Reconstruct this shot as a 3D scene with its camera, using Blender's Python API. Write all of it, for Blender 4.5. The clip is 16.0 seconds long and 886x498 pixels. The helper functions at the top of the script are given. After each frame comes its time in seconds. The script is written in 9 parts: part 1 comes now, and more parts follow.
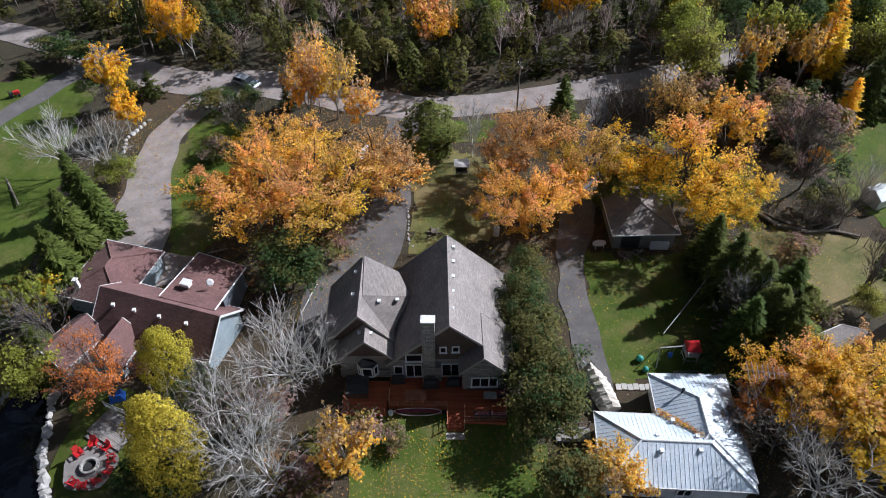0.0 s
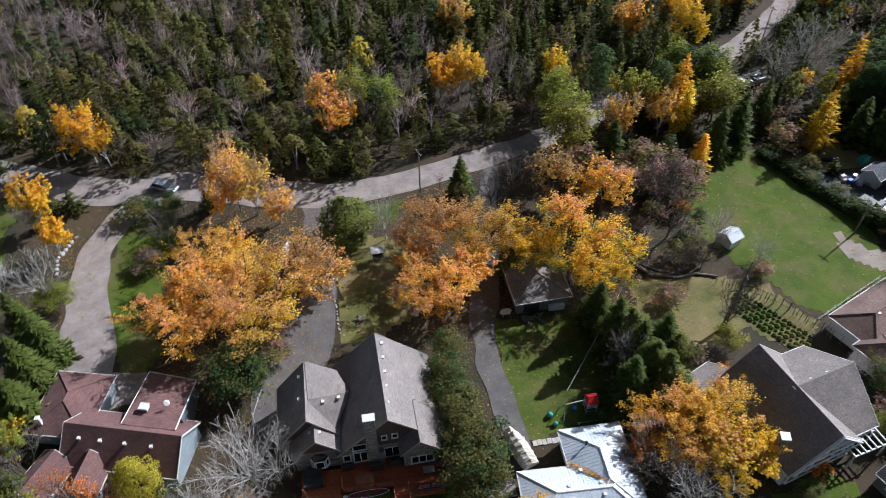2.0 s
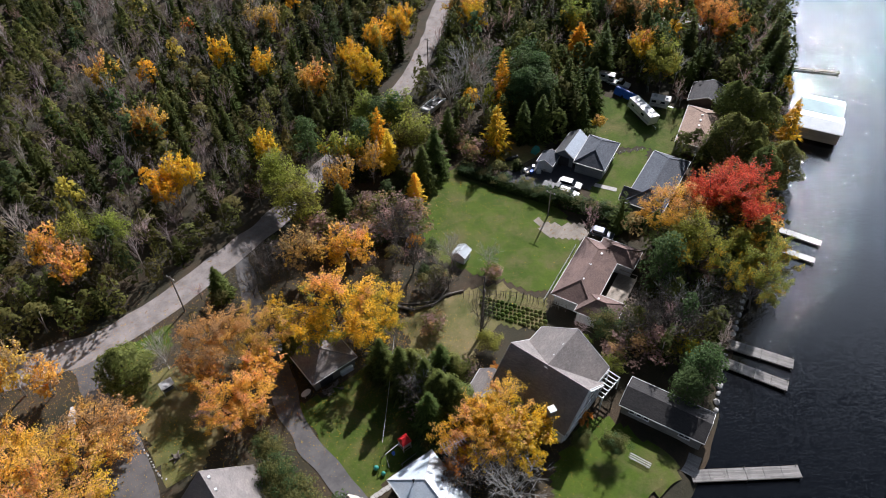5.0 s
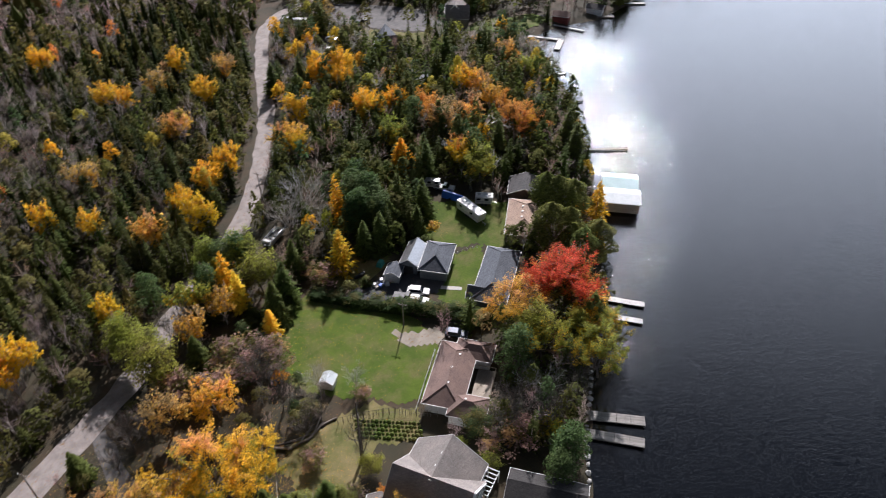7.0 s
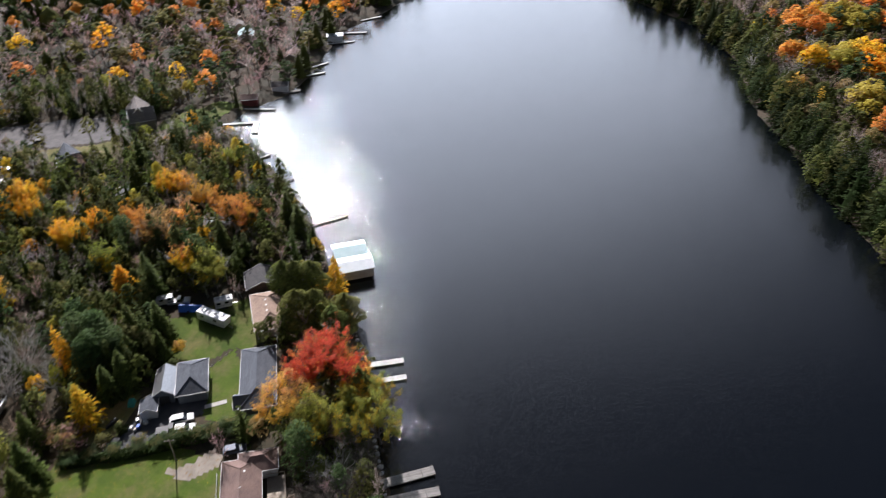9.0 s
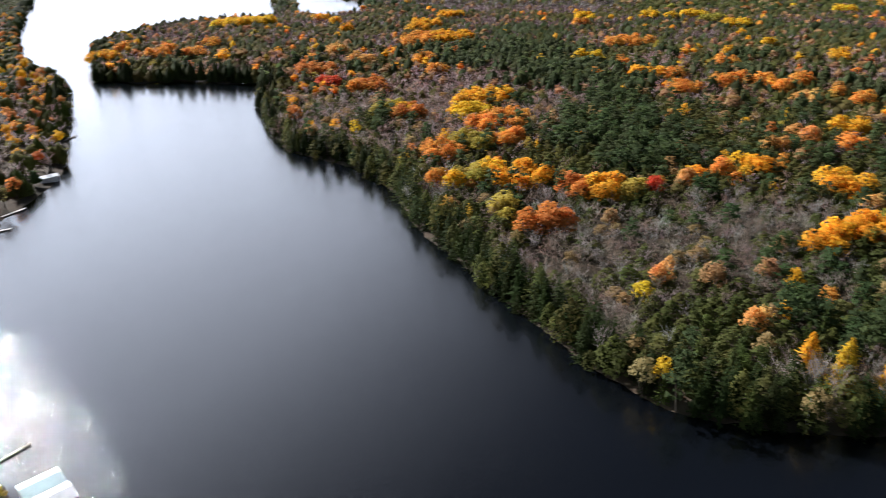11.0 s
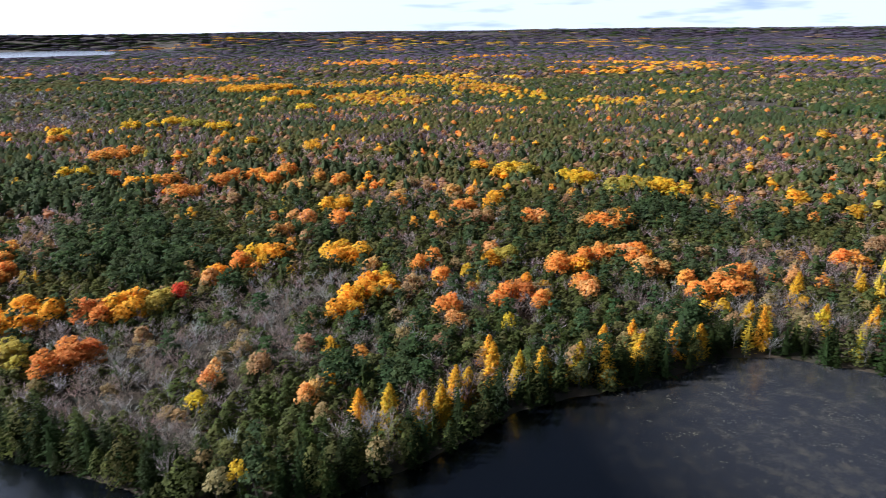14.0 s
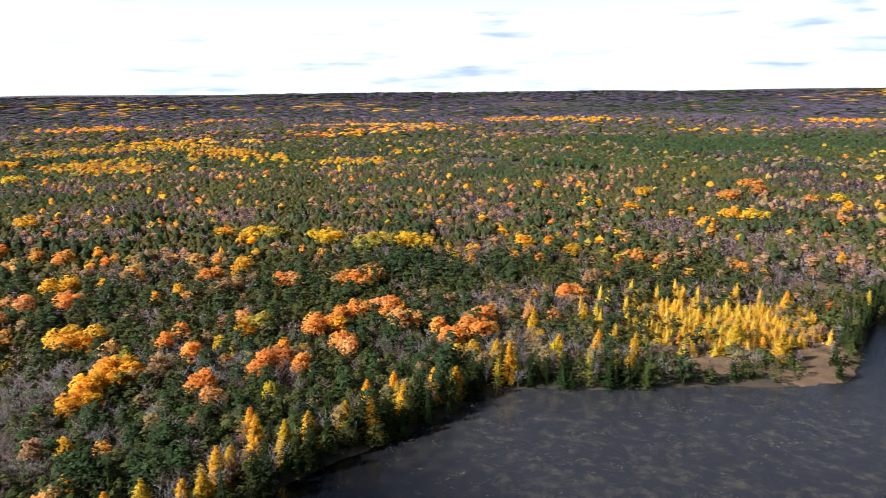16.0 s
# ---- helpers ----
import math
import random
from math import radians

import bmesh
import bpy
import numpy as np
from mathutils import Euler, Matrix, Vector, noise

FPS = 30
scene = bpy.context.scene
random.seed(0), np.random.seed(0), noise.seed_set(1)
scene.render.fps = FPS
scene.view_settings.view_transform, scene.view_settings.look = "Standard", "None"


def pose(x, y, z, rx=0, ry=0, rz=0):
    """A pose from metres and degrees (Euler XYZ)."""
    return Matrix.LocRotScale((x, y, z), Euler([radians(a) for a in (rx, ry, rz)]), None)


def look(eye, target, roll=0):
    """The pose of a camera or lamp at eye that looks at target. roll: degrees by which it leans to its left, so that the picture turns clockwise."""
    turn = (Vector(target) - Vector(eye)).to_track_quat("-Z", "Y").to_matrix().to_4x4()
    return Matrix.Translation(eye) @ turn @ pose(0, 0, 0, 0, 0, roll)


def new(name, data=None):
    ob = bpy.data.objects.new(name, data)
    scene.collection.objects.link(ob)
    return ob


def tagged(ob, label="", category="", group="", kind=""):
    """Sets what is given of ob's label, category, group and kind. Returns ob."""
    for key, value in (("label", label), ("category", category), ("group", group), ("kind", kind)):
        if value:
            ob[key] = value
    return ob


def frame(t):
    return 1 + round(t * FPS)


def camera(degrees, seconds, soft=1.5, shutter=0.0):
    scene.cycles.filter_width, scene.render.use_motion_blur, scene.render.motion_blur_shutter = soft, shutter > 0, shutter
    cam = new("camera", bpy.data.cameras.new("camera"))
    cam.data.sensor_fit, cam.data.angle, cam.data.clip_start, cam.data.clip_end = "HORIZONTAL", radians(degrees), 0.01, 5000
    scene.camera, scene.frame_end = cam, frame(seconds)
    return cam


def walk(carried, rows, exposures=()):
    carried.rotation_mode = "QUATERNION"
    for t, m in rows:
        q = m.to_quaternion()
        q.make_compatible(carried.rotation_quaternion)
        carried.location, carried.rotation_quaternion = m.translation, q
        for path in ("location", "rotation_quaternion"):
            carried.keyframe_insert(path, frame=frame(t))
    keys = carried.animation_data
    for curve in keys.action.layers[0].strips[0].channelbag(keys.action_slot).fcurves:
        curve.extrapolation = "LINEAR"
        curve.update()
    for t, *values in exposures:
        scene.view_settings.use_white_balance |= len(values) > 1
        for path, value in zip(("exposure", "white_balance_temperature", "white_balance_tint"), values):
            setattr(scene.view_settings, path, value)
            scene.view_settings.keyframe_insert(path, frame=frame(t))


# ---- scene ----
cam = camera(64.1, 16.0, 0.8, 0.33)
PATH = [
    (0, (0.008, 0.008, 62.199), (-0.034, 1.407, 60.77), -0.6),
    (0.5, (0.054, 0.021, 66.406), (0.01, 1.418, 64.975), -0.7),
    (1, (0.112, 0.032, 70.546), (0.108, 1.427, 69.112), -0.8),
    (1.5, (0.072, 0.054, 74.579), (0.151, 1.446, 73.146), -0.7),
    (2, (0.048, 0.042, 78.551), (0.238, 1.424, 77.117), -0.8),
    (2.5, (-0.005, 0.014, 82.522), (0.331, 1.368, 81.089), -0.9),
    (3, (-0.096, -0.14, 86.006), (0.466, 1.141, 84.577), -1.0),
    (3.5, (-0.086, 0.045, 88.559), (0.594, 1.26, 87.123), -1.0),
    (3.7, (-0.085, 0.012, 89.551), (0.617, 1.211, 88.113), -1.0),
    (5.8, (0.038, -0.118, 99.005), (0.933, 0.958, 97.576), -0.6),
    (6, (-0.116, -0.07, 99.939), (0.817, 1.003, 98.533), -0.6),
    (6.5, (0.023, -0.019, 101.877), (1.102, 1.026, 100.556), -0.6),
    (7, (-0.048, -0.012, 103.89), (1.165, 0.941, 102.617), -0.5),
    (7.5, (0.005, 0.0, 105.974), (1.329, 0.801, 104.707), -0.5),
    (8, (0.03, 0.077, 108.148), (1.47, 0.69, 106.903), -0.4),
    (8.2, (0.038, 0.029, 109.028), (1.501, 0.587, 107.784), -0.3),
    (10.3, (0.053, -0.036, 118.331), (1.816, -0.161, 117.395), -0.6),
    (10.5, (0.016, -0.029, 118.894), (1.788, -0.235, 117.99), -0.6),
    (11, (-0.006, -0.025, 119.606), (1.742, -0.503, 118.759), -0.6),
    (11.5, (-0.011, -0.138, 119.784), (1.635, -0.903, 118.944), -0.6),
    (12, (-0.044, -0.041, 120.076), (1.453, -1.083, 119.254), -0.5),
    (12.5, (0.078, -0.04, 120.261), (1.447, -1.291, 119.511), -0.6),
    (13, (0.033, -0.053, 120.286), (1.351, -1.383, 119.583), -0.6),
    (13.5, (0.052, -0.055, 120.287), (1.274, -1.496, 119.63), -0.6),
    (14, (0.065, 0.185, 120.465), (1.17, -1.371, 119.867), -0.6),
    (14.5, (-0.019, 0.055, 120.623), (0.955, -1.607, 120.087), -0.6),
    (15, (-0.089, 0.075, 120.691), (0.738, -1.684, 120.22), -0.6),
    (15.5, (-0.059, 0.056, 120.401), (0.608, -1.777, 119.962), -0.6),
    (16, (-0.058, 0.066, 120.383), (0.443, -1.819, 119.943), -0.6),
]
walk(cam, [(t, look(eye, target, roll)) for t, eye, target, roll in PATH], [(0, 0.22, 5800, 14), (3.5, 0.22, 5850, 14), (6.5, 0.32, 6250, 18), (8.2, 0.34, 6250, 18), (10.5, 0.4, 6300, 18), (12, 0.4, 6200, 18), (13.5, 0.45, 5680, 18), (14.5, 0.48, 5780, 19), (16, 0.55, 6050, 20)])

# ---- light ----
SKY, CLOUD = 0.020, (34.4, 38.8, 43.6)
SUN_AZ, SUN_EL = radians(60), radians(35)
sun_dir = Vector((math.sin(SUN_AZ) * math.cos(SUN_EL), math.cos(SUN_AZ) * math.cos(SUN_EL), math.sin(SUN_EL)))
sun = new("sun", bpy.data.lights.new("sun", "SUN"))
sun.data.energy, sun.data.angle, sun.data.color = 5.7, radians(0.6), (1.0, 0.96, 0.915)
sun.matrix_world = look(sun_dir * 300, (0, 0, 0))

world = bpy.data.worlds.new("sky")
scene.world = world
world.use_nodes = True
wn, wl = world.node_tree.nodes, world.node_tree.links
wn.clear()
w_out, w_bg = wn.new("ShaderNodeOutputWorld"), wn.new("ShaderNodeBackground")
w_sky = wn.new("ShaderNodeTexSky")
w_sky.sky_type, w_sky.sun_disc = "NISHITA", False
w_sky.sun_elevation, w_sky.sun_rotation, w_sky.air_density = SUN_EL, SUN_AZ, 0.8
w_tc, w_map, w_noise, w_cover, w_sep = (wn.new("ShaderNode" + k) for k in ("TexCoord", "Mapping", "TexNoise", "MapRange", "SeparateXYZ"))
w_map.inputs["Scale"].default_value = (1.0, 1.0, 6.0)
w_noise.inputs["Scale"].default_value, w_noise.inputs["Detail"].default_value, w_noise.inputs["Roughness"].default_value = 3.4, 6, 0.55


def w_math(op, a, b):
    m = wn.new("ShaderNodeMath")
    m.operation = op
    for slot, v in zip(m.inputs, (a, b)):
        if isinstance(v, (int, float)):
            slot.default_value = v
        else:
            wl.new(v, slot)
    return m.outputs[0]


wl.new(w_tc.outputs["Generated"], w_map.inputs["Vector"])
wl.new(w_map.outputs[0], w_noise.inputs["Vector"])
wl.new(w_tc.outputs["Generated"], w_sep.inputs[0])
# clouds crowd together towards the horizon and part overhead
w_dot = wn.new("ShaderNodeVectorMath")
w_dot.operation = "DOT_PRODUCT"
wl.new(w_tc.outputs["Generated"], w_dot.inputs[0])
w_dot.inputs[1].default_value = sun_dir
w_near = w_math("MAXIMUM", w_dot.outputs["Value"], 0.0)
w_edge = w_math("ADD", w_math("MULTIPLY", w_noise.outputs["Fac"], 0.03), w_math("ADD", w_math("MAXIMUM", w_math("MULTIPLY", w_math("SUBTRACT", 0.26, w_sep.outputs["Z"]), 3.0), -0.22), w_math("MULTIPLY", w_math("MULTIPLY", w_math("POWER", w_near, 4.0), 1.85), w_math("MAXIMUM", w_math("SUBTRACT", 1.6, w_math("MULTIPLY", w_sep.outputs["Z"], 2.0)), 0.0))))
wl.new(w_edge, w_cover.inputs["Value"])
w_cover.inputs["From Min"].default_value, w_cover.inputs["From Max"].default_value = -0.06, 0.5
w_cover.inputs["To Min"].default_value = 0.02
# clouds near the sun are brighter, lit from behind
w_low = w_math("MULTIPLY", w_math("POWER", w_near, 3.0), w_math("MAXIMUM", w_math("SUBTRACT", 1.0, w_math("MULTIPLY", w_sep.outputs["Z"], 1.6)), 0.0))
w_glow = w_math("ADD", w_math("ADD", 1.0, w_math("MULTIPLY", w_low, 4.0)), w_math("MULTIPLY", w_math("POWER", w_near, 6.0), 1.4))
w_cloud = wn.new("ShaderNodeVectorMath")
w_cloud.operation = "SCALE"
w_cloud.inputs[0].default_value = CLOUD
wl.new(w_glow, w_cloud.inputs["Scale"])
w_mix = wn.new("ShaderNodeMix")
w_mix.data_type = "RGBA"
wl.new(w_cover.outputs["Result"], w_mix.inputs[0])
wl.new(w_sky.outputs["Color"], w_mix.inputs[6])
# thin blue-grey cloud bases
w_map2, w_noise2, w_base = (wn.new("ShaderNode" + k) for k in ("Mapping", "TexNoise", "MapRange"))
w_map2.inputs["Scale"].default_value, w_map2.inputs["Location"].default_value = (1.0, 1.0, 7.0), (3.1, 0.4, 0.2)
w_noise2.inputs["Scale"].default_value, w_noise2.inputs["Detail"].default_value = 8.0, 3
w_base.inputs["From Min"].default_value, w_base.inputs["From Max"].default_value = 0.6, 0.72
wl.new(w_tc.outputs["Generated"], w_map2.inputs["Vector"])
wl.new(w_map2.outputs[0], w_noise2.inputs["Vector"])
wl.new(w_noise2.outputs["Fac"], w_base.inputs["Value"])
w_grey = wn.new("ShaderNodeMix")
w_grey.data_type, w_grey.blend_type = "RGBA", "MULTIPLY"
w_grey.inputs[7].default_value = (0.58, 0.66, 0.76, 1)
wl.new(w_math("MULTIPLY", w_base.outputs["Result"], w_math("SUBTRACT", 1.0, w_math("POWER", w_near, 0.5))), w_grey.inputs[0])
wl.new(w_cloud.outputs[0], w_grey.inputs[6])
wl.new(w_grey.outputs[2], w_mix.inputs[7])
wl.new(w_mix.outputs[2], w_bg.inputs["Color"])
wl.new(w_bg.outputs[0], w_out.inputs["Surface"])
w_bg.inputs["Strength"].default_value = SKY


# ---- materials ----
def nodes_of(name):
    m = bpy.data.materials.new(name)
    m.use_nodes = True
    n, l = m.node_tree.nodes, m.node_tree.links
    return m, n, l, n["Principled BSDF"]


def ramp(n, l, fac, stops):
    r = n.new("ShaderNodeValToRGB")
    e = r.color_ramp.elements
    while len(e) < len(stops):
        e.new(0.5)
    for k, (p, c) in zip(e, stops):
        k.position, k.color = p, (*c, 1)
    l.new(fac, r.inputs["Fac"])
    return r.outputs["Color"]


def noise_at(n, l, scale, detail=4, rough=0.55, where=None, stretch=None):
    """Noise in metres of the world, or along the given vector."""
    if where is None:
        where = n.new("ShaderNodeNewGeometry").outputs["Position"]
    if stretch:
        mp = n.new("ShaderNodeMapping")
        mp.inputs["Scale"].default_value = stretch
        l.new(where, mp.inputs["Vector"])
        where = mp.outputs[0]
    t = n.new("ShaderNodeTexNoise")
    t.inputs["Scale"].default_value, t.inputs["Detail"].default_value, t.inputs["Roughness"].default_value = scale, detail, rough
    l.new(where, t.inputs["Vector"])
    return t.outputs["Fac"]


def mixed(n, l, fac, a, b, how="MIX"):
    m = n.new("ShaderNodeMix")
    m.data_type, m.blend_type = "RGBA", how
    for slot, v in ((0, fac), (6, a), (7, b)):
        if isinstance(v, (int, float)):
            m.inputs[slot].default_value = v
        elif isinstance(v, tuple):
            m.inputs[slot].default_value = (*v, 1)
        else:
            l.new(v, m.inputs[slot])
    return m.outputs[2]


def relief(n, l, bsdf, height, strength, distance):
    b = n.new("ShaderNodeBump")
    b.inputs["Strength"].default_value, b.inputs["Distance"].default_value = strength, distance
    l.new(height, b.inputs["Height"])
    l.new(b.outputs[0], bsdf.inputs["Normal"])


def plain(name, dark, light, scale=2.0, fine=14.0, rough=0.75, metal=0.0, bump=0.25, dist=0.02):
    """A surface that wavers between two colours at two scales."""
    m, n, l, b = nodes_of(name)
    big, small = noise_at(n, l, scale), noise_at(n, l, fine, 6, 0.65)
    col = ramp(n, l, big, [(0.3, dark), (0.7, light)])
    shade = ramp(n, l, small, [(0.25, (0.72,) * 3), (0.75, (1.12,) * 3)])
    l.new(mixed(n, l, 1.0, col, shade, "MULTIPLY"), b.inputs["Base Color"])
    b.inputs["Roughness"].default_value, b.inputs["Metallic"].default_value = rough, metal
    relief(n, l, b, small, bump, dist)
    return m


def coursed(name, dark, light, width, height, joint, depth=0.02, rough=0.85, seam=0.5, stagger=0.5, blotch=0.4):
    """Rows of shingles, boards or stones laid along the face's own metres."""
    m, n, l, b = nodes_of(name)
    uv = n.new("ShaderNodeTexCoord").outputs["UV"]
    br = n.new("ShaderNodeTexBrick")
    br.offset = stagger
    for k, v in (("Scale", 1.0), ("Mortar Size", joint), ("Brick Width", width), ("Row Height", height), ("Mortar Smooth", 0.3), ("Bias", 0.0)):
        br.inputs[k].default_value = v
    br.inputs["Color1"].default_value, br.inputs["Color2"].default_value = (*dark, 1), (*light, 1)
    br.inputs["Mortar"].default_value = (*[c * seam for c in dark], 1)
    l.new(uv, br.inputs["Vector"])
    stain = ramp(n, l, noise_at(n, l, blotch, 5, 0.6), [(0.3, (0.74, 0.75, 0.76)), (0.7, (1.12, 1.1, 1.08))])
    grain = ramp(n, l, noise_at(n, l, 22, 5, 0.7), [(0.2, (0.72,) * 3), (0.8, (1.15,) * 3)])
    l.new(mixed(n, l, 1.0, mixed(n, l, 1.0, br.outputs["Color"], stain, "MULTIPLY"), grain, "MULTIPLY"), b.inputs["Base Color"])
    b.inputs["Roughness"].default_value = rough
    inv = n.new("ShaderNodeMath")
    inv.operation = "SUBTRACT"
    inv.inputs[0].default_value = 1.0
    l.new(br.outputs["Fac"], inv.inputs[1])
    relief(n, l, b, inv.outputs[0], 0.6, depth)
    return m


def foliage(name, rough=0.6, through_light=0.3, spread=0.24):
    """Leaves: each tree's own tint, varied leaf by leaf and tree by tree."""
    m, n, l, b = nodes_of(name)
    at = n.new("ShaderNodeAttribute")
    at.attribute_name = "tint"
    isl = n.new("ShaderNodeNewGeometry").outputs["Random Per Island"]
    ob = n.new("ShaderNodeObjectInfo").outputs["Random"]
    shade = ramp(n, l, isl, [(0.0, (1 - spread,) * 3), (1.0, (1 + spread, 1 + spread * 0.95, 1 + spread * 0.8))])
    tree = ramp(n, l, ob, [(0.0, (0.85, 0.95, 0.9)), (1.0, (1.15, 1.03, 1.05))])
    col = mixed(n, l, 1.0, mixed(n, l, 1.0, at.outputs["Color"], shade, "MULTIPLY"), tree, "MULTIPLY")
    l.new(col, b.inputs["Base Color"])
    b.inputs["Roughness"].default_value = rough
    b.inputs["Specular IOR Level"].default_value = 0.12
    tr, mx = n.new("ShaderNodeBsdfTranslucent"), n.new("ShaderNodeMixShader")
    l.new(col, tr.inputs["Color"])
    mx.inputs[0].default_value = through_light
    l.new(b.outputs[0], mx.inputs[1])
    l.new(tr.outputs[0], mx.inputs[2])
    l.new(mx.outputs[0], n["Material Output"].inputs["Surface"])
    return m


def grassy(name, dark, light, dead, dead_at=0.56, specks=0.5):
    """Mown grass: two greens, worn and yellowed patches, scattered fallen leaves."""
    m, n, l, b = nodes_of(name)
    pos = n.new("ShaderNodeNewGeometry").outputs["Position"]
    col = ramp(n, l, noise_at(n, l, 0.22, 6, 0.65), [(0.3, dark), (0.62, light)])
    worn = ramp(n, l, noise_at(n, l, 0.13, 5, 0.7), [(dead_at - 0.08, (0, 0, 0)), (dead_at + 0.14, (1, 1, 1))])
    col = mixed(n, l, worn, col, dead)
    blades = ramp(n, l, noise_at(n, l, 7.0, 6, 0.75), [(0.25, (0.55,) * 3), (0.75, (1.35,) * 3)])
    col = mixed(n, l, 1.0, col, blades, "MULTIPLY")
    vo = n.new("ShaderNodeTexVoronoi")
    vo.inputs["Scale"].default_value = 2.4
    l.new(pos, vo.inputs["Vector"])
    near = ramp(n, l, vo.outputs["Distance"], [(0.08, (1, 1, 1)), (0.14, (0, 0, 0))])
    some = ramp(n, l, noise_at(n, l, 0.3, 3), [(specks, (0, 0, 0)), (specks + 0.1, (1, 1, 1))])
    leaf = ramp(n, l, noise_at(n, l, 3.0, 2), [(0.4, (0.5, 0.36, 0.08)), (0.6, (0.34, 0.15, 0.04))])
    fac = mixed(n, l, 1.0, near, some, "MULTIPLY")
    l.new(mixed(n, l, fac, col, leaf), b.inputs["Base Color"])
    b.inputs["Specular IOR Level"].default_value = 0.15
    b.inputs["Roughness"].default_value = 0.9
    relief(n, l, b, noise_at(n, l, 9.0, 5, 0.7), 0.7, 0.06)
    return m


M = {}
M["leaf"] = foliage("leaf", 0.6, 0.55, 0.36)
M["wood_leaf"] = foliage("wood_leaf", 0.8, 0.5, 0.12)
M["needle"] = foliage("needle", 0.7, 0.45)
M["twig"] = foliage("twig", 0.85, 0.0)
M["bark"] = plain("bark", (0.07, 0.055, 0.045), (0.16, 0.135, 0.115), 1.2, 9, 0.9, 0, 0.6, 0.04)
M["pale_bark"] = plain("pale_bark", (0.38, 0.36, 0.33), (0.62, 0.6, 0.56), 1.5, 7, 0.8, 0, 0.4, 0.02)
M["lawn"] = grassy("lawn", (0.046, 0.079, 0.012), (0.084, 0.121, 0.018), (0.15, 0.135, 0.05), 0.56)
M["dry_lawn"] = grassy("dry_lawn", (0.08, 0.1, 0.028), (0.14, 0.14, 0.045), (0.22, 0.18, 0.085), 0.48)
M["green_lawn"] = grassy("green_lawn", (0.05, 0.088, 0.011), (0.088, 0.129, 0.016), (0.14, 0.125, 0.05), 0.54, 0.6)


def ground_material():
    """Forest floor: brown litter, dull grass, darker damp soil, with far woods' colours beyond."""
    m, n, l, b = nodes_of("forest_floor")
    col = ramp(n, l, noise_at(n, l, 0.09, 7, 0.7), [(0.3, (0.02, 0.023, 0.01)), (0.46, (0.042, 0.036, 0.018)), (0.6, (0.068, 0.046, 0.025)), (0.72, (0.04, 0.044, 0.016))])
    fleck = ramp(n, l, noise_at(n, l, 4.5, 7, 0.8), [(0.3, (0.5,) * 3), (0.55, (1.0, 0.98, 0.95)), (0.72, (1.7, 1.45, 1.1))])
    l.new(mixed(n, l, 1.0, col, fleck, "MULTIPLY"), b.inputs["Base Color"])
    b.inputs["Roughness"].default_value = 0.95
    relief(n, l, b, noise_at(n, l, 3.0, 6, 0.7), 0.8, 0.12)
    return m


M["floor"] = ground_material()
M["sedge"] = plain("sedge", (0.085, 0.05, 0.024), (0.19, 0.12, 0.055), 0.12, 2.5, 0.95, 0, 0.8, 0.15)


def road_material(name, a, b_, line, patchy=0.35):
    m, n, l, b = nodes_of(name)
    col = ramp(n, l, noise_at(n, l, patchy, 7, 0.7), [(0.3, a), (0.68, b_)])
    grit = ramp(n, l, noise_at(n, l, 9, 6, 0.8), [(0.25, (0.7,) * 3), (0.75, (1.25,) * 3)])
    leaves = ramp(n, l, noise_at(n, l, 1.1, 6, 0.8), [(line, (0, 0, 0)), (line + 0.06, (1, 1, 1))])
    col = mixed(n, l, 1.0, col, grit, "MULTIPLY")
    l.new(mixed(n, l, leaves, col, (0.22, 0.13, 0.055)), b.inputs["Base Color"])
    b.inputs["Roughness"].default_value = 0.9
    relief(n, l, b, noise_at(n, l, 12, 5, 0.7), 0.5, 0.03)
    return m


M["gravel"] = road_material("gravel", (0.175, 0.152, 0.141), (0.345, 0.305, 0.285), 0.58)
M["asphalt"] = road_material("asphalt", (0.075, 0.072, 0.072), (0.15, 0.14, 0.135), 0.64)
M["new_asphalt"] = road_material("new_asphalt", (0.05, 0.052, 0.056), (0.085, 0.085, 0.09), 0.75)
M["sand"] = road_material("sand", (0.2, 0.17, 0.135), (0.34, 0.3, 0.25), 0.56)


def w_scaled(n, l, v, k):
    m = n.new("ShaderNodeMath")
    m.operation = "MULTIPLY"
    l.new(v, m.inputs[0])
    m.inputs[1].default_value = k
    return m.outputs[0]


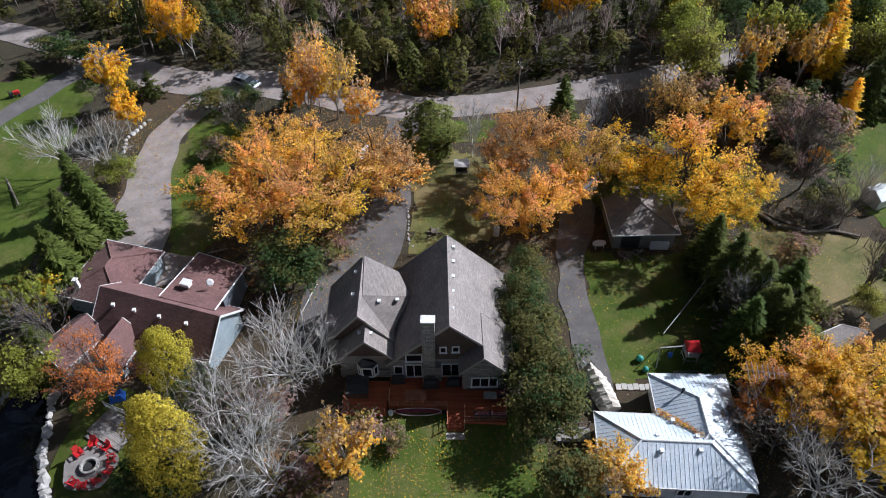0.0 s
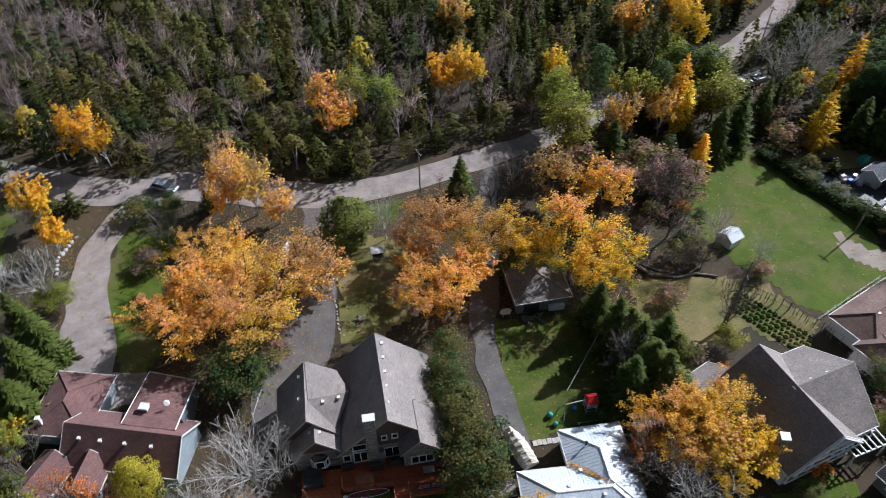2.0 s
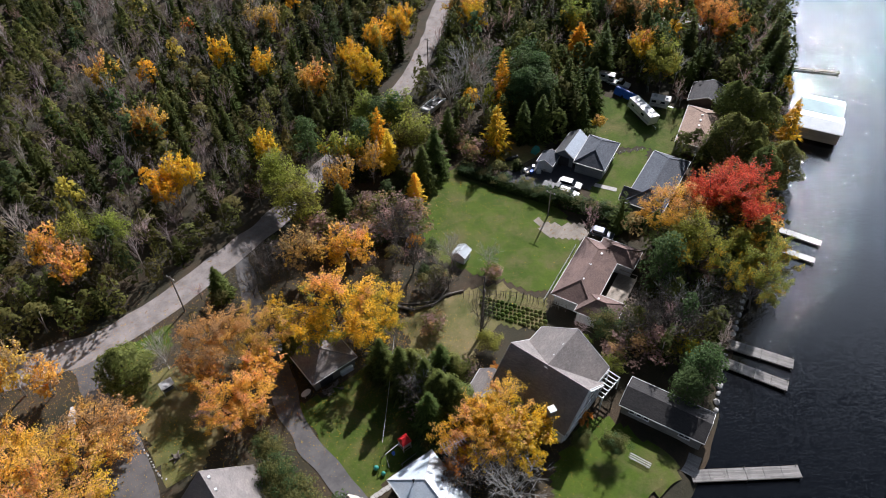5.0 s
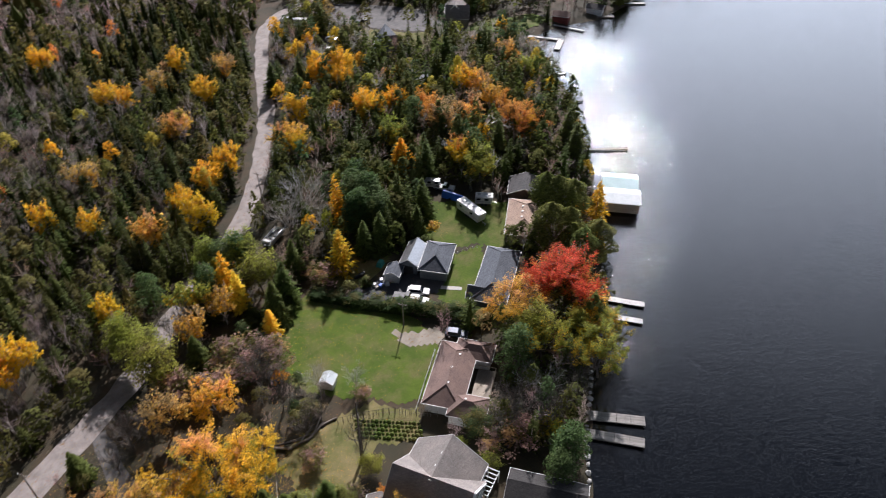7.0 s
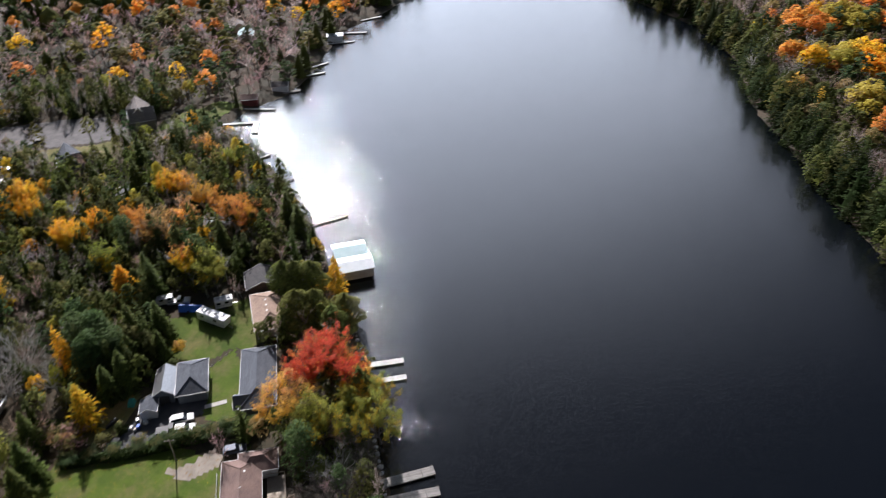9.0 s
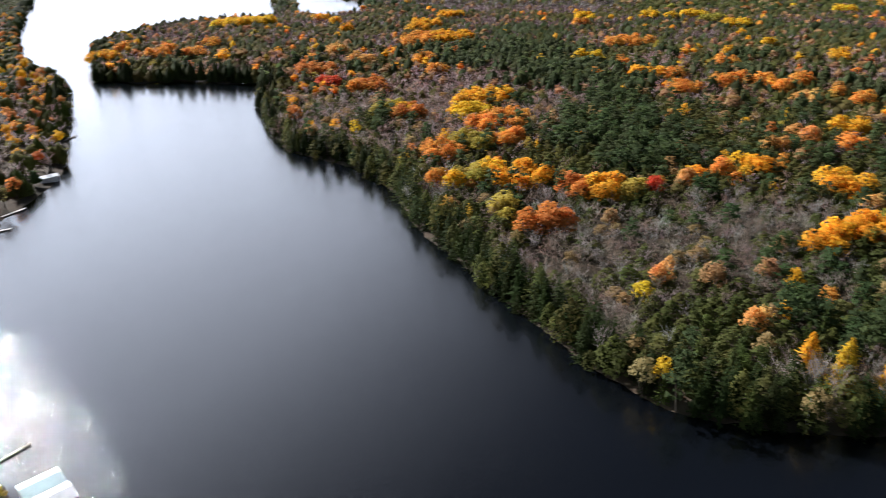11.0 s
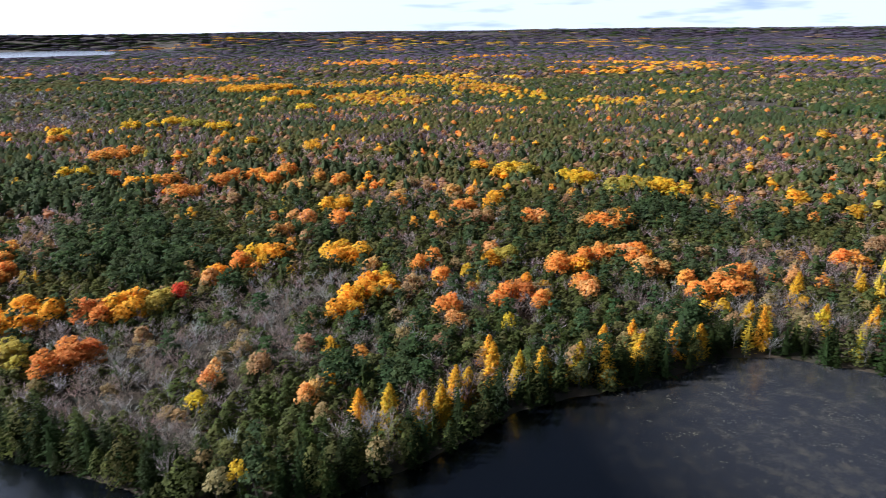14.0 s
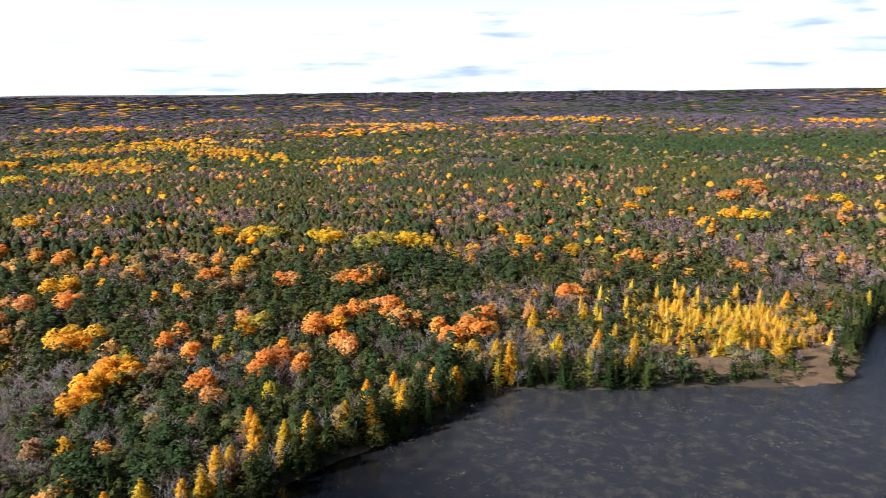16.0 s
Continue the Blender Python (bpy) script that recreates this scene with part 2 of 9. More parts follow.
def water_material():
    m, n, l, b = nodes_of("lake_water")
    pos = n.new("ShaderNodeNewGeometry").outputs["Position"]
    # dark peaty water; brown-green weed beds under the shallow bay, paled to carry sky reflection
    bay = n.new("ShaderNodeVectorMath")
    bay.operation = "DISTANCE"
    l.new(pos, bay.inputs[0])
    bay.inputs[1].default_value = (-20, -262, -1)
    shallow = ramp(n, l, w_scaled(n, l, bay.outputs["Value"], 1 / 160), [(0.45, (1,) * 3), (0.8, (0,) * 3)])
    weed = ramp(n, l, noise_at(n, l, 0.16, 8, 0.7), [(0.46, (0.026, 0.028, 0.031)), (0.57, (0.042, 0.042, 0.038)), (0.68, (0.064, 0.06, 0.046))])
    l.new(mixed(n, l, shallow, (0.0025, 0.0035, 0.005), weed), b.inputs["Base Color"])
    b.inputs["Roughness"].default_value = 0.04
    b.inputs["IOR"].default_value = 1.55
    gust = noise_at(n, l, 0.02, 3, 0.5)
    wave = noise_at(n, l, 0.75, 3, 0.55, pos, (1.0, 1.7, 1.0))
    chop = noise_at(n, l, 2.6, 3, 0.55, pos, (1.0, 1.5, 1.0))
    s = n.new("ShaderNodeMath")
    s.operation = "MULTIPLY_ADD"
    l.new(ramp(n, l, chop, [(0.5, (0,) * 3), (0.8, (1,) * 3)]), s.inputs[0])
    s.inputs[1].default_value = 0.6
    l.new(w_scaled(n, l, wave, 0.8), s.inputs[2])
    g = n.new("ShaderNodeMath")
    g.operation = "MULTIPLY"
    l.new(s.outputs[0], g.inputs[0])
    l.new(ramp(n, l, gust, [(0.35, (0.9,) * 3), (0.65, (1.0,) * 3)]), g.inputs[1])
    relief(n, l, b, g.outputs[0], 0.2, 0.22)
    return m


M["water"] = water_material()
M["far_water"] = plain("far_water", (0.03, 0.04, 0.05), (0.04, 0.05, 0.06), 0.01, 0.05, 0.22, 0, 0.0)


# ---- terrain and lake ----
WATER = -1.0
NEAR_SHORE = [(-900, -260), (-300, -60), (-120, -4), (-62, 16), (-48, 24), (-46.5, 40), (-44.6, 41.5), (-42.4, 40), (-39.5, 30), (-34, 21),
              (0, 17), (38, 14), (56, 15), (64.5, 20.5), (73.5, 26), (84, 30.5), (97, 37), (110, 42), (123, 48.5), (131, 56),
              (152, 67.5), (167, 79), (186, 95), (205, 118), (213, 128), (229, 124), (247, 115), (270, 114), (300, 117), (325, 117),
              (355, 106), (383, 100.5), (416, 100.6), (467, 109), (560, 122.5), (614, 136), (674, 155), (740, 192), (938, 248), (1400, 330), (5200, 900)]
FAR_SHORE = [(5200, -120), (1900, -90), (1400, -60), (1150, -55), (1000, -42), (1012, 28), (985, 72), (930, 112), (860, 140), (800, 150), (720, 134), (650, 121), (630, 79), (612, 25), (594, -15), (530, -7),
             (453, -10), (402, -18), (364, -48), (319, -63), (269, -63), (230, -72), (190, -80), (154, -88), (130, -100), (117, -122),
             (109, -140), (104, -165), (101, -181), (85, -207), (70, -228), (54, -262), (38, -273), (0, -280), (-30, -291), (-69, -300),
             (-93, -312), (-110, -353), (-123, -390), (-139, -417), (-210, -520), (-500, -700), (-1400, -900)]
LAKE = np.array(NEAR_SHORE + FAR_SHORE, float)


def wobble(x, y, s, seed=0.0):
    """A smooth field of about -1 to 1, for many places at once."""
    return (np.sin(x / s + 1.7 * np.sin(y / (1.31 * s) + seed)) + np.sin(y / (0.83 * s) + 1.3 * np.sin(x / (1.13 * s) + 2.1 + seed) + seed)) / 2


def inside(poly, x, y):
    odd = np.zeros(x.shape, bool)
    for (ax, ay), (bx, by) in zip(poly, np.roll(poly, -1, 0)):
        if ay != by:
            odd ^= ((ay > y) != (by > y)) & (x < (bx - ax) * (y - ay) / (by - ay) + ax)
    return odd


def shore_distance(x, y):
    """Metres to the lake's edge: positive on land, negative on the water."""
    x, y = np.asarray(x, float), np.asarray(y, float)
    best = np.full(x.shape, 1e9)
    for (ax, ay), (bx, by) in zip(LAKE, np.roll(LAKE, -1, 0)):
        dx, dy = bx - ax, by - ay
        s = np.clip(((x - ax) * dx + (y - ay) * dy) / (dx * dx + dy * dy), 0, 1)
        best = np.minimum(best, np.hypot(x - ax - s * dx, y - ay - s * dy))
    return np.where(inside(LAKE, x, y), -best, best) + 0.7 * wobble(x, y, 3.1) + 0.5 * wobble(x, y, 1.3, 2.0)


def smooth(a, b, v):
    s = np.clip((v - a) / (b - a), 0, 1)
    return s * s * (3 - 2 * s)


def land_height(x, y, d=None):
    x, y = np.asarray(x, float), np.asarray(y, float)
    d = shore_distance(x, y) if d is None else d
    r = np.hypot(x, y)
    z = np.where(d > 0, -1.0 + 1.0 * smooth(-0.5, 5, d), -1.0 - 1.6 * smooth(-0.5, 9, -d) - 0.08)
    far = np.where(d > 0, 1.0, 0.0)
    z = z + far * smooth(20, 160, d) * smooth(230, 700, r) * (3.0 + 3.5 * wobble(x, y, 170, 1.0))
    z = z + far * smooth(900, 2500, r) * (5 + 5 * wobble(x, y, 260, 3.0)) + far * np.clip((r - 2500) / 2400, 0, 1) ** 2 * (92 + 5 * wobble(x, y, 500, 0.4))
    # a flat basin for the lake near the horizon
    az = np.degrees(np.arctan2(x, y))
    low = smooth(2900, 3100, r) * smooth(4900, 4350, r) * smooth(92, 96, az) * smooth(128, 124, az)
    return z + (np.minimum(z, 17.0) - z) * low


TARN = [(3300, -870), (3900, -940), (4320, -1010), (4250, -1750), (3760, -2120), (3360, -2000), (3060, -1800), (3180, -1300)]


def spaced(lo, hi, step, end, grow=1.12):
    line = list(np.arange(lo, hi + 0.01, step))
    s = step
    while line[-1] < end:
        s *= grow
        line.append(line[-1] + s)
    s = step
    while line[0] > -end:
        s *= grow
        line.insert(0, line[0] - s)
    return np.array(line)


def sheet(name, x, y, z, material):
    me = bpy.data.meshes.new(name)
    nx, ny = len(x), len(y)
    gx, gy = np.meshgrid(x, y, indexing="ij")
    co = np.stack([gx, gy, z], -1).reshape(-1, 3)
    i = (np.arange(nx - 1)[:, None] * ny + np.arange(ny - 1)[None]).ravel()
    quads = np.stack([i, i + ny, i + ny + 1, i + 1], -1)
    me.from_pydata(co.tolist(), [], quads.tolist())
    me.polygons.foreach_set("use_smooth", np.ones(len(quads), bool))
    me.materials.append(material)
    return new(name, me)


gx, gy = spaced(-70, 420, 3.5, 4600), spaced(-330, 190, 3.5, 4600)
gx, gy = np.union1d(gx[(gx < 2700) | (gx > 4500)], np.arange(2720, 4480, 80.0)), np.union1d(gy[(gy > -800) | (gy < -2300)], np.arange(-2290, -800, 80.0))
GX, GY = np.meshgrid(gx, gy, indexing="ij")
tagged(sheet("ground", gx, gy, land_height(GX, GY), M["floor"]), "leaf-strewn forest floor and soil sloping into the lake", "ground", kind="structure")
wx = np.array([-4300, -1500, -500, 0, 500, 1500, 4300.0])
tagged(sheet("water", wx, wx, np.full((7, 7), WATER), M["water"]), "dark rippled lake water under a bright sky", "lake", kind="structure")


# ---- mesh helpers ----
def part(name, bm, material, parent=None, label="", smooth_faces=False):
    """Links a bmesh as one mesh object under a thing or a part, with metres along each face as UV."""
    uv = bm.loops.layers.uv.verify()
    for f in bm.faces:
        f.normal_update()
        nrm = f.normal
        u = Vector((0, 0, 1)).cross(nrm)
        u = u.normalized() if u.length > 0.05 else Vector((1, 0, 0))
        v = nrm.cross(u)
        f.smooth = smooth_faces
        for lp in f.loops:
            lp[uv].uv = (lp.vert.co.dot(u), lp.vert.co.dot(v))
    me = bpy.data.meshes.new(name)
    bm.to_mesh(me)
    bm.free()
    me.materials.append(material)
    ob = new(name, me)
    ob.parent = parent
    if label:
        ob["label"] = label
    return ob


def thing(name, x, y, z=0.0, turn=0.0, label="", category="", group=""):
    ob = new(name)
    ob.matrix_world = pose(x, y, z, 0, 0, turn)
    return tagged(ob, label, category, group)


def box(bm, c, s, turn=0.0, tilt=(0, 0)):
    m = pose(*c, tilt[0], tilt[1], turn) @ Matrix.Diagonal((*s, 1))
    return bmesh.ops.create_cube(bm, size=1, matrix=m)["verts"]


def rod(bm, a, b, r0, r1=None, sides=6):
    a, b = Vector(a), Vector(b)
    m = Matrix.Translation((a + b) / 2) @ (b - a).to_track_quat("Z", "Y").to_matrix().to_4x4()
    bmesh.ops.create_cone(bm, cap_ends=True, segments=sides, radius1=r0, radius2=r0 if r1 is None else r1, depth=(b - a).length, matrix=m)


def faces(bm, co, polys):
    vs = [bm.verts.new(c) for c in co]
    for p in polys:
        bm.faces.new([vs[k] for k in p])
    return vs


def boxes(*specs):
    bm = bmesh.new()
    for s in specs:
        box(bm, *s)
    return bm


def bevelled(bm, width=0.03, segments=2):
    bmesh.ops.bevel(bm, geom=list(bm.edges), offset=width, segments=segments, affect="EDGES", profile=0.6)
    return bm


YARDS, LANES, HOMES = [], [], []


def ribbon(name, line, material, label, category, lift=0.05, rag=0.35):
    """A road or path of varying width along a line of x, y, half-width, with ragged edges; it follows the ground."""
    LANES.append(line)
    pts = np.array(line, float)
    seg = np.r_[0, np.cumsum(np.hypot(*np.diff(pts[:, :2], axis=0).T))]
    s = np.arange(0, seg[-1], 1.2)
    # smoothed line
    raw = np.stack([np.interp(s, seg, pts[:, k]) for k in range(3)], -1)
    k = np.ones(9) / 9
    pad = np.pad(raw, ((4, 4), (0, 0)), mode="edge")
    raw = np.stack([np.convolve(pad[:, c], k, "valid") for c in range(3)], -1)
    t = np.gradient(raw[:, :2], axis=0)
    t /= np.hypot(*t.T)[:, None]
    nrm = np.stack([-t[:, 1], t[:, 0]], -1)
    cols = np.linspace(-1, 1, 7)
    wide = raw[:, 2, None] * cols[None]
    wide[:, 0] += rag * wobble(s, s * 0.7, 2.3)
    wide[:, -1] += rag * wobble(s, s * 0.6, 1.9, 2.0)
    co = raw[:, None, :2] + nrm[:, None] * wide[:, :, None]
    z = land_height(co[..., 0], co[..., 1]) + lift
    me = bpy.data.meshes.new(name)
    n_, m_ = wide.shape
    i = (np.arange(n_ - 1)[:, None] * m_ + np.arange(m_ - 1)[None]).ravel()
    me.from_pydata(np.concatenate([co, z[..., None]], -1).reshape(-1, 3).tolist(), [], np.stack([i, i + m_, i + m_ + 1, i + 1], -1)[:, ::-1].tolist())
    me.materials.append(material)
    return tagged(new(name, me), label, category, kind="structure")


def patch(name, outline, material, label, category, lift=0.03, step=0.8, rag=0.5):
    """A lawn or yard: a sheet over the ground inside an outline, with an uneven edge."""
    YARDS.append(outline)
    p = np.array(outline, float)
    lo, hi = p.min(0) - 1, p.max(0) + 1
    x, y = np.arange(lo[0], hi[0], step), np.arange(lo[1], hi[1], step)
    X, Y = np.meshgrid(x, y, indexing="ij")
    jx, jy = X + rag * wobble(X, Y, 1.7), Y + rag * wobble(X, Y, 1.5, 3.0)
    cx, cy = X[:-1, :-1] + step / 2, Y[:-1, :-1] + step / 2
    keep = inside(p, cx + rag * 1.5 * wobble(cx, cy, 2.4), cy + rag * 1.5 * wobble(cx, cy, 2.1, 1.0)).ravel()
    ny = len(y)
    i = (np.arange(len(x) - 1)[:, None] * ny + np.arange(ny - 1)[None]).ravel()[keep]
    quads = np.stack([i, i + ny, i + ny + 1, i + 1], -1)
    used, back = np.unique(quads, return_inverse=True)
    co = np.stack([jx, jy, land_height(jx, jy) + lift], -1).reshape(-1, 3)[used]
    me = bpy.data.meshes.new(name)
    me.from_pydata(co.tolist(), [], back.reshape(-1, 4).tolist())
    me.materials.append(material)
    return tagged(new(name, me), label, category, kind="structure")


# ---- roads, drives and lawns ----
patch("lawn", [(14.8, 61), (21, 60), (29, 59), (32, 51), (29, 43), (16.4, 42), (15.2, 48), (14.4, 56)], M["lawn"], "mown green lawn with scattered yellow leaves", "lawn", 0.04)
patch("lawn", [(-9, 37.5), (6, 37.5), (9.5, 34), (10, 24), (-4, 22), (-10, 26)], M["lawn"], "shaded lawn strewn with leaves below the deck", "lawn", 0.04)
patch("patio", [(-37.4, 59), (-33.6, 59.6), (-31.5, 57.8), (-33, 54.2), (-35.8, 54.6)], M["gravel"], "pale concrete patio between the two wings", "patio", 0.07)
patch("lawn", [(-6.4, 81), (2.4, 82), (6, 88), (-2, 89), (-6, 85)], M["green_lawn"], "green roadside verge", "lawn", 0.035)
patch("lawn", [(-6.2, 80), (3.2, 80), (6, 72), (4.5, 63), (-1, 58.5), (-6, 60)], M["dry_lawn"], "dry olive lawn behind the house", "lawn", 0.04)
patch("lawn", [(-40.5, 75), (-40.6, 86), (-37, 90.5), (-32, 90), (-30, 82), (-33, 71), (-29, 62), (-35, 58), (-36.5, 63)], M["green_lawn"], "bright green lawn beside the gravel drive", "lawn", 0.035)
patch("lawn", [(-84, 95), (-66, 100), (-58, 98), (-57, 84), (-54, 72), (-52, 59), (-50, 48), (-70, 40), (-90, 60)], M["lawn"], "rough lawn with long tree shadows", "lawn", 0.035)
patch("lawn", [(-47, 44), (-44, 43.5), (-39, 40), (-38, 30), (-34, 23), (-28, 24), (-30, 34), (-33, 39), (-40, 45)], M["green_lawn"], "green lawn beside a stone-edged inlet", "lawn", 0.06, 0.6)
patch("lawn", [(-56, 46), (-49, 43), (-48.3, 30), (-60, 26)], M["dry_lawn"], "lawn across the inlet", "lawn", 0.06)
patch("lawn", [(60, 92), (69, 91.5), (78, 76), (78, 67), (75, 60), (62.5, 53), (57, 60.5), (50.5, 73), (51, 82)], M["green_lawn"], "wide mown field with worn patches", "lawn", 0.035)
patch("gravel_yard", [(71.3, 69.5), (74.5, 67.5), (78.5, 62.5), (77.5, 59.5), (74.5, 60), (71, 66)], M["sand"], "pale gravel strip beside the field", "gravel", 0.07)
patch("garden", [(36, 65), (44, 67), (50, 63), (52, 60), (50, 54), (42, 51), (36, 56)], M["dry_lawn"], "worn brown grass strewn with leaf litter", "soil", 0.035)
patch("garden", [(50, 63), (56, 60.5), (60, 53), (56, 50), (50, 54)], M["dry_lawn"], "weedy vegetable garden", "soil", 0.045)
patch("lawn", [(42, 30.5), (50, 32), (53.5, 27), (54, 18), (38, 17), (33, 24)], M["green_lawn"], "green lawn running down to the boathouse", "lawn", 0.05)
patch("lawn", [(98.5, 75), (105, 71.5), (99, 64), (91, 60.5), (85, 65), (86, 70)], M["green_lawn"], "neat bright lawn between blue-grey cottages", "lawn", 0.05)
patch("driveway", [(73, 84), (79, 83), (86, 82), (91, 72), (86, 68.5), (79, 74.5)], M["new_asphalt"], "dark paved parking yard", "driveway", 0.07)
patch("lawn", [(100, 88), (113, 91), (124, 76), (110, 66), (103, 74), (99, 80)], M["lawn"], "grass yard around parked trailers", "lawn", 0.045)
patch("lawn", [(74, 91), (85, 95), (91, 89), (88, 84), (80, 84), (75, 85.5)], M["dry_lawn"], "worn brown grass beside the parking yard", "lawn", 0.04)
patch("parking", [(185, 208), (195, 205), (204, 190), (210, 174), (204, 160), (194, 160), (188, 172), (181, 190)], M["asphalt"], "grey asphalt parking area", "parking", 0.06)
patch("lawn", [(181, 150), (194, 152), (193, 159), (187, 170), (180, 188), (173, 186), (176, 172), (182, 160)], M["dry_lawn"], "rough grass between the far cottages", "lawn", 0.04)
patch("lawn", [(214, 150), (232, 138), (232, 128), (214, 133), (202, 150)], M["green_lawn"], "grassy bank at the water", "lawn", 0.06)
ribbon("road", [(-140, 128, 2.55), (-90, 118, 2.55), (-62, 106, 2.72), (-45, 97.5, 3.4), (-33, 98, 3.57), (-15, 92.5, 3.23), (-4, 90.6, 2.72), (9, 93, 2.63), (22, 97.5, 2.58),
                (32, 100, 2.58), (47, 108, 2.58), (61, 114.5, 2.22), (74, 120.5, 2.37), (88, 130.5, 2.37), (105.5, 147, 2.22), (118.5, 160.5, 2.37), (138, 185.5, 2.37), (158, 208, 2.37),
                (174, 216, 2.37), (190, 215.5, 2.37), (208, 218.5, 2.22), (222, 230, 2.22), (240, 250, 2.22), (270, 300, 2.22)], M["gravel"], "grey gravel road winding between the trees", "road", 0.09)
ribbon("driveway", [(-39.7, 52, 3), (-39.9, 58, 3.6), (-40, 63, 3.8), (-42, 72, 3.2), (-43.3, 80, 2.7), (-42.5, 87, 2.4), (-39, 93, 2.6), (-34, 97, 3)], M["gravel"], "grey gravel driveway curving up to the road", "driveway", 0.06)
ribbon("driveway", [(-15.5, 44, 1.6), (-15.8, 50, 2.2), (-13.5, 56, 4.6), (-11, 61, 5.0), (-10, 68, 3.6), (-9.2, 75, 2.8), (-8.6, 83, 2.2), (-8.4, 91, 2.6)], M["asphalt"], "worn asphalt driveway in tree shade", "driveway", 0.07)
ribbon("driveway", [(15, 37, 1.7), (14.6, 42, 1.6), (13.6, 50, 1.6), (13.3, 58, 1.6), (14.5, 64, 2.2), (16, 70, 2.5), (18, 80, 1.6), (22, 96, 1.6)], M["asphalt"], "narrow asphalt driveway beside a lawn", "driveway", 0.075)
ribbon("driveway", [(-80, 70, 1.8), (-70, 86, 1.8), (-64, 98, 2), (-60, 106, 2.4)], M["asphalt"], "paved side lane", "driveway", 0.06)


# ---- houses: shapes ----
M["shingle_grey"] = coursed("shingle_grey", (0.21, 0.186, 0.172), (0.3, 0.268, 0.246), 0.33, 0.14, 0.012, 0.015, 0.9, 0.6)
M["shingle_red"] = coursed("shingle_red", (0.15, 0.08, 0.074), (0.215, 0.118, 0.11), 0.33, 0.14, 0.012, 0.015, 0.9, 0.6)
M["shingle_dark"] = coursed("shingle_dark", (0.06, 0.058, 0.06), (0.1, 0.098, 0.1), 0.33, 0.14, 0.012, 0.015, 0.9, 0.6)
M["shingle_brown"] = coursed("shingle_brown", (0.19, 0.125, 0.105), (0.26, 0.175, 0.15), 0.33, 0.14, 0.012, 0.015, 0.9, 0.6)
M["shingle_blue"] = coursed("shingle_blue", (0.085, 0.098, 0.12), (0.14, 0.155, 0.18), 0.33, 0.14, 0.012, 0.015, 0.9, 0.6)
M["shingle_tan"] = coursed("shingle_tan", (0.36, 0.25, 0.19), (0.48, 0.345, 0.265), 0.33, 0.14, 0.012, 0.015, 0.9, 0.6)
M["siding_grey"] = coursed("siding_grey", (0.23, 0.215, 0.19), (0.27, 0.25, 0.225), 6.0, 0.13, 0.008, 0.015, 0.7, 0.55)
M["siding_blue"] = coursed("siding_blue", (0.3, 0.37, 0.4), (0.36, 0.43, 0.46), 6.0, 0.13, 0.008, 0.015, 0.65, 0.6)
M["siding_white"] = coursed("siding_white", (0.62, 0.62, 0.61), (0.72, 0.72, 0.7), 6.0, 0.13, 0.008, 0.015, 0.65, 0.7)
M["siding_tan"] = coursed("siding_tan", (0.38, 0.32, 0.25), (0.45, 0.39, 0.31), 6.0, 0.13, 0.008, 0.015, 0.7, 0.6)
M["siding_slate"] = coursed("siding_slate", (0.12, 0.14, 0.16), (0.17, 0.19, 0.21), 6.0, 0.13, 0.008, 0.015, 0.65, 0.6)
M["shake_brown"] = coursed("shake_brown", (0.095, 0.06, 0.045), (0.14, 0.09, 0.07), 0.2, 0.18, 0.012, 0.02, 0.85, 0.5)
M["shake_red"] = coursed("shake_red", (0.16, 0.03, 0.025), (0.22, 0.045, 0.035), 6.0, 0.15, 0.01, 0.02, 0.8, 0.5)
M["stone"] = coursed("stone", (0.2, 0.185, 0.165), (0.38, 0.355, 0.32), 0.5, 0.22, 0.025, 0.04, 0.85, 0.45)
M["trim"] = plain("trim", (0.62, 0.62, 0.61), (0.78, 0.78, 0.76), 1.2, 9, 0.55, 0, 0.08, 0.005)
M["trim_tan"] = plain("trim_tan", (0.3, 0.27, 0.23), (0.36, 0.33, 0.28), 1.2, 9, 0.6, 0, 0.08, 0.005)
M["metal_roof"] = plain("metal_roof", (0.6, 0.69, 0.77), (0.74, 0.81, 0.86), 0.5, 5, 0.42, 0.05, 0.1, 0.01)
M["white_roof"] = plain("white_roof", (0.62, 0.68, 0.7), (0.74, 0.78, 0.8), 0.5, 5, 0.4, 0.2, 0.1, 0.01)
M["teal_roof"] = plain("teal_roof", (0.4, 0.55, 0.56), (0.52, 0.68, 0.68), 0.5, 5, 0.4, 0.2, 0.1, 0.01)
M["steel"] = plain("steel", (0.42, 0.43, 0.44), (0.6, 0.61, 0.62), 3, 20, 0.35, 0.8, 0.1, 0.004)
M["white_paint"] = plain("white_paint", (0.7, 0.7, 0.69), (0.82, 0.82, 0.8), 3, 20, 0.45, 0, 0.08, 0.004)
M["black"] = plain("black", (0.018, 0.018, 0.02), (0.04, 0.04, 0.042), 3, 18, 0.55, 0, 0.15, 0.008)


def glass_material():
    m, n, l, b = nodes_of("window_glass")
    b.inputs["Base Color"].default_value = (0.012, 0.015, 0.02, 1)
    b.inputs["Roughness"].default_value = 0.06
    relief(n, l, b, noise_at(n, l, 1.5, 2), 0.03, 0.02)
    return m


M["glass"] = glass_material()


def local(parent, x, y, z=0.0, turn=0.0):
    return parent.matrix_basis.inverted() @ pose(x, y, z, 0, 0, turn)


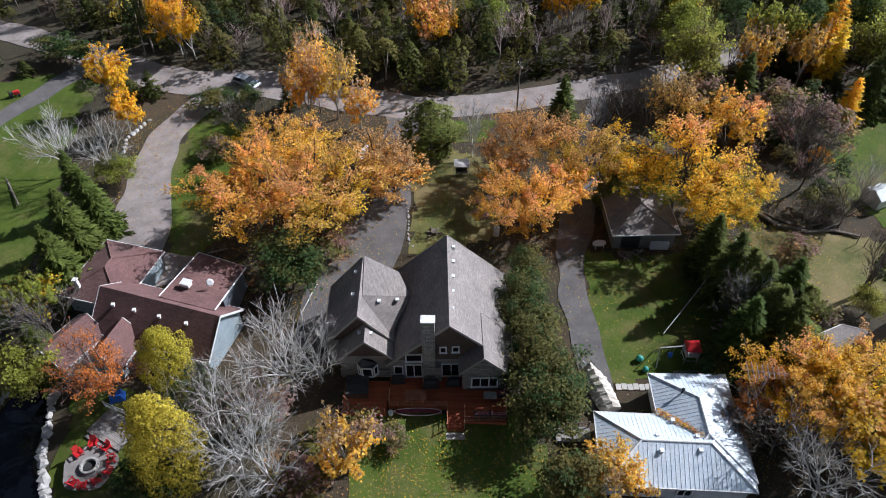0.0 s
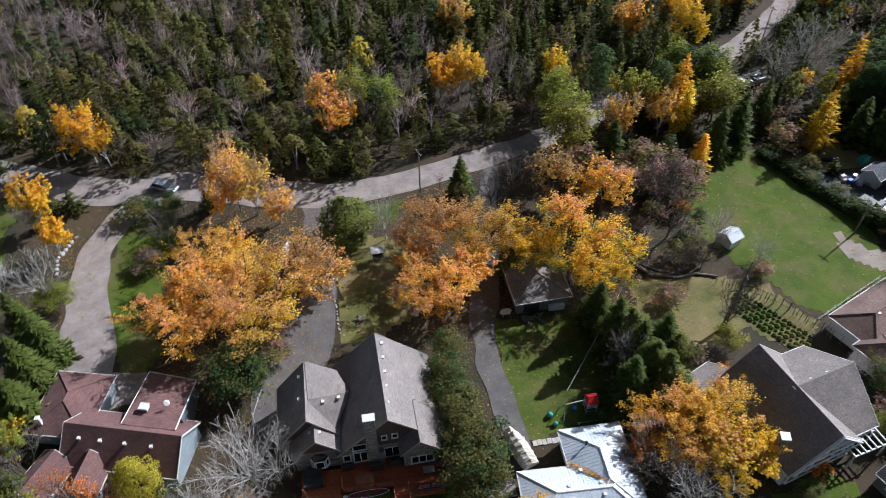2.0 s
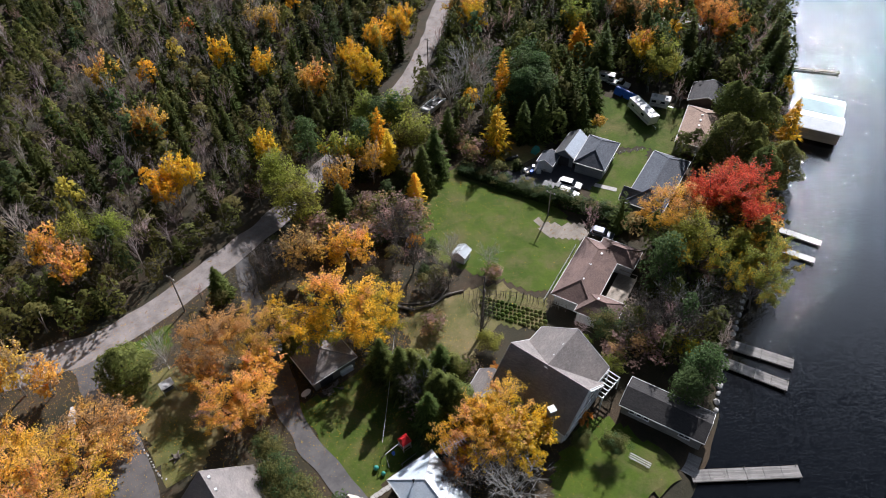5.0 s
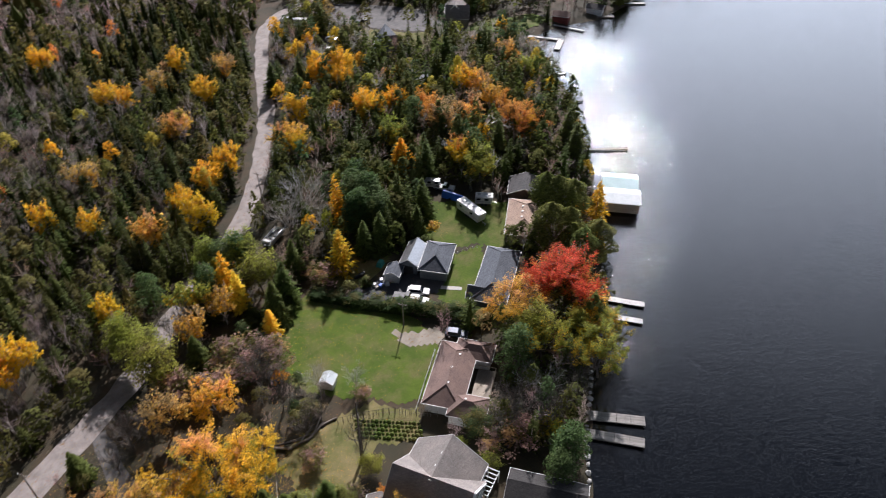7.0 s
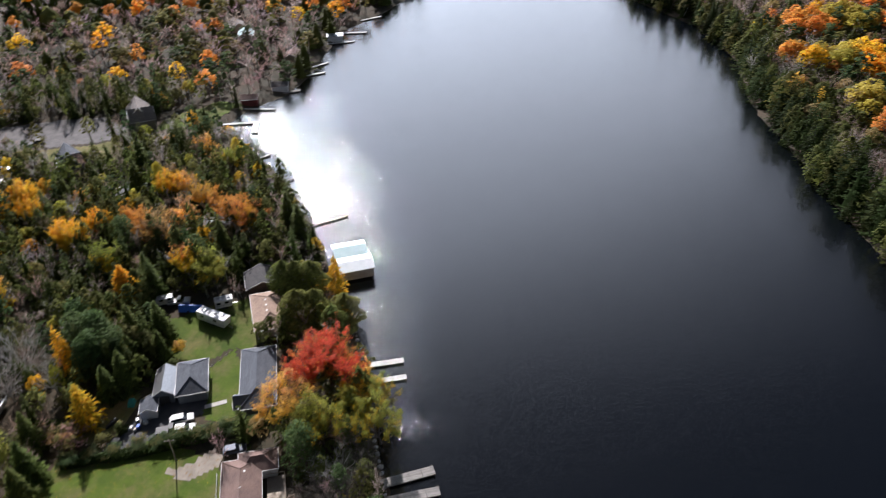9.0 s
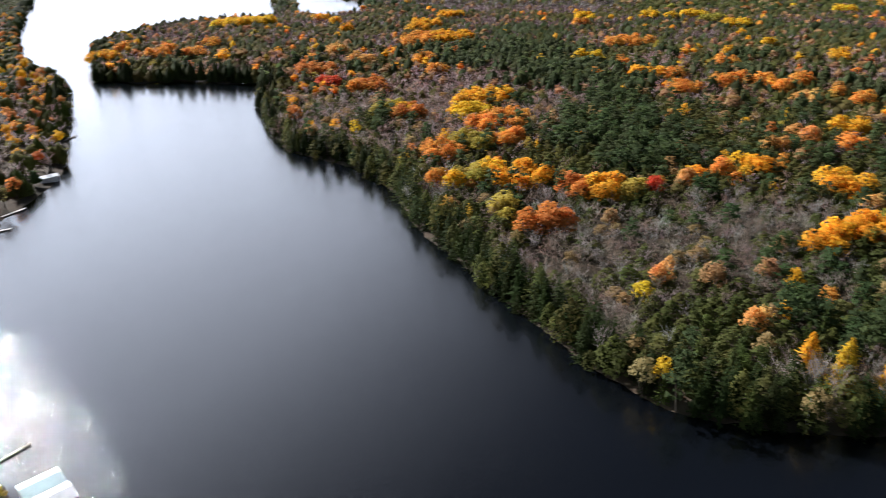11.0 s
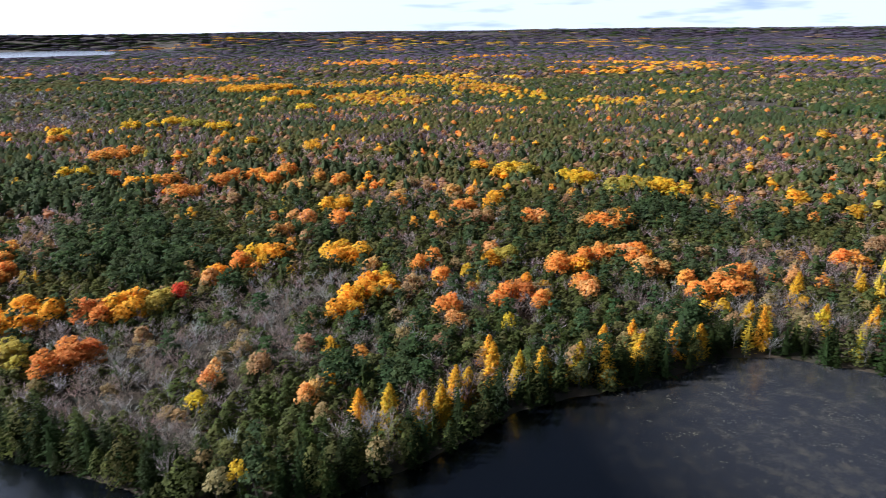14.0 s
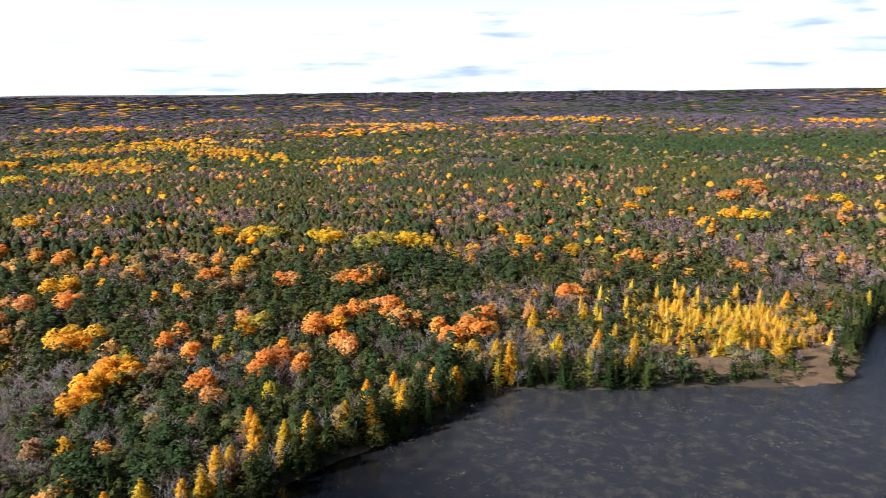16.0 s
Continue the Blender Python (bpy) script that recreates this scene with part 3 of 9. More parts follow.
def gable(house, x, y, length, width, turn, base, eave, ridge, wall, roof, over=0.45, trim="trim", thick=0.2, gable_wall=None):
    """A wing with a gabled roof; the ridge runs along its length, at the given turn."""
    HOMES.append((x, y, max(length, width) * 0.5 + 1.6))
    m = local(house, x, y, 0, turn)
    a, b = length / 2, width / 2
    wall_top = eave - 0.02
    peak = eave + (ridge - eave) * 1.0 - thick
    bm = bmesh.new()
    co = [(-a, -b, base), (a, -b, base), (a, b, base), (-a, b, base), (-a, -b, wall_top), (a, -b, wall_top), (a, b, wall_top), (-a, b, wall_top)]
    polys = [(0, 1, 5, 4), (2, 3, 7, 6), (3, 2, 1, 0)]
    if gable_wall:
        polys += [(1, 2, 6, 5), (3, 0, 4, 7), (4, 5, 6, 7)]
        faces(bm, co, polys)
    else:
        co += [(a, 0, peak), (-a, 0, peak)]
        polys += [(1, 2, 6, 8, 5), (3, 0, 4, 9, 7), (4, 5, 8, 9), (6, 7, 9, 8)]
        faces(bm, co, polys)
    bm.transform(m)
    part("wall", bm, M[wall], house)
    if gable_wall:
        bm = bmesh.new()
        faces(bm, [(-a, -b, wall_top + 0.01), (a, -b, wall_top + 0.01), (a, b, wall_top + 0.01), (-a, b, wall_top + 0.01), (a, 0, peak), (-a, 0, peak)], [(0, 1, 4, 5), (2, 3, 5, 4), (1, 2, 4), (3, 0, 5), (3, 2, 1, 0)])
        bm.transform(m)
        part("gable", bm, M[gable_wall], house)
    slope = (ridge - eave) / b
    drop = over * slope
    bm = bmesh.new()
    for s in (-1, 1):
        e, o = s * (b + over), a + over
        lo = eave - drop
        vs = [(-o, 0, ridge), (o, 0, ridge), (o, e, lo), (-o, e, lo), (-o, 0, ridge - thick), (o, 0, ridge - thick), (o, e, lo - thick), (-o, e, lo - thick)]
        f = [(0, 3, 2, 1), (4, 5, 6, 7), (3, 7, 6, 2), (1, 2, 6, 5), (0, 4, 7, 3)]
        faces(bm, vs, f if s < 0 else [p[::-1] for p in f])
    bm.transform(m)
    part("roof", bm, M[roof], house)
    if trim:
        ang = math.degrees(math.atan(slope))
        run = math.hypot(b + over, ridge - eave + drop)
        for s in (-1, 1):
            for e in (-1, 1):
                bm = boxes(((e * (a + over + 0.02), s * (b + over) / 2, (ridge + eave - drop) / 2 - thick / 2), (0.06, run, thick + 0.03), 0, (-s * ang, 0)))
                bm.transform(m)
                part("barge_board", bm, M[trim], house)
            bm = boxes(((0, s * (b + over + 0.05), eave - drop - thick * 0.55), (2 * (a + over), 0.1, 0.14)))
            bm.transform(m)
            part("fascia", bm, M[trim], house)


def hip(house, x, y, length, width, turn, base, eave, ridge, wall, roof, over=0.45, trim="trim", ribs=0.0, sharp=1.0):
    """A wing with a hipped roof; length is the longer side."""
    HOMES.append((x, y, max(length, width) * 0.5 + 1.6))
    m = local(house, x, y, 0, turn)
    a, b = length / 2, width / 2
    part("wall", (lambda bm: (box(bm, (0, 0, (base + eave) / 2 - 0.02), (length, width, eave - base - 0.04)), bm.transform(m), bm)[2])(bmesh.new()), M[wall], house)
    A, B, R = a + over, b + over, max(0.05, a + over - (b + over) * sharp)
    bm = bmesh.new()
    t = 0.16
    co = [(-A, -B, eave - t), (A, -B, eave - t), (A, B, eave - t), (-A, B, eave - t), (-A, -B, eave), (A, -B, eave), (A, B, eave), (-A, B, eave), (-R, 0, ridge), (R, 0, ridge)]
    faces(bm, co, [(3, 2, 1, 0), (0, 1, 5, 4), (1, 2, 6, 5), (2, 3, 7, 6), (3, 0, 4, 7), (4, 5, 9, 8), (5, 6, 9), (6, 7, 8, 9), (7, 4, 8)])
    bm.transform(m)
    part("roof", bm, M[roof], house)
    for s in (-1, 1):
        for c, d in (((0, s * (B + 0.04), eave - 0.06), (2 * A + 0.16, 0.08, 0.16)), ((s * (A + 0.04), 0, eave - 0.06), (0.08, 2 * B, 0.16))):
            bm = boxes((c, d))
            bm.transform(m)
            part("fascia", bm, M[trim], house)
    bm = bmesh.new()
    rod(bm, (-R, 0, ridge + 0.01), (R, 0, ridge + 0.01), 0.09)
    for sx in (-1, 1):
        for sy in (-1, 1):
            rod(bm, (sx * R, 0, ridge + 0.01), (sx * A, sy * B, eave + 0.02), 0.08)
    bm.transform(m)
    part("ridge_cap", bm, M[roof if not ribs else "white_paint"], house)
    if ribs:
        for s in (-1, 1):
            n = int(2 * A / ribs)
            for k in range(n):
                u = -A + (k + 0.5) * ribs
                top = 1.0 if abs(u) <= R else (A - abs(u)) / (A - R)
                bm = bmesh.new()
                rod(bm, (u, s * B, eave + 0.02), (u, s * B * (1 - top), eave + (ridge - eave) * top + 0.012), 0.013, None, 4)
                bm.transform(m)
                part("rib", bm, M[roof], house)
            n = int(2 * B / ribs)
            for k in range(n):
                v = -B + (k + 0.5) * ribs
                top = 1 - abs(v) / B
                bm = bmesh.new()
                rod(bm, (s * A, v, eave + 0.02), (s * (A - (A - R) * top), v, eave + (ridge - eave) * top + 0.012), 0.013, None, 4)
                bm.transform(m)
                part("rib", bm, M[roof], house)


def window(house, x, y, z, facing, w, h, panes=2, frame_mat="trim", rows=1):
    """A framed window whose outer face looks along the given heading: 0 to the south, 90 to the east."""
    m = local(house, x, y, z, facing)
    t = 0.13
    # the frame is one closed ring, mitred at its corners
    bm = bmesh.new()
    loops = []
    for depth in (-0.08, 0.02):
        for gap in (t / 2, -t / 2):
            loops.append([bm.verts.new((sx * (w / 2 + gap), depth, sz * (h / 2 + gap))) for sx, sz in ((-1, -1), (1, -1), (1, 1), (-1, 1))])
    for lo, hi in ((0, 1), (1, 3), (3, 2), (2, 0)):
        for k in range(4):
            bm.faces.new((loops[lo][k], loops[lo][(k + 1) % 4], loops[hi][(k + 1) % 4], loops[hi][k]))
    bmesh.ops.recalc_face_normals(bm, faces=bm.faces[:])
    bm.transform(m)
    fr = part("window", bm, M[frame_mat], house)
    bars = [("sill", (0, -0.06, -h / 2 - t / 2 - 0.02), (w + t + 0.1, 0.16, 0.05))]
    bars += [("mullion", (-w / 2 + w * k / panes, -0.03, 0), (0.1, 0.09, h - t)) for k in range(1, panes)]
    bars += [("transom", (0, -0.033, -h / 2 + h * k / rows), (w - t, 0.09, 0.06)) for k in range(1, rows)]
    for bar, at, size in bars:
        bm = boxes((at, size))
        bm.transform(m)
        part(bar, bm, M[frame_mat], fr)
    for k in range(panes):
        bm = boxes(((-w / 2 + w * (k + 0.5) / panes, 0.0, 0), (w / panes - 0.04, 0.05, h - 0.04)))
        bm.transform(m)
        part("pane", bm, M["glass"], fr)
    return fr


def vents(house, spots):
    """Small square roof vents."""
    for x, y, z in spots:
        bm = boxes(((0, 0, 0.12), (0.28, 0.28, 0.3)), ((0, 0, 0.3), (0.36, 0.36, 0.07)))
        bm.transform(local(house, x, y, z))
        part("roof_vent", bm, M["white_paint"], house)


def stack(house, x, y, z0, z1, w, d, material="stone", cap="white_paint", turn=0.0):
    """A chimney with a flat cap and a flue."""
    bm = boxes(((0, 0, (z0 + z1) / 2), (w, d, z1 - z0)))
    bm.transform(local(house, x, y, 0, turn))
    ch = part("chimney", bm, M[material], house)
    bm = boxes(((0, 0, z1 + 0.07), (w + 0.14, d + 0.14, 0.14)))
    bm.transform(local(house, x, y, 0, turn))
    part("cap", bm, M[cap], ch)


def slope_piece(house, corners, material, thick=0.16):
    """A roof plane between the given corners, with thickness."""
    bm = bmesh.new()
    n = len(corners)
    vs = [Vector(c) for c in corners]
    nrm = (vs[1] - vs[0]).cross(vs[2] - vs[0]).normalized()
    if nrm.z < 0:
        vs, nrm = vs[::-1], -nrm
    low = [v - nrm * thick for v in vs]
    faces(bm, vs + low, [tuple(range(n)), tuple(range(2 * n - 1, n - 1, -1))] + [(k, k + n, (k + 1) % n + n, (k + 1) % n) for k in range(n)])
    bm.transform(house.matrix_basis.inverted())
    return part("roof", bm, M[material], house)


# ---- main house ----
T0 = -87.7
main_house = thing("house", -2, 47, 0, 0, "large grey stone and siding house with steep shingled gables", "house")
gable(main_house, -0.95, 47.75, 11.4, 12.1, T0, 0, 3.4, 9.3, "siding_grey", "shingle_grey", 0.4, "trim_tan", gable_wall="shake_brown")
gable(main_house, -9.95, 47.75, 7.3, 7.1, -88.5, 0, 3.7, 8.0, "siding_grey", "shingle_grey", 0.4, "trim_tan", gable_wall="shake_brown")
gable(main_house, -9.15, 43.75, 3.4, 5.4, -88.5, 0, 3.7, 6.5, "siding_grey", "shingle_grey", 0.35, "trim_tan", gable_wall="shake_brown")
gable(main_house, 2.55, 43.0, 5.0, 4.0, T0, 0, 4.1, 6.2, "stone", "shingle_grey", 0.35, "trim_tan")
slope_piece(main_house, [(-9.9, 51.9, 8.05), (-9.6, 46.6, 7.75), (-4.9, 48.4, 5.6), (-6.3, 51.4, 6.1)], "shingle_grey")
slope_piece(main_house, [(-9.6, 46.6, 7.72), (-7.7, 42.3, 3.6), (-4.9, 48.4, 5.57)], "shingle_grey")
bm = boxes(((-8.0, 47.0, 1.9), (5.0, 8.6, 3.6)))
bm.transform(main_house.matrix_basis.inverted())
part("wall", bm, M["siding_grey"], main_house)
stack(main_house, -2.75, 41.75, 0.3, 10.0, 1.25, 0.8)
bm = boxes(((-2.5, 41.75, 1.6), (1.95, 0.86, 2.6)))
bm.transform(main_house.matrix_basis.inverted())
part("chimney_breast", bm, M["stone"], main_house)
bm = boxes(((-9.2, 41.97, 0.9), (5.5, 0.14, 1.3)))
bm.transform(main_house.matrix_basis.inverted())
part("stone_skirt", bm, M["stone"], main_house)
for wx_, wz_, ww, wh, pn in ((-4.3, 3.75, 1.6, 1.15, 1), (-4.35, 1.55, 1.65, 2.05, 2), (-5.95, 1.7, 0.85, 1.3, 1), (-1.35, 5.0, 0.6, 0.85, 1), (-0.1, 5.05, 0.65, 0.85, 1), (-0.55, 1.55, 1.9, 2.05, 2)):
    window(main_house, wx_, 42.03 + 0.04 * (wx_ + 0.7), wz_, 2.3, ww, wh, pn)
window(main_house, 2.85, 40.47, 1.75, 2.3, 2.6, 1.5, 3)
window(main_house, -13.45, 47, 1.8, -90, 1.0, 1.1, 2)
window(main_house, 5.1, 48.5, 2.0, 90, 1.4, 1.1, 2)
bm = bmesh.new()
faces(bm, [(-10.1, 42.0, 0.9), (-9.7, 41.45, 0.9), (-8.5, 41.45, 0.9), (-8.1, 42.0, 0.9), (-10.1, 42.0, 2.5), (-9.7, 41.45, 2.5), (-8.5, 41.45, 2.5), (-8.1, 42.0, 2.5), (-9.6, 42.0, 3.2), (-8.6, 42.0, 3.2)],
      [(0, 1, 5, 4), (1, 2, 6, 5), (2, 3, 7, 6), (4, 5, 6, 7, 9, 8), (3, 2, 1, 0), (0, 4, 8, 9, 7, 3)])
bm.transform(main_house.matrix_basis.inverted())
bay = part("bay_window", bm, M["shingle_dark"], main_house, "projecting bay window with a dark hood")
window(main_house, -9.1, 41.42, 1.75, 0, 1.0, 1.3, 1)
window(main_house, -9.93, 41.70, 1.75, -54, 0.5, 1.3, 1)
window(main_house, -8.27, 41.70, 1.75, 54, 0.5, 1.3, 1)
vents(main_house, [(-0.45, yy, 8.6) for yy in (52.6, 50.5, 48.4, 46.4, 44.2)] + [(-8.0, 46.7, 6.6), (-6.2, 47.4, 6.0), (-10.7, 50.3, 7.0), (-10.7, 47.2, 7.0), (-9.75, 43.3, 5.7), (-8.6, 43.2, 5.75)])

# ---- left house ----
left_house = thing("house", -32, 49, 0, 0, "rambling house with dark red shingle roofs and pale blue siding", "house")
gable(left_house, -31.2, 47.2, 13.6, 6.6, -15.8, 0, 3.0, 5.8, "siding_blue", "shingle_red", 0.4)
hip(left_house, -39.3, 53.7, 8.2, 6.9, 76, 0, 2.9, 4.6, "siding_blue", "shingle_red", 0.4)
vents(left_house, [(-31.2 + 0.962 * q - 0.35, 47.2 - 0.272 * q - 1.25, 4.75) for q in (-5.0, -2.4, 0.6, 3.8)])
slope_piece(left_house, [(-31.8, 48.4, 5.05), (-25.4, 46.6, 5.05), (-24.3, 54.8, 2.95), (-30.3, 57.0, 2.95)], "shingle_red")
bm = bmesh.new()
faces(bm, [(-30.9, 50.4, 0), (-25.1, 48.6, 0), (-24.6, 54.4, 0), (-29.9, 56.4, 0), (-30.9, 50.4, 4.4), (-25.1, 48.6, 4.4), (-24.6, 54.4, 2.85), (-29.9, 56.4, 2.85)], [(3, 2, 1, 0), (0, 1, 5, 4), (1, 2, 6, 5), (2, 3, 7, 6), (3, 0, 4, 7), (4, 5, 6, 7)])
bm.transform(left_house.matrix_basis.inverted())
part("wall", bm, M["siding_slate"], left_house)
for e0, e1 in (((-25.35, 46.7, 5.0), (-24.25, 54.8, 2.9)), ((-30.3, 57.03, 2.9), (-24.3, 54.83, 2.9)), ((-31.8, 48.5, 5.0), (-30.33, 57.0, 2.9))):
    bm = bmesh.new()
    rod(bm, e0, e1, 0.1, None, 4)
    bm.transform(left_house.matrix_basis.inverted())
    part("fascia", bm, M["trim"], left_house)
gable(left_house, -40.6, 44.2, 5.0, 4.0, 60, 0, 2.7, 4.2, "siding_blue", "shingle_red", 0.35)
gable(left_house, -35.6, 43.6, 4.0, 3.6, 75, 0, 2.8, 4.6, "siding_blue", "shingle_red", 0.35)

vents(left_house, [(-38.0, 48.5, 4.7), (-33.8, 47.5, 4.9), (-30.6, 46.6, 4.9), (-27.4, 45.7, 4.9)])
bm = boxes(((0, 0, 0.25), (0.9, 0.7, 0.5)), ((0, 0, 0.55), (1.1, 0.9, 0.12)))
bm.transform(local(left_house, -29.4, 50.4, 4.62, -16))
part("cooler", bm, M["white_paint"], left_house, "white rooftop cooler box")
bm = bmesh.new()
rod(bm, (0, 0, 0), (0, 0, 0.7), 0.04)
bmesh.ops.create_cone(bm, cap_ends=True, segments=14, radius1=0.42, radius2=0.3, depth=0.1, matrix=pose(0.15, -0.1, 0.85, 55, 0, 30))
bm.transform(local(left_house, -26.9, 50.4, 4.4))
part("satellite_dish", bm, M["white_paint"], left_house, "pale round satellite dish")
stack(left_house, -42.0, 51.0, 3.2, 4.6, 0.4, 0.4, "white_paint")
window(left_house, -24.8, 46.1, 1.6, 74.2, 1.2, 1.1, 2)
window(left_house, -29.9, 43.25, 1.6, -15.8, 1.6, 1.2, 2)
window(left_house, -35.5, 44.85, 1.6, -15.8, 1.4, 1.2, 2)

# ---- metal-roofed house ----
metal_house = thing("house", 21, 34, 0, 0, "low house with a pale blue-white ribbed metal hip roof", "house")
hip(metal_house, 23.0, 35.4, 10.6, 6.8, 90, 0, 2.7, 4.4, "siding_white", "metal_roof", 0.4, "trim", 0.4)
hip(metal_house, 19.9, 32.7, 12.8, 6.6, -2, 0, 2.72, 4.35, "siding_white", "metal_roof", 0.4, "trim", 0.4)

for vx, vy, vz in ((20.3, 35.4, 3.3), (24.2, 35.2, 3.8), (18.4, 33.5, 3.9), (18.5, 31.9, 3.9), (22.0, 33.4, 3.95), (22.0, 32.0, 3.9)):
    vents(metal_house, [(vx, vy, vz)])
bm = bmesh.new()
rod(bm, (0, 0, -0.6), (0, 0, 0.5), 0.1)
rod(bm, (0, 0, 0.5), (0, 0, 0.62), 0.2, 0.05)
bm.transform(local(metal_house, 21.7, 38.2, 3.9))
part("stove_pipe", bm, M["black"], metal_house, "black stove pipe with a cowl")
for wx_, wy_, f in ((16.5, 29.36, 0), (20.5, 29.2, 0), (13.45, 33, -90), (21.5, 40.75, 180), (26.45, 38, 90)):
    window(metal_house, wx_, wy_, 1.6, f, 1.3, 1.1, 2)

# ---- detached garage ----
garage = thing("garage", 22.3, 65.6, 0, 0, "weathered garage with a hipped dark shingle roof", "garage")
hip(garage, 22.4, 65.6, 8.2, 7.4, 93, 0, 2.6, 4.1, "siding_grey", "shingle_grey", 0.4)

# solid black panel stands for the shade inside the open bay
bm = boxes(((20.6, 61.42, 1.15), (3.0, 0.12, 2.1)))
bm.transform(garage.matrix_basis.inverted())
part("garage_bay_shade", bm, M["black"], garage, "black panel for the shade in the open garage bay")
bm = boxes(((24.6, 61.35, 0.6), (2.2, 0.5, 1.0)))
bm.transform(garage.matrix_basis.inverted())
part("bench", bm, M["white_paint"], garage, "pale workbench against the wall")

# ---- big lakefront house ----
lake_house = thing("house", 49, 40, 0, 0, "tall grey-shingled house with a white-framed glass gable facing the lake", "house")
gable(lake_house, 46.7, 39.1, 12.6, 10.2, -74.8, 0, 3.8, 8.5, "siding_white", "shingle_grey", 0.45)
gable(lake_house, 50.6, 40.4, 8.0, 11.6, 14, 0, 4.2, 8.35, "siding_white", "shingle_grey", 0.45)
gable(lake_house, 41.2, 40.6, 8.0, 6.4, -14, 0, 2.9, 5.5, "siding_white", "shingle_grey", 0.4)
gable(lake_house, 39.4, 44.6, 5.0, 4.0, 25, 0, 2.7, 4.2, "siding_white", "shingle_grey", 0.35)
stack(lake_house, 42.3, 33.6, 3.0, 8.2, 0.9, 0.9, "stone", "white_paint", -14)
FU, FC = Vector((math.cos(radians(15.2)), math.sin(radians(15.2)))), Vector((48.42, 32.88))
for k in range(6):
    off = -4.0 + 1.6 * k
    p = FC + FU * off
    tall = 3.0 if abs(off) > 3 else 4.6 if abs(off) > 1 else 6.2
    window(lake_house, p.x, p.y, tall / 2 + 0.6, 15.2, 1.35, tall, 1, "trim", 4)
# white pergola and stair rail beside the glass gable
for k in range(7):
    bm = boxes(((-2.4 + 0.8 * k, 0.0, 3.1), (0.12, 2.2, 0.18)))
    bm.transform(local(lake_house, 54.2, 33.9, 0, 12))
    part("pergola_rafter", bm, M["white_paint"], lake_house)
for yy in (-0.95, 0.95):
    bm = boxes(((0, yy, 2.95), (5.2, 0.14, 0.2)))
    bm.transform(local(lake_house, 54.2, 33.9, 0, 12))
    part("pergola_beam", bm, M["white_paint"], lake_house)
    for xx in (-2.4, 2.4):
        bm = boxes(((xx, yy, 1.4), (0.16, 0.16, 2.9)))
        bm.transform(local(lake_house, 54.2, 33.9, 0, 12))
        part("pergola_post", bm, M["white_paint"], lake_house)
for sgn in (-1, 1):
    bm = bmesh.new()
    rod(bm, (sgn * 5.2, -0.5, 3.5), (0, -0.5, 8.3), 0.12, None, 4)
    bm.transform(local(lake_house, FC.x, FC.y, 0, 15.2))
    part("gable_rafter", bm, M["white_paint"], lake_house)
for zz, half in ((3.6, 4.9), (5.0, 3.4), (6.4, 1.9)):
    bm = boxes(((0, -0.5, zz), (2 * half, 0.14, 0.14)))
    bm.transform(local(lake_house, FC.x, FC.y, 0, 15.2))
    part("gable_tie", bm, M["white_paint"], lake_house)
for k in range(3):
    window(lake_house, 54.55 + 0.97 * 0.0 - 0.25 * (k - 1) * 3.0, 41.4 + 0.97 * (k - 1) * 3.0, 2.2, 104, 1.4, 1.6, 2)
vents(lake_house, [(48.9, 40.2, 7.8), (51.3, 40.8, 7.8), (53.4, 41.2, 7.8), (39.6, 39.6, 4.7), (38.0, 40.2, 4.7)])

# ---- brown bungalow ----
bungalow = thing("house", 69.7, 50.5, 0, 0, "brown-roofed bungalow with white trim and a covered porch", "house")
hip(bungalow, 68.6, 52.2, 14.6, 6.4, 24, 0, 2.8, 4.7, "siding_white", "shingle_brown", 0.5)
hip(bungalow, 76.0, 52.2, 6.6, 4.2, -66, 0, 2.78, 4.3, "siding_white", "shingle_brown", 0.4)
hip(bungalow, 64.4, 45.2, 6.2, 4.6, -66, 0, 2.78, 4.4, "siding_white", "shingle_brown", 0.4)

vents(bungalow, [(72.3, 53.0, 4.1), (68.7, 52.2, 4.4), (65.5, 50.6, 4.3), (64.6, 46.0, 4.0)])
bm = boxes(((0, 0, 0.35), (7.6, 3.4, 0.18)))
for k in range(7):
    box(bm, (-3.7 + 1.23 * k, -1.65, 0.95), (0.09, 0.09, 1.1))
box(bm, (0, -1.65, 1.45), (7.5, 0.1, 0.08))
box(bm, (3.75, 0, 1.45), (0.1, 3.3, 0.08))
bm.transform(local(bungalow, 71.6, 47.0, 0, 24))
part("porch", bm, M["siding_tan"], bungalow, "white-railed porch deck")
for off in (-5, -2, 1, 4):
    window(bungalow, 68.6 + off * 0.913 + 3.2 * 0.41, 52.2 + off * 0.41 - 3.2 * 0.913 - 0.02, 1.5, 24, 1.3, 1.2, 2)

# ---- blue-grey cottages ----
cottage = thing("cottage", 93.4, 75, 0, 0, "small slate-blue cottage with a white-edged hip roof", "cottage")
hip(cottage, 93.4, 75, 9.4, 5.8, 26, 0, 2.8, 4.7, "siding_slate", "shingle_blue", 0.4)
workshop = thing("workshop", 90.8, 80, 0, 0, "slate workshop with a shiny metal gable roof", "workshop")
gable(workshop, 91.0, 80, 7.4, 3.8, 23, 0, 2.9, 4.3, "siding_slate", "steel", 0.25)
shed = thing("shed", 84.7, 80.3, 0, 0, "small slate-blue garden shed with white walls", "shed")
gable(shed, 84.7, 80.3, 3.6, 3.2, 25, 0, 2.2, 3.1, "siding_white", "shingle_blue", 0.2)
blue_house = thing("house", 96.2, 61, 0, 0, "long blue-grey bungalow with a shingled roof", "house")
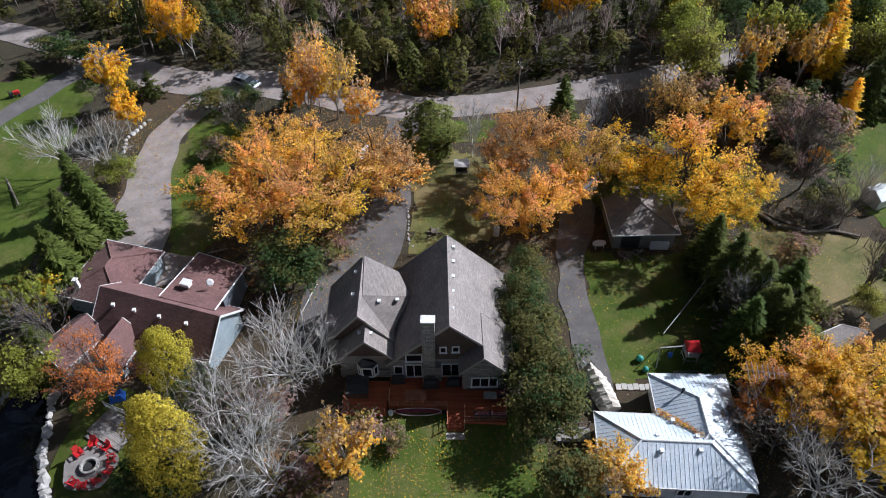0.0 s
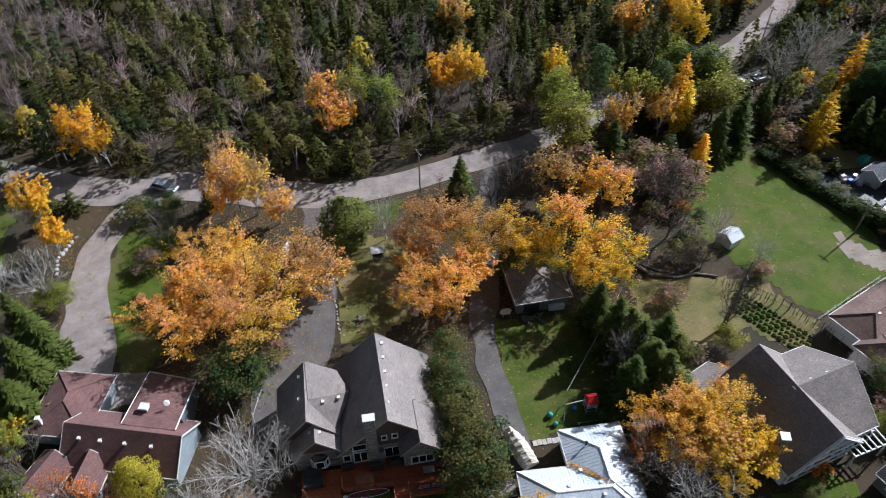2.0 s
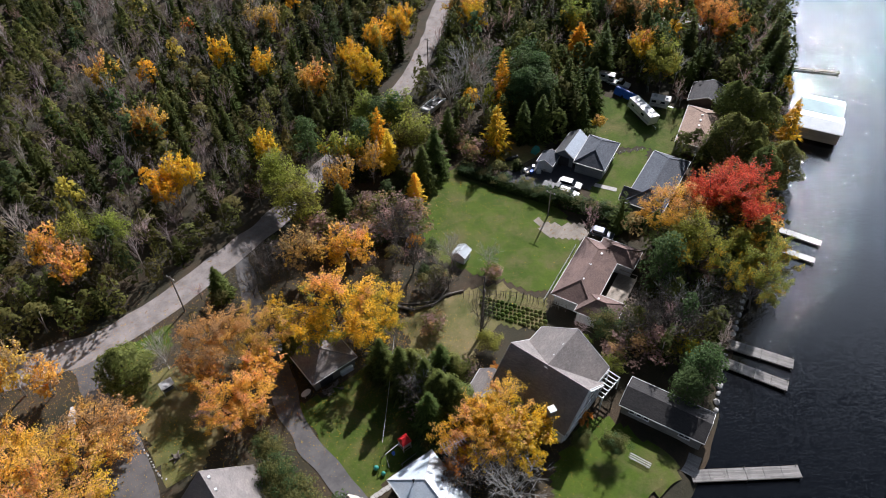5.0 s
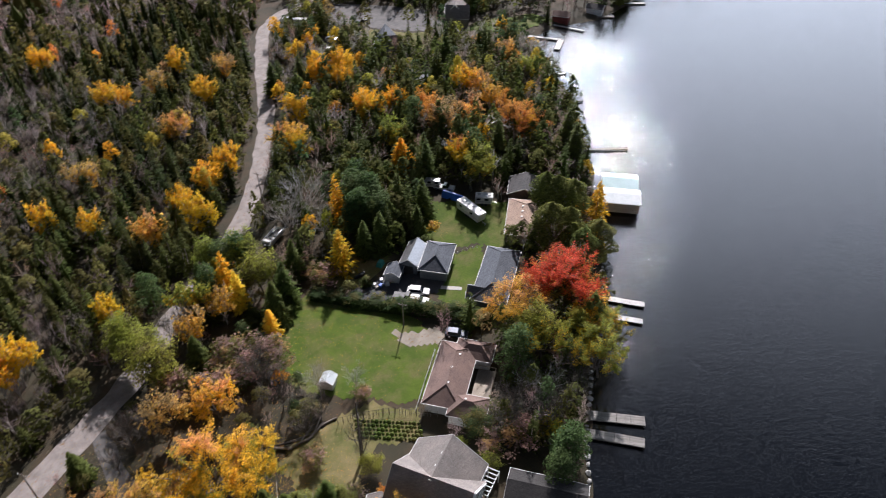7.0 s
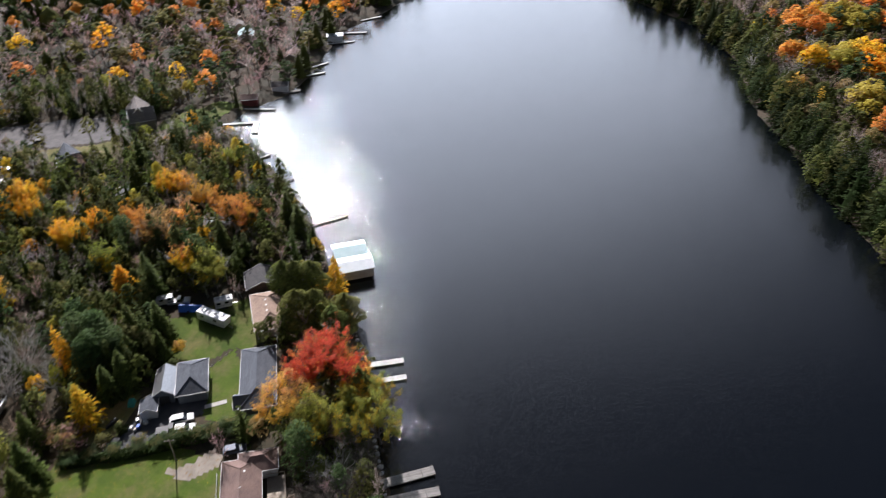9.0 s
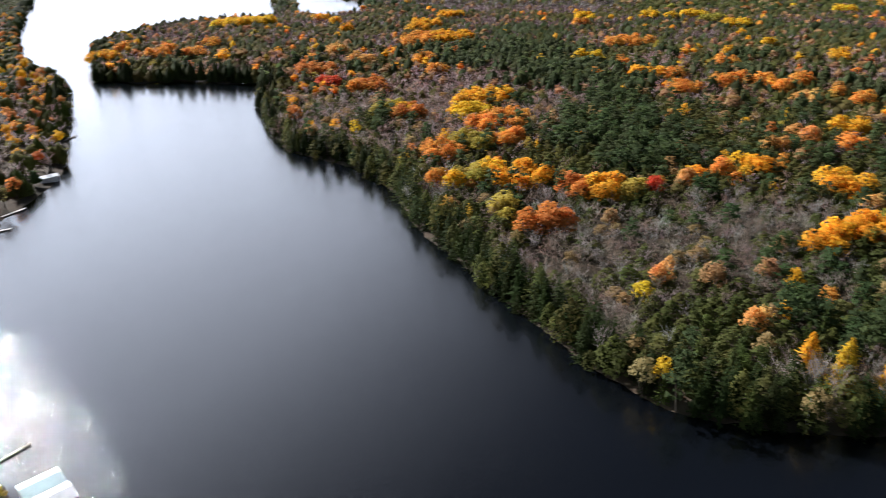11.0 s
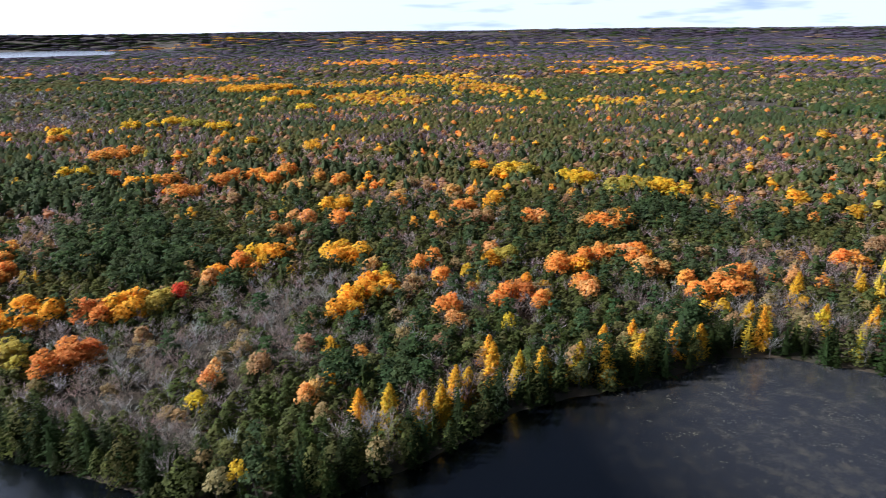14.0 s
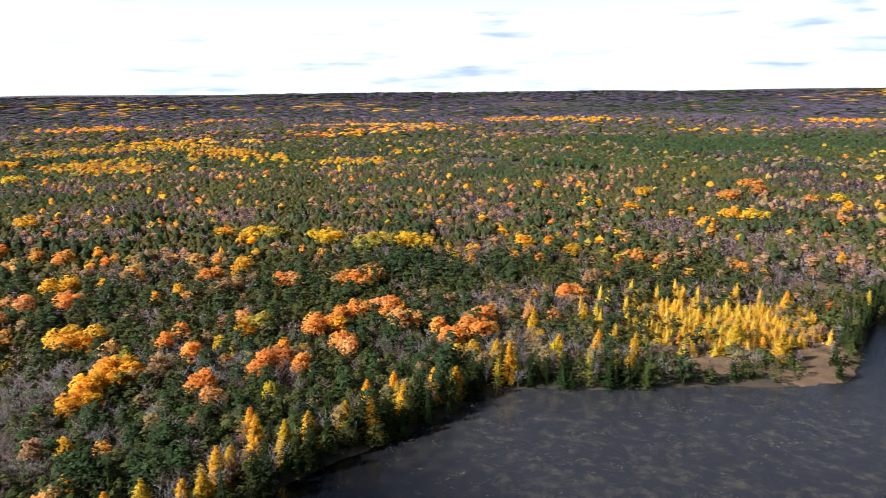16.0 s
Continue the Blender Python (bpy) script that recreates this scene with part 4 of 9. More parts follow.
hip(blue_house, 96.4, 61.2, 17.0, 6.6, 23, 0, 2.9, 5.0, "siding_slate", "shingle_blue", 0.5)

# ---- tan house and boathouses ----
tan_house = thing("house", 118.6, 68.3, 0, 0, "cottage with a pale tan shingle roof", "house")
hip(tan_house, 117.4, 67.6, 13.4, 7.6, 29, 0, 2.8, 4.5, "siding_tan", "shingle_tan", 0.4)
brown_house = thing("house", 128.5, 74.5, 0, 0, "cottage behind spruces, roof darkened for tree shade", "house")
# dark shingles stand for tree shade on a brown roof
gable(brown_house, 128.6, 74.6, 7.0, 7.6, 29, 0, 2.8, 4.4, "shake_brown", "shingle_dark", 0.4)
boathouse = thing("boathouse", 139.6, 53.4, -1.4, 0, "boathouse on the water with a white metal roof", "boathouse")
gable(boathouse, 139.6, 53.4, 8.4, 6.0, -61, -0.4 , 2.6, 3.4, "siding_tan", "white_roof", 0.3)
boathouse = thing("boathouse", 145.4, 56.9, -1.4, 0, "boathouse on the water with a pale teal metal roof", "boathouse")
gable(boathouse, 145.4, 56.9, 8.4, 6.0, -61, -0.4, 2.6, 3.4, "siding_tan", "teal_roof", 0.3)
boathouse = thing("boathouse", 58.8, 25.6, -1.0, 0, "long black-shingled boathouse with grey walls at the shore", "boathouse")
M["shingle_black"] = coursed("shingle_black", (0.032, 0.03, 0.03), (0.055, 0.052, 0.05), 0.33, 0.14, 0.012, 0.015, 0.9, 0.6)
gable(boathouse, 58.8, 25.6, 12.2, 5.0, -67, -0.3, 2.6, 3.7, "siding_grey", "shingle_black", 0.35)
for off in (-4.4, -3.3, -2.2, 3.2, 4.0):
    window(boathouse, 58.8 + 0.39 * off - 2.55 * 0.92, 25.6 - 0.92 * off - 2.55 * 0.39, 1.55, -67, 0.8, 0.7, 1)
window(cottage, 93.4 - 1.5 * 0.9 + 2.92 * 0.44, 75 - 1.5 * 0.44 - 2.92 * 0.9, 1.4, 26, 2.4, 1.9, 3)
window(cottage, 93.4 + 2.6 * 0.9 + 2.92 * 0.44, 75 + 2.6 * 0.44 - 2.92 * 0.9, 1.4, 26, 1.0, 1.9, 1)
# a black slab paints the shadow within the workshop's doorway
bm = boxes(((0, 0, 1.1), (2.2, 0.1, 2.2)))
bm.transform(local(workshop, 91.0 - 3.75 * 0.92, 80 - 3.75 * 0.39, 0, -67))
part("door", bm, M["black"], workshop, "black slab for the shade in an open doorway")
bm = boxes(((0, 0, 1.0), (1.4, 0.1, 1.9)))
bm.transform(local(shed, 84.7 + 1.64 * 0.42, 80.3 - 1.64 * 0.9, 0, 25))
part("door", bm, M["siding_slate"], shed)
gable(blue_house, 89.6, 61.0, 4.2, 3.6, -67, 0, 2.9, 4.4, "siding_slate", "shingle_blue", 0.3)
for off in (-6, -3, 0, 3, 6):
    window(blue_house, 96.4 + off * 0.92 + 3.32 * 0.39, 61.2 + off * 0.39 - 3.32 * 0.92, 1.5, 23, 1.4, 1.3, 2)
vents(tan_house, [(115.4, 67.2, 4.15), (117.2, 68.2, 4.15), (119.0, 69.2, 4.15)])

# ---- cottages farther along the shore ----
far = thing("house", 173, 160, 0, 0, "dark navy cottage with steep gables", "house")
gable(far, 173, 160.5, 10, 7, 40, 0, 3.4, 7.6, "siding_slate", "shingle_blue", 0.4)
gable(far, 172, 157.5, 7, 5, -50, 0, 3.2, 6.6, "siding_slate", "shingle_blue", 0.4)
far = thing("house", 209, 157, 0, 0, "grey lake house with white-edged gables", "house")
gable(far, 210, 158, 11, 7.5, 35, 0, 4.2, 7.8, "siding_grey", "shingle_grey", 0.4)
gable(far, 206.5, 154.5, 8, 6, -55, 0, 4.0, 7.4, "siding_grey", "shingle_grey", 0.4)
far = thing("cottage", 162, 131.5, 0, 0, "small cottage with a flat grey metal roof", "cottage")
gable(far, 162, 131.5, 8.5, 4.6, -57, 0, 2.6, 3.6, "siding_grey", "steel", 0.3)
far = thing("boathouse", 233, 125, 0, 0, "dark red boathouse at the waterline", "boathouse")
gable(far, 234.0, 126.0, 6, 4.4, -72, -0.9, 2.2, 3.4, "shake_red", "shingle_brown", 0.3)
far = thing("boathouse", 247, 119, 0, 0, "weathered white boathouse at the waterline", "boathouse")
gable(far, 248.5, 119.5, 6, 4.2, -75, -0.9, 2.0, 3.1, "siding_white", "shingle_dark", 0.3)
far = thing("boathouse", 307, 117, 0, 0, "white flat-roofed boathouse by the shore", "boathouse")
gable(far, 309, 117.5, 7, 4.6, -70, -0.9, 2.0, 2.6, "siding_white", "white_roof", 0.3)
far = thing("boathouse", 384, 103, 0, 0, "long white boathouse by the far bend", "boathouse")
gable(far, 385, 103.5, 8.5, 5, -60, -0.9, 2.2, 2.9, "siding_white", "white_roof", 0.3)
for hx_, hy_, ht_, hm_ in ((300, 158, 20, "teal_roof"), (366, 146, 50, "shingle_grey"), (312, 168, 40, "shingle_grey"), (279, 126, 10, "shingle_brown"), (556, 128, 60, "shingle_dark"), (146, 108, 30, "shingle_grey"), (153, 99, 25, "white_roof")):
    far = thing("cottage", hx_, hy_, 0, 0, {"teal_roof": "cottage with a pale teal metal roof", "white_roof": "low cottage with a white roof"}.get(hm_, "small shingled cottage among the trees"), "cottage")
    gable(far, hx_, hy_, 9, 6.5, ht_, 0, 2.7, 4.6, "siding_tan", hm_, 0.4)


# ---- trees: shapes ----
rng = np.random.default_rng(7)
TINTS = {
    "salmon": (0.68, 0.4, 0.125), "fir": (0.036, 0.053, 0.014), "grey": (0.235, 0.205, 0.185), "spruce": (0.08, 0.1, 0.025), "cedar": (0.118, 0.124, 0.036), "pine": (0.066, 0.098, 0.037), "orange": (0.73, 0.345, 0.065), "yellow": (0.78, 0.52, 0.035),
    "peach": (0.76, 0.42, 0.17), "honey": (0.76, 0.5, 0.1), "fresh": (0.3, 0.33, 0.06), "citron": (0.53, 0.43, 0.06), "red": (0.66, 0.11, 0.05), "rust": (0.6, 0.245, 0.06), "tamarack": (0.72, 0.49, 0.055), "lime": (0.4, 0.345, 0.06), "olive": (0.17, 0.165, 0.055),
    # mauve and dusk put the purple of distance haze into the crowns' tint
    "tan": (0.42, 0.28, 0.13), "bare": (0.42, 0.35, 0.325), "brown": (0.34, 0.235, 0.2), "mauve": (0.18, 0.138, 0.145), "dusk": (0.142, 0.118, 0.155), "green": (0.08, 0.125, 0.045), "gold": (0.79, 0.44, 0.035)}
BARK, PALE = (0.11, 0.09, 0.075), (0.5, 0.48, 0.44)


def unit(v):
    return v / np.maximum(np.linalg.norm(v, axis=-1, keepdims=True), 1e-9)


def leaf_tris(centres, size, outward, rg, spread=0.9):
    """One ragged triangle a leaf clump, facing roughly outwards and up."""
    n = len(centres)
    nrm = unit(outward + rg.normal(0, spread, (n, 3)) + (0, 0, 0.35))
    u = unit(np.cross(nrm, rg.normal(0, 1, (n, 3))))
    v = np.cross(nrm, u)
    s = size * rg.uniform(0.6, 1.35, (n, 1))
    return np.stack([centres + s * (-0.6 * u - 0.4 * v), centres + s * (0.65 * u - 0.35 * v), centres + s * (0.7 * v + 0.15 * u)], 1)


def strut_tris(a, b, r0, r1, sides=3):
    """Tapered limbs from points a to points b, as triangles."""
    ax = unit(b - a)
    u = unit(np.cross(ax, np.where(np.abs(ax[:, 2:]) > 0.9, (1.0, 0, 0), (0, 0, 1.0))))
    v = np.cross(ax, u)
    out = []
    for k in range(sides):
        c0, c1 = 2 * math.pi * k / sides, 2 * math.pi * (k + 1) / sides
        p, q = math.cos(c0) * u + math.sin(c0) * v, math.cos(c1) * u + math.sin(c1) * v
        lo0, lo1, hi0, hi1 = a + p * r0, a + q * r0, b + p * r1, b + q * r1
        out += [np.stack([lo0, lo1, hi1], 1), np.stack([lo0, hi1, hi0], 1)]
    return np.concatenate(out)


def grown(levels, rg, height, spread, rise, r0):
    """A branching skeleton: lists of (a, b, r0, r1) level by level, from a trunk upwards."""
    segs = []
    a = np.zeros((1, 3))
    top = np.array([[rg.normal(0, 0.03) * height, rg.normal(0, 0.03) * height, height * 0.42]])
    segs.append((a, top, np.array([[r0]]), np.array([[r0 * 0.72]])))
    base, tip, rad = a, top, np.array([[r0 * 0.72]])
    for lv, (kids, length, angle) in enumerate(levels):
        na, nb, nr = [], [], []
        for p, q, r in zip(base, tip, rad):
            ax = unit(q - p)
            for k in range(kids):
                s = rg.uniform(0.45, 1.0) if k else 1.0
                az = 2 * math.pi * (k + rg.uniform(0, 0.8)) / kids
                side = np.array([math.cos(az), math.sin(az), 0.0])
                side = unit(side - ax * (side @ ax))
                way = unit(ax * math.cos(angle * (0.3 if k == 0 else 1.0)) + side * math.sin(angle * (0.5 if k == 0 else 1.0)) + (0, 0, rise))
                st = p + (q - p) * s
                na.append(st)
                nb.append(st + way * length * rg.uniform(0.7, 1.2) * (spread, spread, 1.0))
                nr.append(r * (0.62 if k else 0.8))
        base, tip, rad = np.array(na), np.array(nb), np.array(nr)
        segs.append((base, tip, rad, rad * 0.55))
    return segs


def broadleaf(rg, height=10.0, radius=3.6, leaves=420, size=0.5, clumps=26, limbs=True, puff=0.22):
    """Wood and leaf triangles of a broad-leaved tree with an uneven, clumped crown."""
    segs = grown([(4, height * 0.26, 0.75), (3, height * 0.2, 0.7)] if limbs else [(3, height * 0.3, 0.6)], rg, height, radius / 3.4, 0.3, height * 0.018)
    wood = np.concatenate([strut_tris(a, b, x, y, 5 if i == 0 else 3) for i, (a, b, x, y) in enumerate(segs)])
    mid = height * 0.62
    d = unit(rg.normal(0, 1, (clumps, 3)))
    d[:, 2] = np.abs(d[:, 2]) * rg.choice([1, 1, -0.6], clumps)
    c = d * (radius, radius, height * 0.36) * rg.uniform(0.45, 1.0, (clumps, 1)) * (1 + 0.25 * rg.normal(0, 1, (clumps, 1))).clip(0.6, 1.3) + (0, 0, mid)
    pick = rg.integers(0, clumps, leaves)
    off = rg.normal(0, 1, (leaves, 3)) * (radius * puff, radius * puff, height * puff * 0.28)
    pts = c[pick] + off
    out = unit(pts - (0, 0, mid - height * 0.1))
    return wood, leaf_tris(pts, size, out, rg), pick / clumps


def fork(rg, a, b, r, kids, length, angle, rise, s0):
    """Side shoots from limbs a to b, all at once: the first goes on from the tip, the others leave along the way."""
    m = len(a)
    s = rg.uniform(s0, 1.0, (m, kids))
    s[:, 0] = 1.0
    ax = unit(b - a)[:, None]
    u = unit(np.cross(ax, np.where(np.abs(ax[..., 2:]) > 0.9, (1.0, 0, 0), (0, 0, 1.0))))
    v = np.cross(ax, u)
    az = (2 * math.pi * (np.arange(kids) + rg.uniform(0, 0.8, (m, kids))) / kids + rg.uniform(0, 6.3, (m, 1)))[..., None]
    bend = (angle * np.where(np.arange(kids) == 0, 0.4, 1.0) * rg.uniform(0.75, 1.25, (m, kids)))[..., None]
    way = unit(ax * np.cos(bend) + (np.cos(az) * u + np.sin(az) * v) * np.sin(bend) + np.array([0, 0, rise]))
    start = a[:, None] + (b - a)[:, None] * s[..., None]
    end = start + way * (length * rg.uniform(0.65, 1.25, (m, kids)))[..., None]
    rad = np.repeat(r, kids, 0) * 0.58
    return start.reshape(-1, 3), end.reshape(-1, 3), rad


def limbed(rg, radius, height, shoots, fat=0.17):
    """Limbs of a tree, level by level, fanned upwards and fitted to a height and radius."""
    a, b, r = np.zeros((1, 3)), np.array([[rg.normal(0, 0.15), rg.normal(0, 0.15), 2.4]]), np.array([[fat]])
    segs = [(a, b, r)]
    for kids, length, angle, rise, s0 in shoots:
        a, b, r = fork(rg, a, b, r, kids, length, angle, rise, s0)
        segs.append((a, b, r))
    tips = segs[-1][1]
    k = np.array([radius / np.percentile(np.hypot(tips[:, 0], tips[:, 1]), 90)] * 2 + [height / np.percentile(tips[:, 2], 99.5)])
    return [(p * k, q * k, w) for p, q, w in segs]


SHOOTS = ((6, 3.4, 0.72, 0.22, 0.45), (4, 2.2, 0.6, 0.2, 0.3), (4, 1.35, 0.65, 0.12, 0.2), (4, 0.8, 0.7, 0.08, 0.1))


def feathered(rg, leaves, size, radius=3.6, height=10.0, thin=0.35):
    """Wood and leaves of an open crown: leaves in sprays along fanned branches, thinner towards the top. Marks run from top to bottom."""
    segs = limbed(rg, radius, height * 0.98, SHOOTS)
    wood = np.concatenate([strut_tris(p, q, np.maximum(w, 0.016), np.maximum(w * 0.6, 0.01), 5 if i == 0 else 3) for i, (p, q, w) in enumerate(segs)])
    p, q, _ = segs[-1]
    m = len(p)
    lush = np.repeat(rg.uniform(0.15, 1.0, m // 4), 4) * rg.uniform(0.5, 1.0, m) * (1 - thin * smooth(0.55, 1.0, q[:, 2] / height))
    pick = rg.choice(m, leaves, p=lush / lush.sum())
    pts = p[pick] + (q - p)[pick] * rg.uniform(-0.1, 1.15, (leaves, 1)) + rg.normal(0, 0.13, (leaves, 3))
    mark = 1.02 - (pts[:, 2] - 2.2) / (height - 2.2) + np.repeat(rg.normal(0, 0.12, m // 16), 16)[pick] + rg.normal(0, 0.1, leaves)
    return wood, leaf_tris(pts, size, unit(pts - (0, 0, height * 0.35)), rg, 0.85), mark.clip(0, 1)


def boughs(rg, height=10.0, radius=2.3, rings=30, arms=9, sprays=9, droop=0.3, ragged=0.35, start=0.04, taper=0.85, width=0.26):
    """A conifer: whorls of drooping boughs, each set with flat needle sprays to both sides."""
    n = rings * arms
    h = (np.repeat(np.linspace(start, 0.98, rings), arms) + rg.normal(0, 0.014, n)).clip(0, 0.995)
    az = rg.uniform(0, 2 * math.pi, n)
    reach = radius * (1 - h) ** taper * rg.uniform(1 - ragged, 1 + 0.4 * ragged, n) + 0.1
    d, side = np.stack([np.cos(az), np.sin(az), 0 * az], 1), np.stack([-np.sin(az), np.cos(az), 0 * az], 1)
    root = np.stack([0 * h, 0 * h, h * height], 1)
    tip = root + d * reach[:, None] - np.array([0, 0, 1.0]) * (reach * droop * (1 - 0.7 * h))[:, None]
    k = np.repeat(np.arange(n), sprays)
    u = rg.uniform(0.12, 1.0, (len(k), 1))
    p = root[k] + (tip - root)[k] * u
    way = unit(d[k] * rg.uniform(0.5, 1.1, u.shape) + side[k] * rg.choice([-1, 1], u.shape) * rg.uniform(0.1, 1.0, u.shape) * (1.1 - 0.5 * u) + np.array([0, 0, 1.0]) * rg.normal(-0.1, 0.2, u.shape))
    long = (reach[k][:, None] * (0.2 + 0.3 * (1 - u)) + 0.14) * rg.uniform(0.7, 1.3, u.shape)
    w = unit(np.cross(way, np.array([0, 0, 1.0]) + rg.normal(0, 0.4, p.shape))) * long * width
    wood = strut_tris(np.zeros((1, 3)), np.array([[0, 0, height * 0.97]]), height * 0.014, 0.02, 5)
    return wood, np.stack([p - w, p + w, p + way * long], 1), rg.uniform(0, 1, len(k))


def leafless(rg, twigs=3, fine=0.012):
    """A bare crown of fine, fanned twigs."""
    segs = limbed(rg, 3.6, 9.4, SHOOTS, 0.13)
    wood = np.concatenate([strut_tris(p, q, np.maximum(w, fine), np.maximum(w * 0.6, fine * 0.7), 4 if i < 2 else 3) for i, (p, q, w) in enumerate(segs)])
    p, q, _ = segs[-1]
    hair = []
    for _ in range(twigs):
        s = p + (q - p) * rg.uniform(0.1, 1.0, (len(p), 1))
        e = s + unit(unit(q - p) + rg.normal(0, 0.42, p.shape) + (0, 0, 0.15)) * rg.uniform(0.3, 0.9, (len(p), 1))
        w = unit(np.cross(e - s, rg.normal(0, 1, p.shape))) * fine
        hair.append(np.stack([s - w, s + w, e], 1))
    return wood, np.concatenate(hair), rg.uniform(0, 1, twigs * len(p))


def rounded(tris, middle, blend, flat=1.0, up=0.35):
    """Turns triangles outwards and gives them normals that follow the crown's round."""
    mid = tris.mean(1)
    out = unit(unit((mid - middle) * (1, 1, flat)) + (0, 0, up))
    geo = np.cross(tris[:, 1] - tris[:, 0], tris[:, 2] - tris[:, 0])
    back = (geo * out).sum(1) < 0
    tris = np.where(back[:, None, None], tris[:, ::-1], tris)
    geo = unit(np.where(back[:, None], -geo, geo))
    at = unit(unit((tris - middle) * (1, 1, flat)) + (0, 0, up))
    return tris, unit(blend * at + (1 - blend) * geo[:, None])


def mesh_of(name, tris, tint, material, normals=None):
    """A mesh of loose triangles with a tint for each."""
    n = len(tris)
    me = bpy.data.meshes.new(name)
    me.vertices.add(3 * n)
    me.loops.add(3 * n)
    me.polygons.add(n)
    me.vertices.foreach_set("co", np.ascontiguousarray(tris, dtype=np.float32).ravel())
    me.loops.foreach_set("vertex_index", np.arange(3 * n, dtype=np.int32))
    me.polygons.foreach_set("loop_start", np.arange(0, 3 * n, 3, dtype=np.int32))
    at = me.attributes.new("tint", "FLOAT_COLOR", "POINT")
    col = np.ones((n, 3, 4), np.float32)
    col[:, :, :3] = np.broadcast_to(np.asarray(tint, np.float32).reshape(-1, 1, 3), (n, 3, 3))
    at.data.foreach_set("color", col.ravel())
    if normals is not None:
        me.attributes.new("custom_normal", "FLOAT_VECTOR", "POINT").data.foreach_set("vector", np.ascontiguousarray(normals, dtype=np.float32).ravel())
    me.update(calc_edges=True)
    me.validate()
    me.materials.append(material)
    return me


# ---- trees that stand singly ----
def tints(colours, share, n, t, rg):
    """Mixes a tree's colours clump by clump."""
    c = np.array(colours, float)
    k = np.searchsorted(np.cumsum(share), t * 0.999)
    return c[k.clip(0, len(c) - 1)] * rg.uniform(0.8, 1.2, (n, 1))


PROTOS = {}


def proto(kind, variant, big=1):
    """Trunk and crown meshes for a kind of tree, made once: 10 m high, 3.5 m in radius."""
    key = (kind, variant, big)
    if key in PROTOS:
        return PROTOS[key]
    rg = np.random.default_rng(sum(map(ord, kind)) + 31 * variant)
    T = TINTS
    mixes = {"maple": ("peach honey yellow".split(), (0.22, 0.36, 0.42)), "maple_pink": ("tan salmon honey".split(), (0.45, 0.25, 0.3)), "yellow_maple": ("peach honey yellow fresh".split(), (0.12, 0.25, 0.38, 0.25)),
             "red_maple": ("red orange olive lime".split(), (0.5, 0.16, 0.22, 0.12)), "birch": ("tan honey gold".split(), (0.3, 0.4, 0.3)), "aspen": ("gold yellow".split(), (0.25, 0.75)),
             "willow": ("fresh yellow".split(), (0.6, 0.4)), "larch": (["citron"], (1.0,)), "gold_larch": ("yellow gold lime".split(), (0.55, 0.3, 0.15)), "ash": ("fresh yellow olive".split(), (0.5, 0.2, 0.3)), "oak": ("orange rust brown".split(), (0.5, 0.4, 0.1)), "rusty_oak": ("rust brown".split(), (0.55, 0.45)), "green_tree": ("olive green".split(), (0.6, 0.4)), "lime_tree": ("fresh olive".split(), (0.6, 0.4)),
             "shrub": ("green olive".split(), (0.6, 0.4)), "brown_shrub": ("brown olive tan".split(), (0.5, 0.3, 0.2))}
    if kind in ("spruce", "cedar", "pine", "tamarack"):
        if kind == "pine":
            ta = np.arange(24) * 2.4
            tz = np.linspace(2.0, 9.3, 24)
            tr = (1.0 - tz / 11.5) * 2.6 * rg.uniform(0.5, 1.1, 24)
            wood, tris = strut_tris(np.zeros((1, 3)), np.array([[0, 0, 9.4]]), 0.15, 0.03, 5), puffs(rg, np.stack([np.cos(ta) * tr, np.sin(ta) * tr, tz], 1), 0.95, 120, 0.2, 0.5, 0.9)
        elif kind == "cedar":
            wood, tris = strut_tris(np.zeros((1, 3)), np.array([[0, 0, 8.0]]), 0.15, 0.03, 5), column(rg, 4600, 2.2, 0.22)
        elif kind == "tamarack":
            wood, tris, t = boughs(rg, 10, 2.0, 34, 9, 8, 0.05, 0.45, 0.1, 0.75, 0.24)
        else:
            wood, tris, t = boughs(rg, 10, 2.5, 30, 10, 10)
        col = np.array(T[kind]) * (1.35, 1.45, 1.3) * rg.uniform(0.7, 1.35, (len(tris), 1))
        mat_, bark, bt = M["needle"], M["bark"], BARK
    elif kind in ("bare_tree", "pale_tree"):
        wood, tris, t = leafless(rg, 4, 0.011)
        bt = (0.33, 0.32, 0.29) if kind == "pale_tree" else (0.195, 0.185, 0.16)
        col = np.array(bt) * rg.uniform(0.7, 1.2, (len(tris), 1))
        mat_, bark = M["twig"], M["pale_bark" if kind == "pale_tree" else "bark"]
    else:
        names, share = mixes[kind]
        low = "shrub" in kind
        if low or kind in ("green_tree", "lime_tree"):
            wood, tris, t = broadleaf(rg, 10, 3.6, 1700 if low else 5200, 0.42 if low else 0.25, 30 if low else 70, True, 0.2 if low else 0.15)
        elif kind == "larch":
            wood = strut_tris(np.zeros((1, 3)), np.array([[0, 0, 8.0]]), 0.15, 0.03, 5)
            a, q = np.arange(110) * 2.4, np.linspace(0.04, 0.97, 110)
            w = 3.2 * np.sin(np.clip(q * 0.86 + 0.14, 0, 1) * math.pi) ** 0.8 * rg.uniform(0.45, 1.05, 110)
            tris = puffs(rg, np.stack([np.cos(a) * w, np.sin(a) * w, q * 9.6], 1), 0.62, 130, 0.14, 1.3, 0.9)
            t = rg.uniform(0, 1, len(tris))
        elif kind == "gold_larch":
            wood, tris, t = boughs(rg, 10, 4.3, *((24, 8, 10), (36, 10, 13), (36, 10, 13))[big], 0.02, 0.4, 0.05, 0.7, 0.2)
        else:
            count, size = ((2800, 0.36), (6000, 0.235), (19000, 0.105))[big]
            wood, tris, t = feathered(rg, count, size)
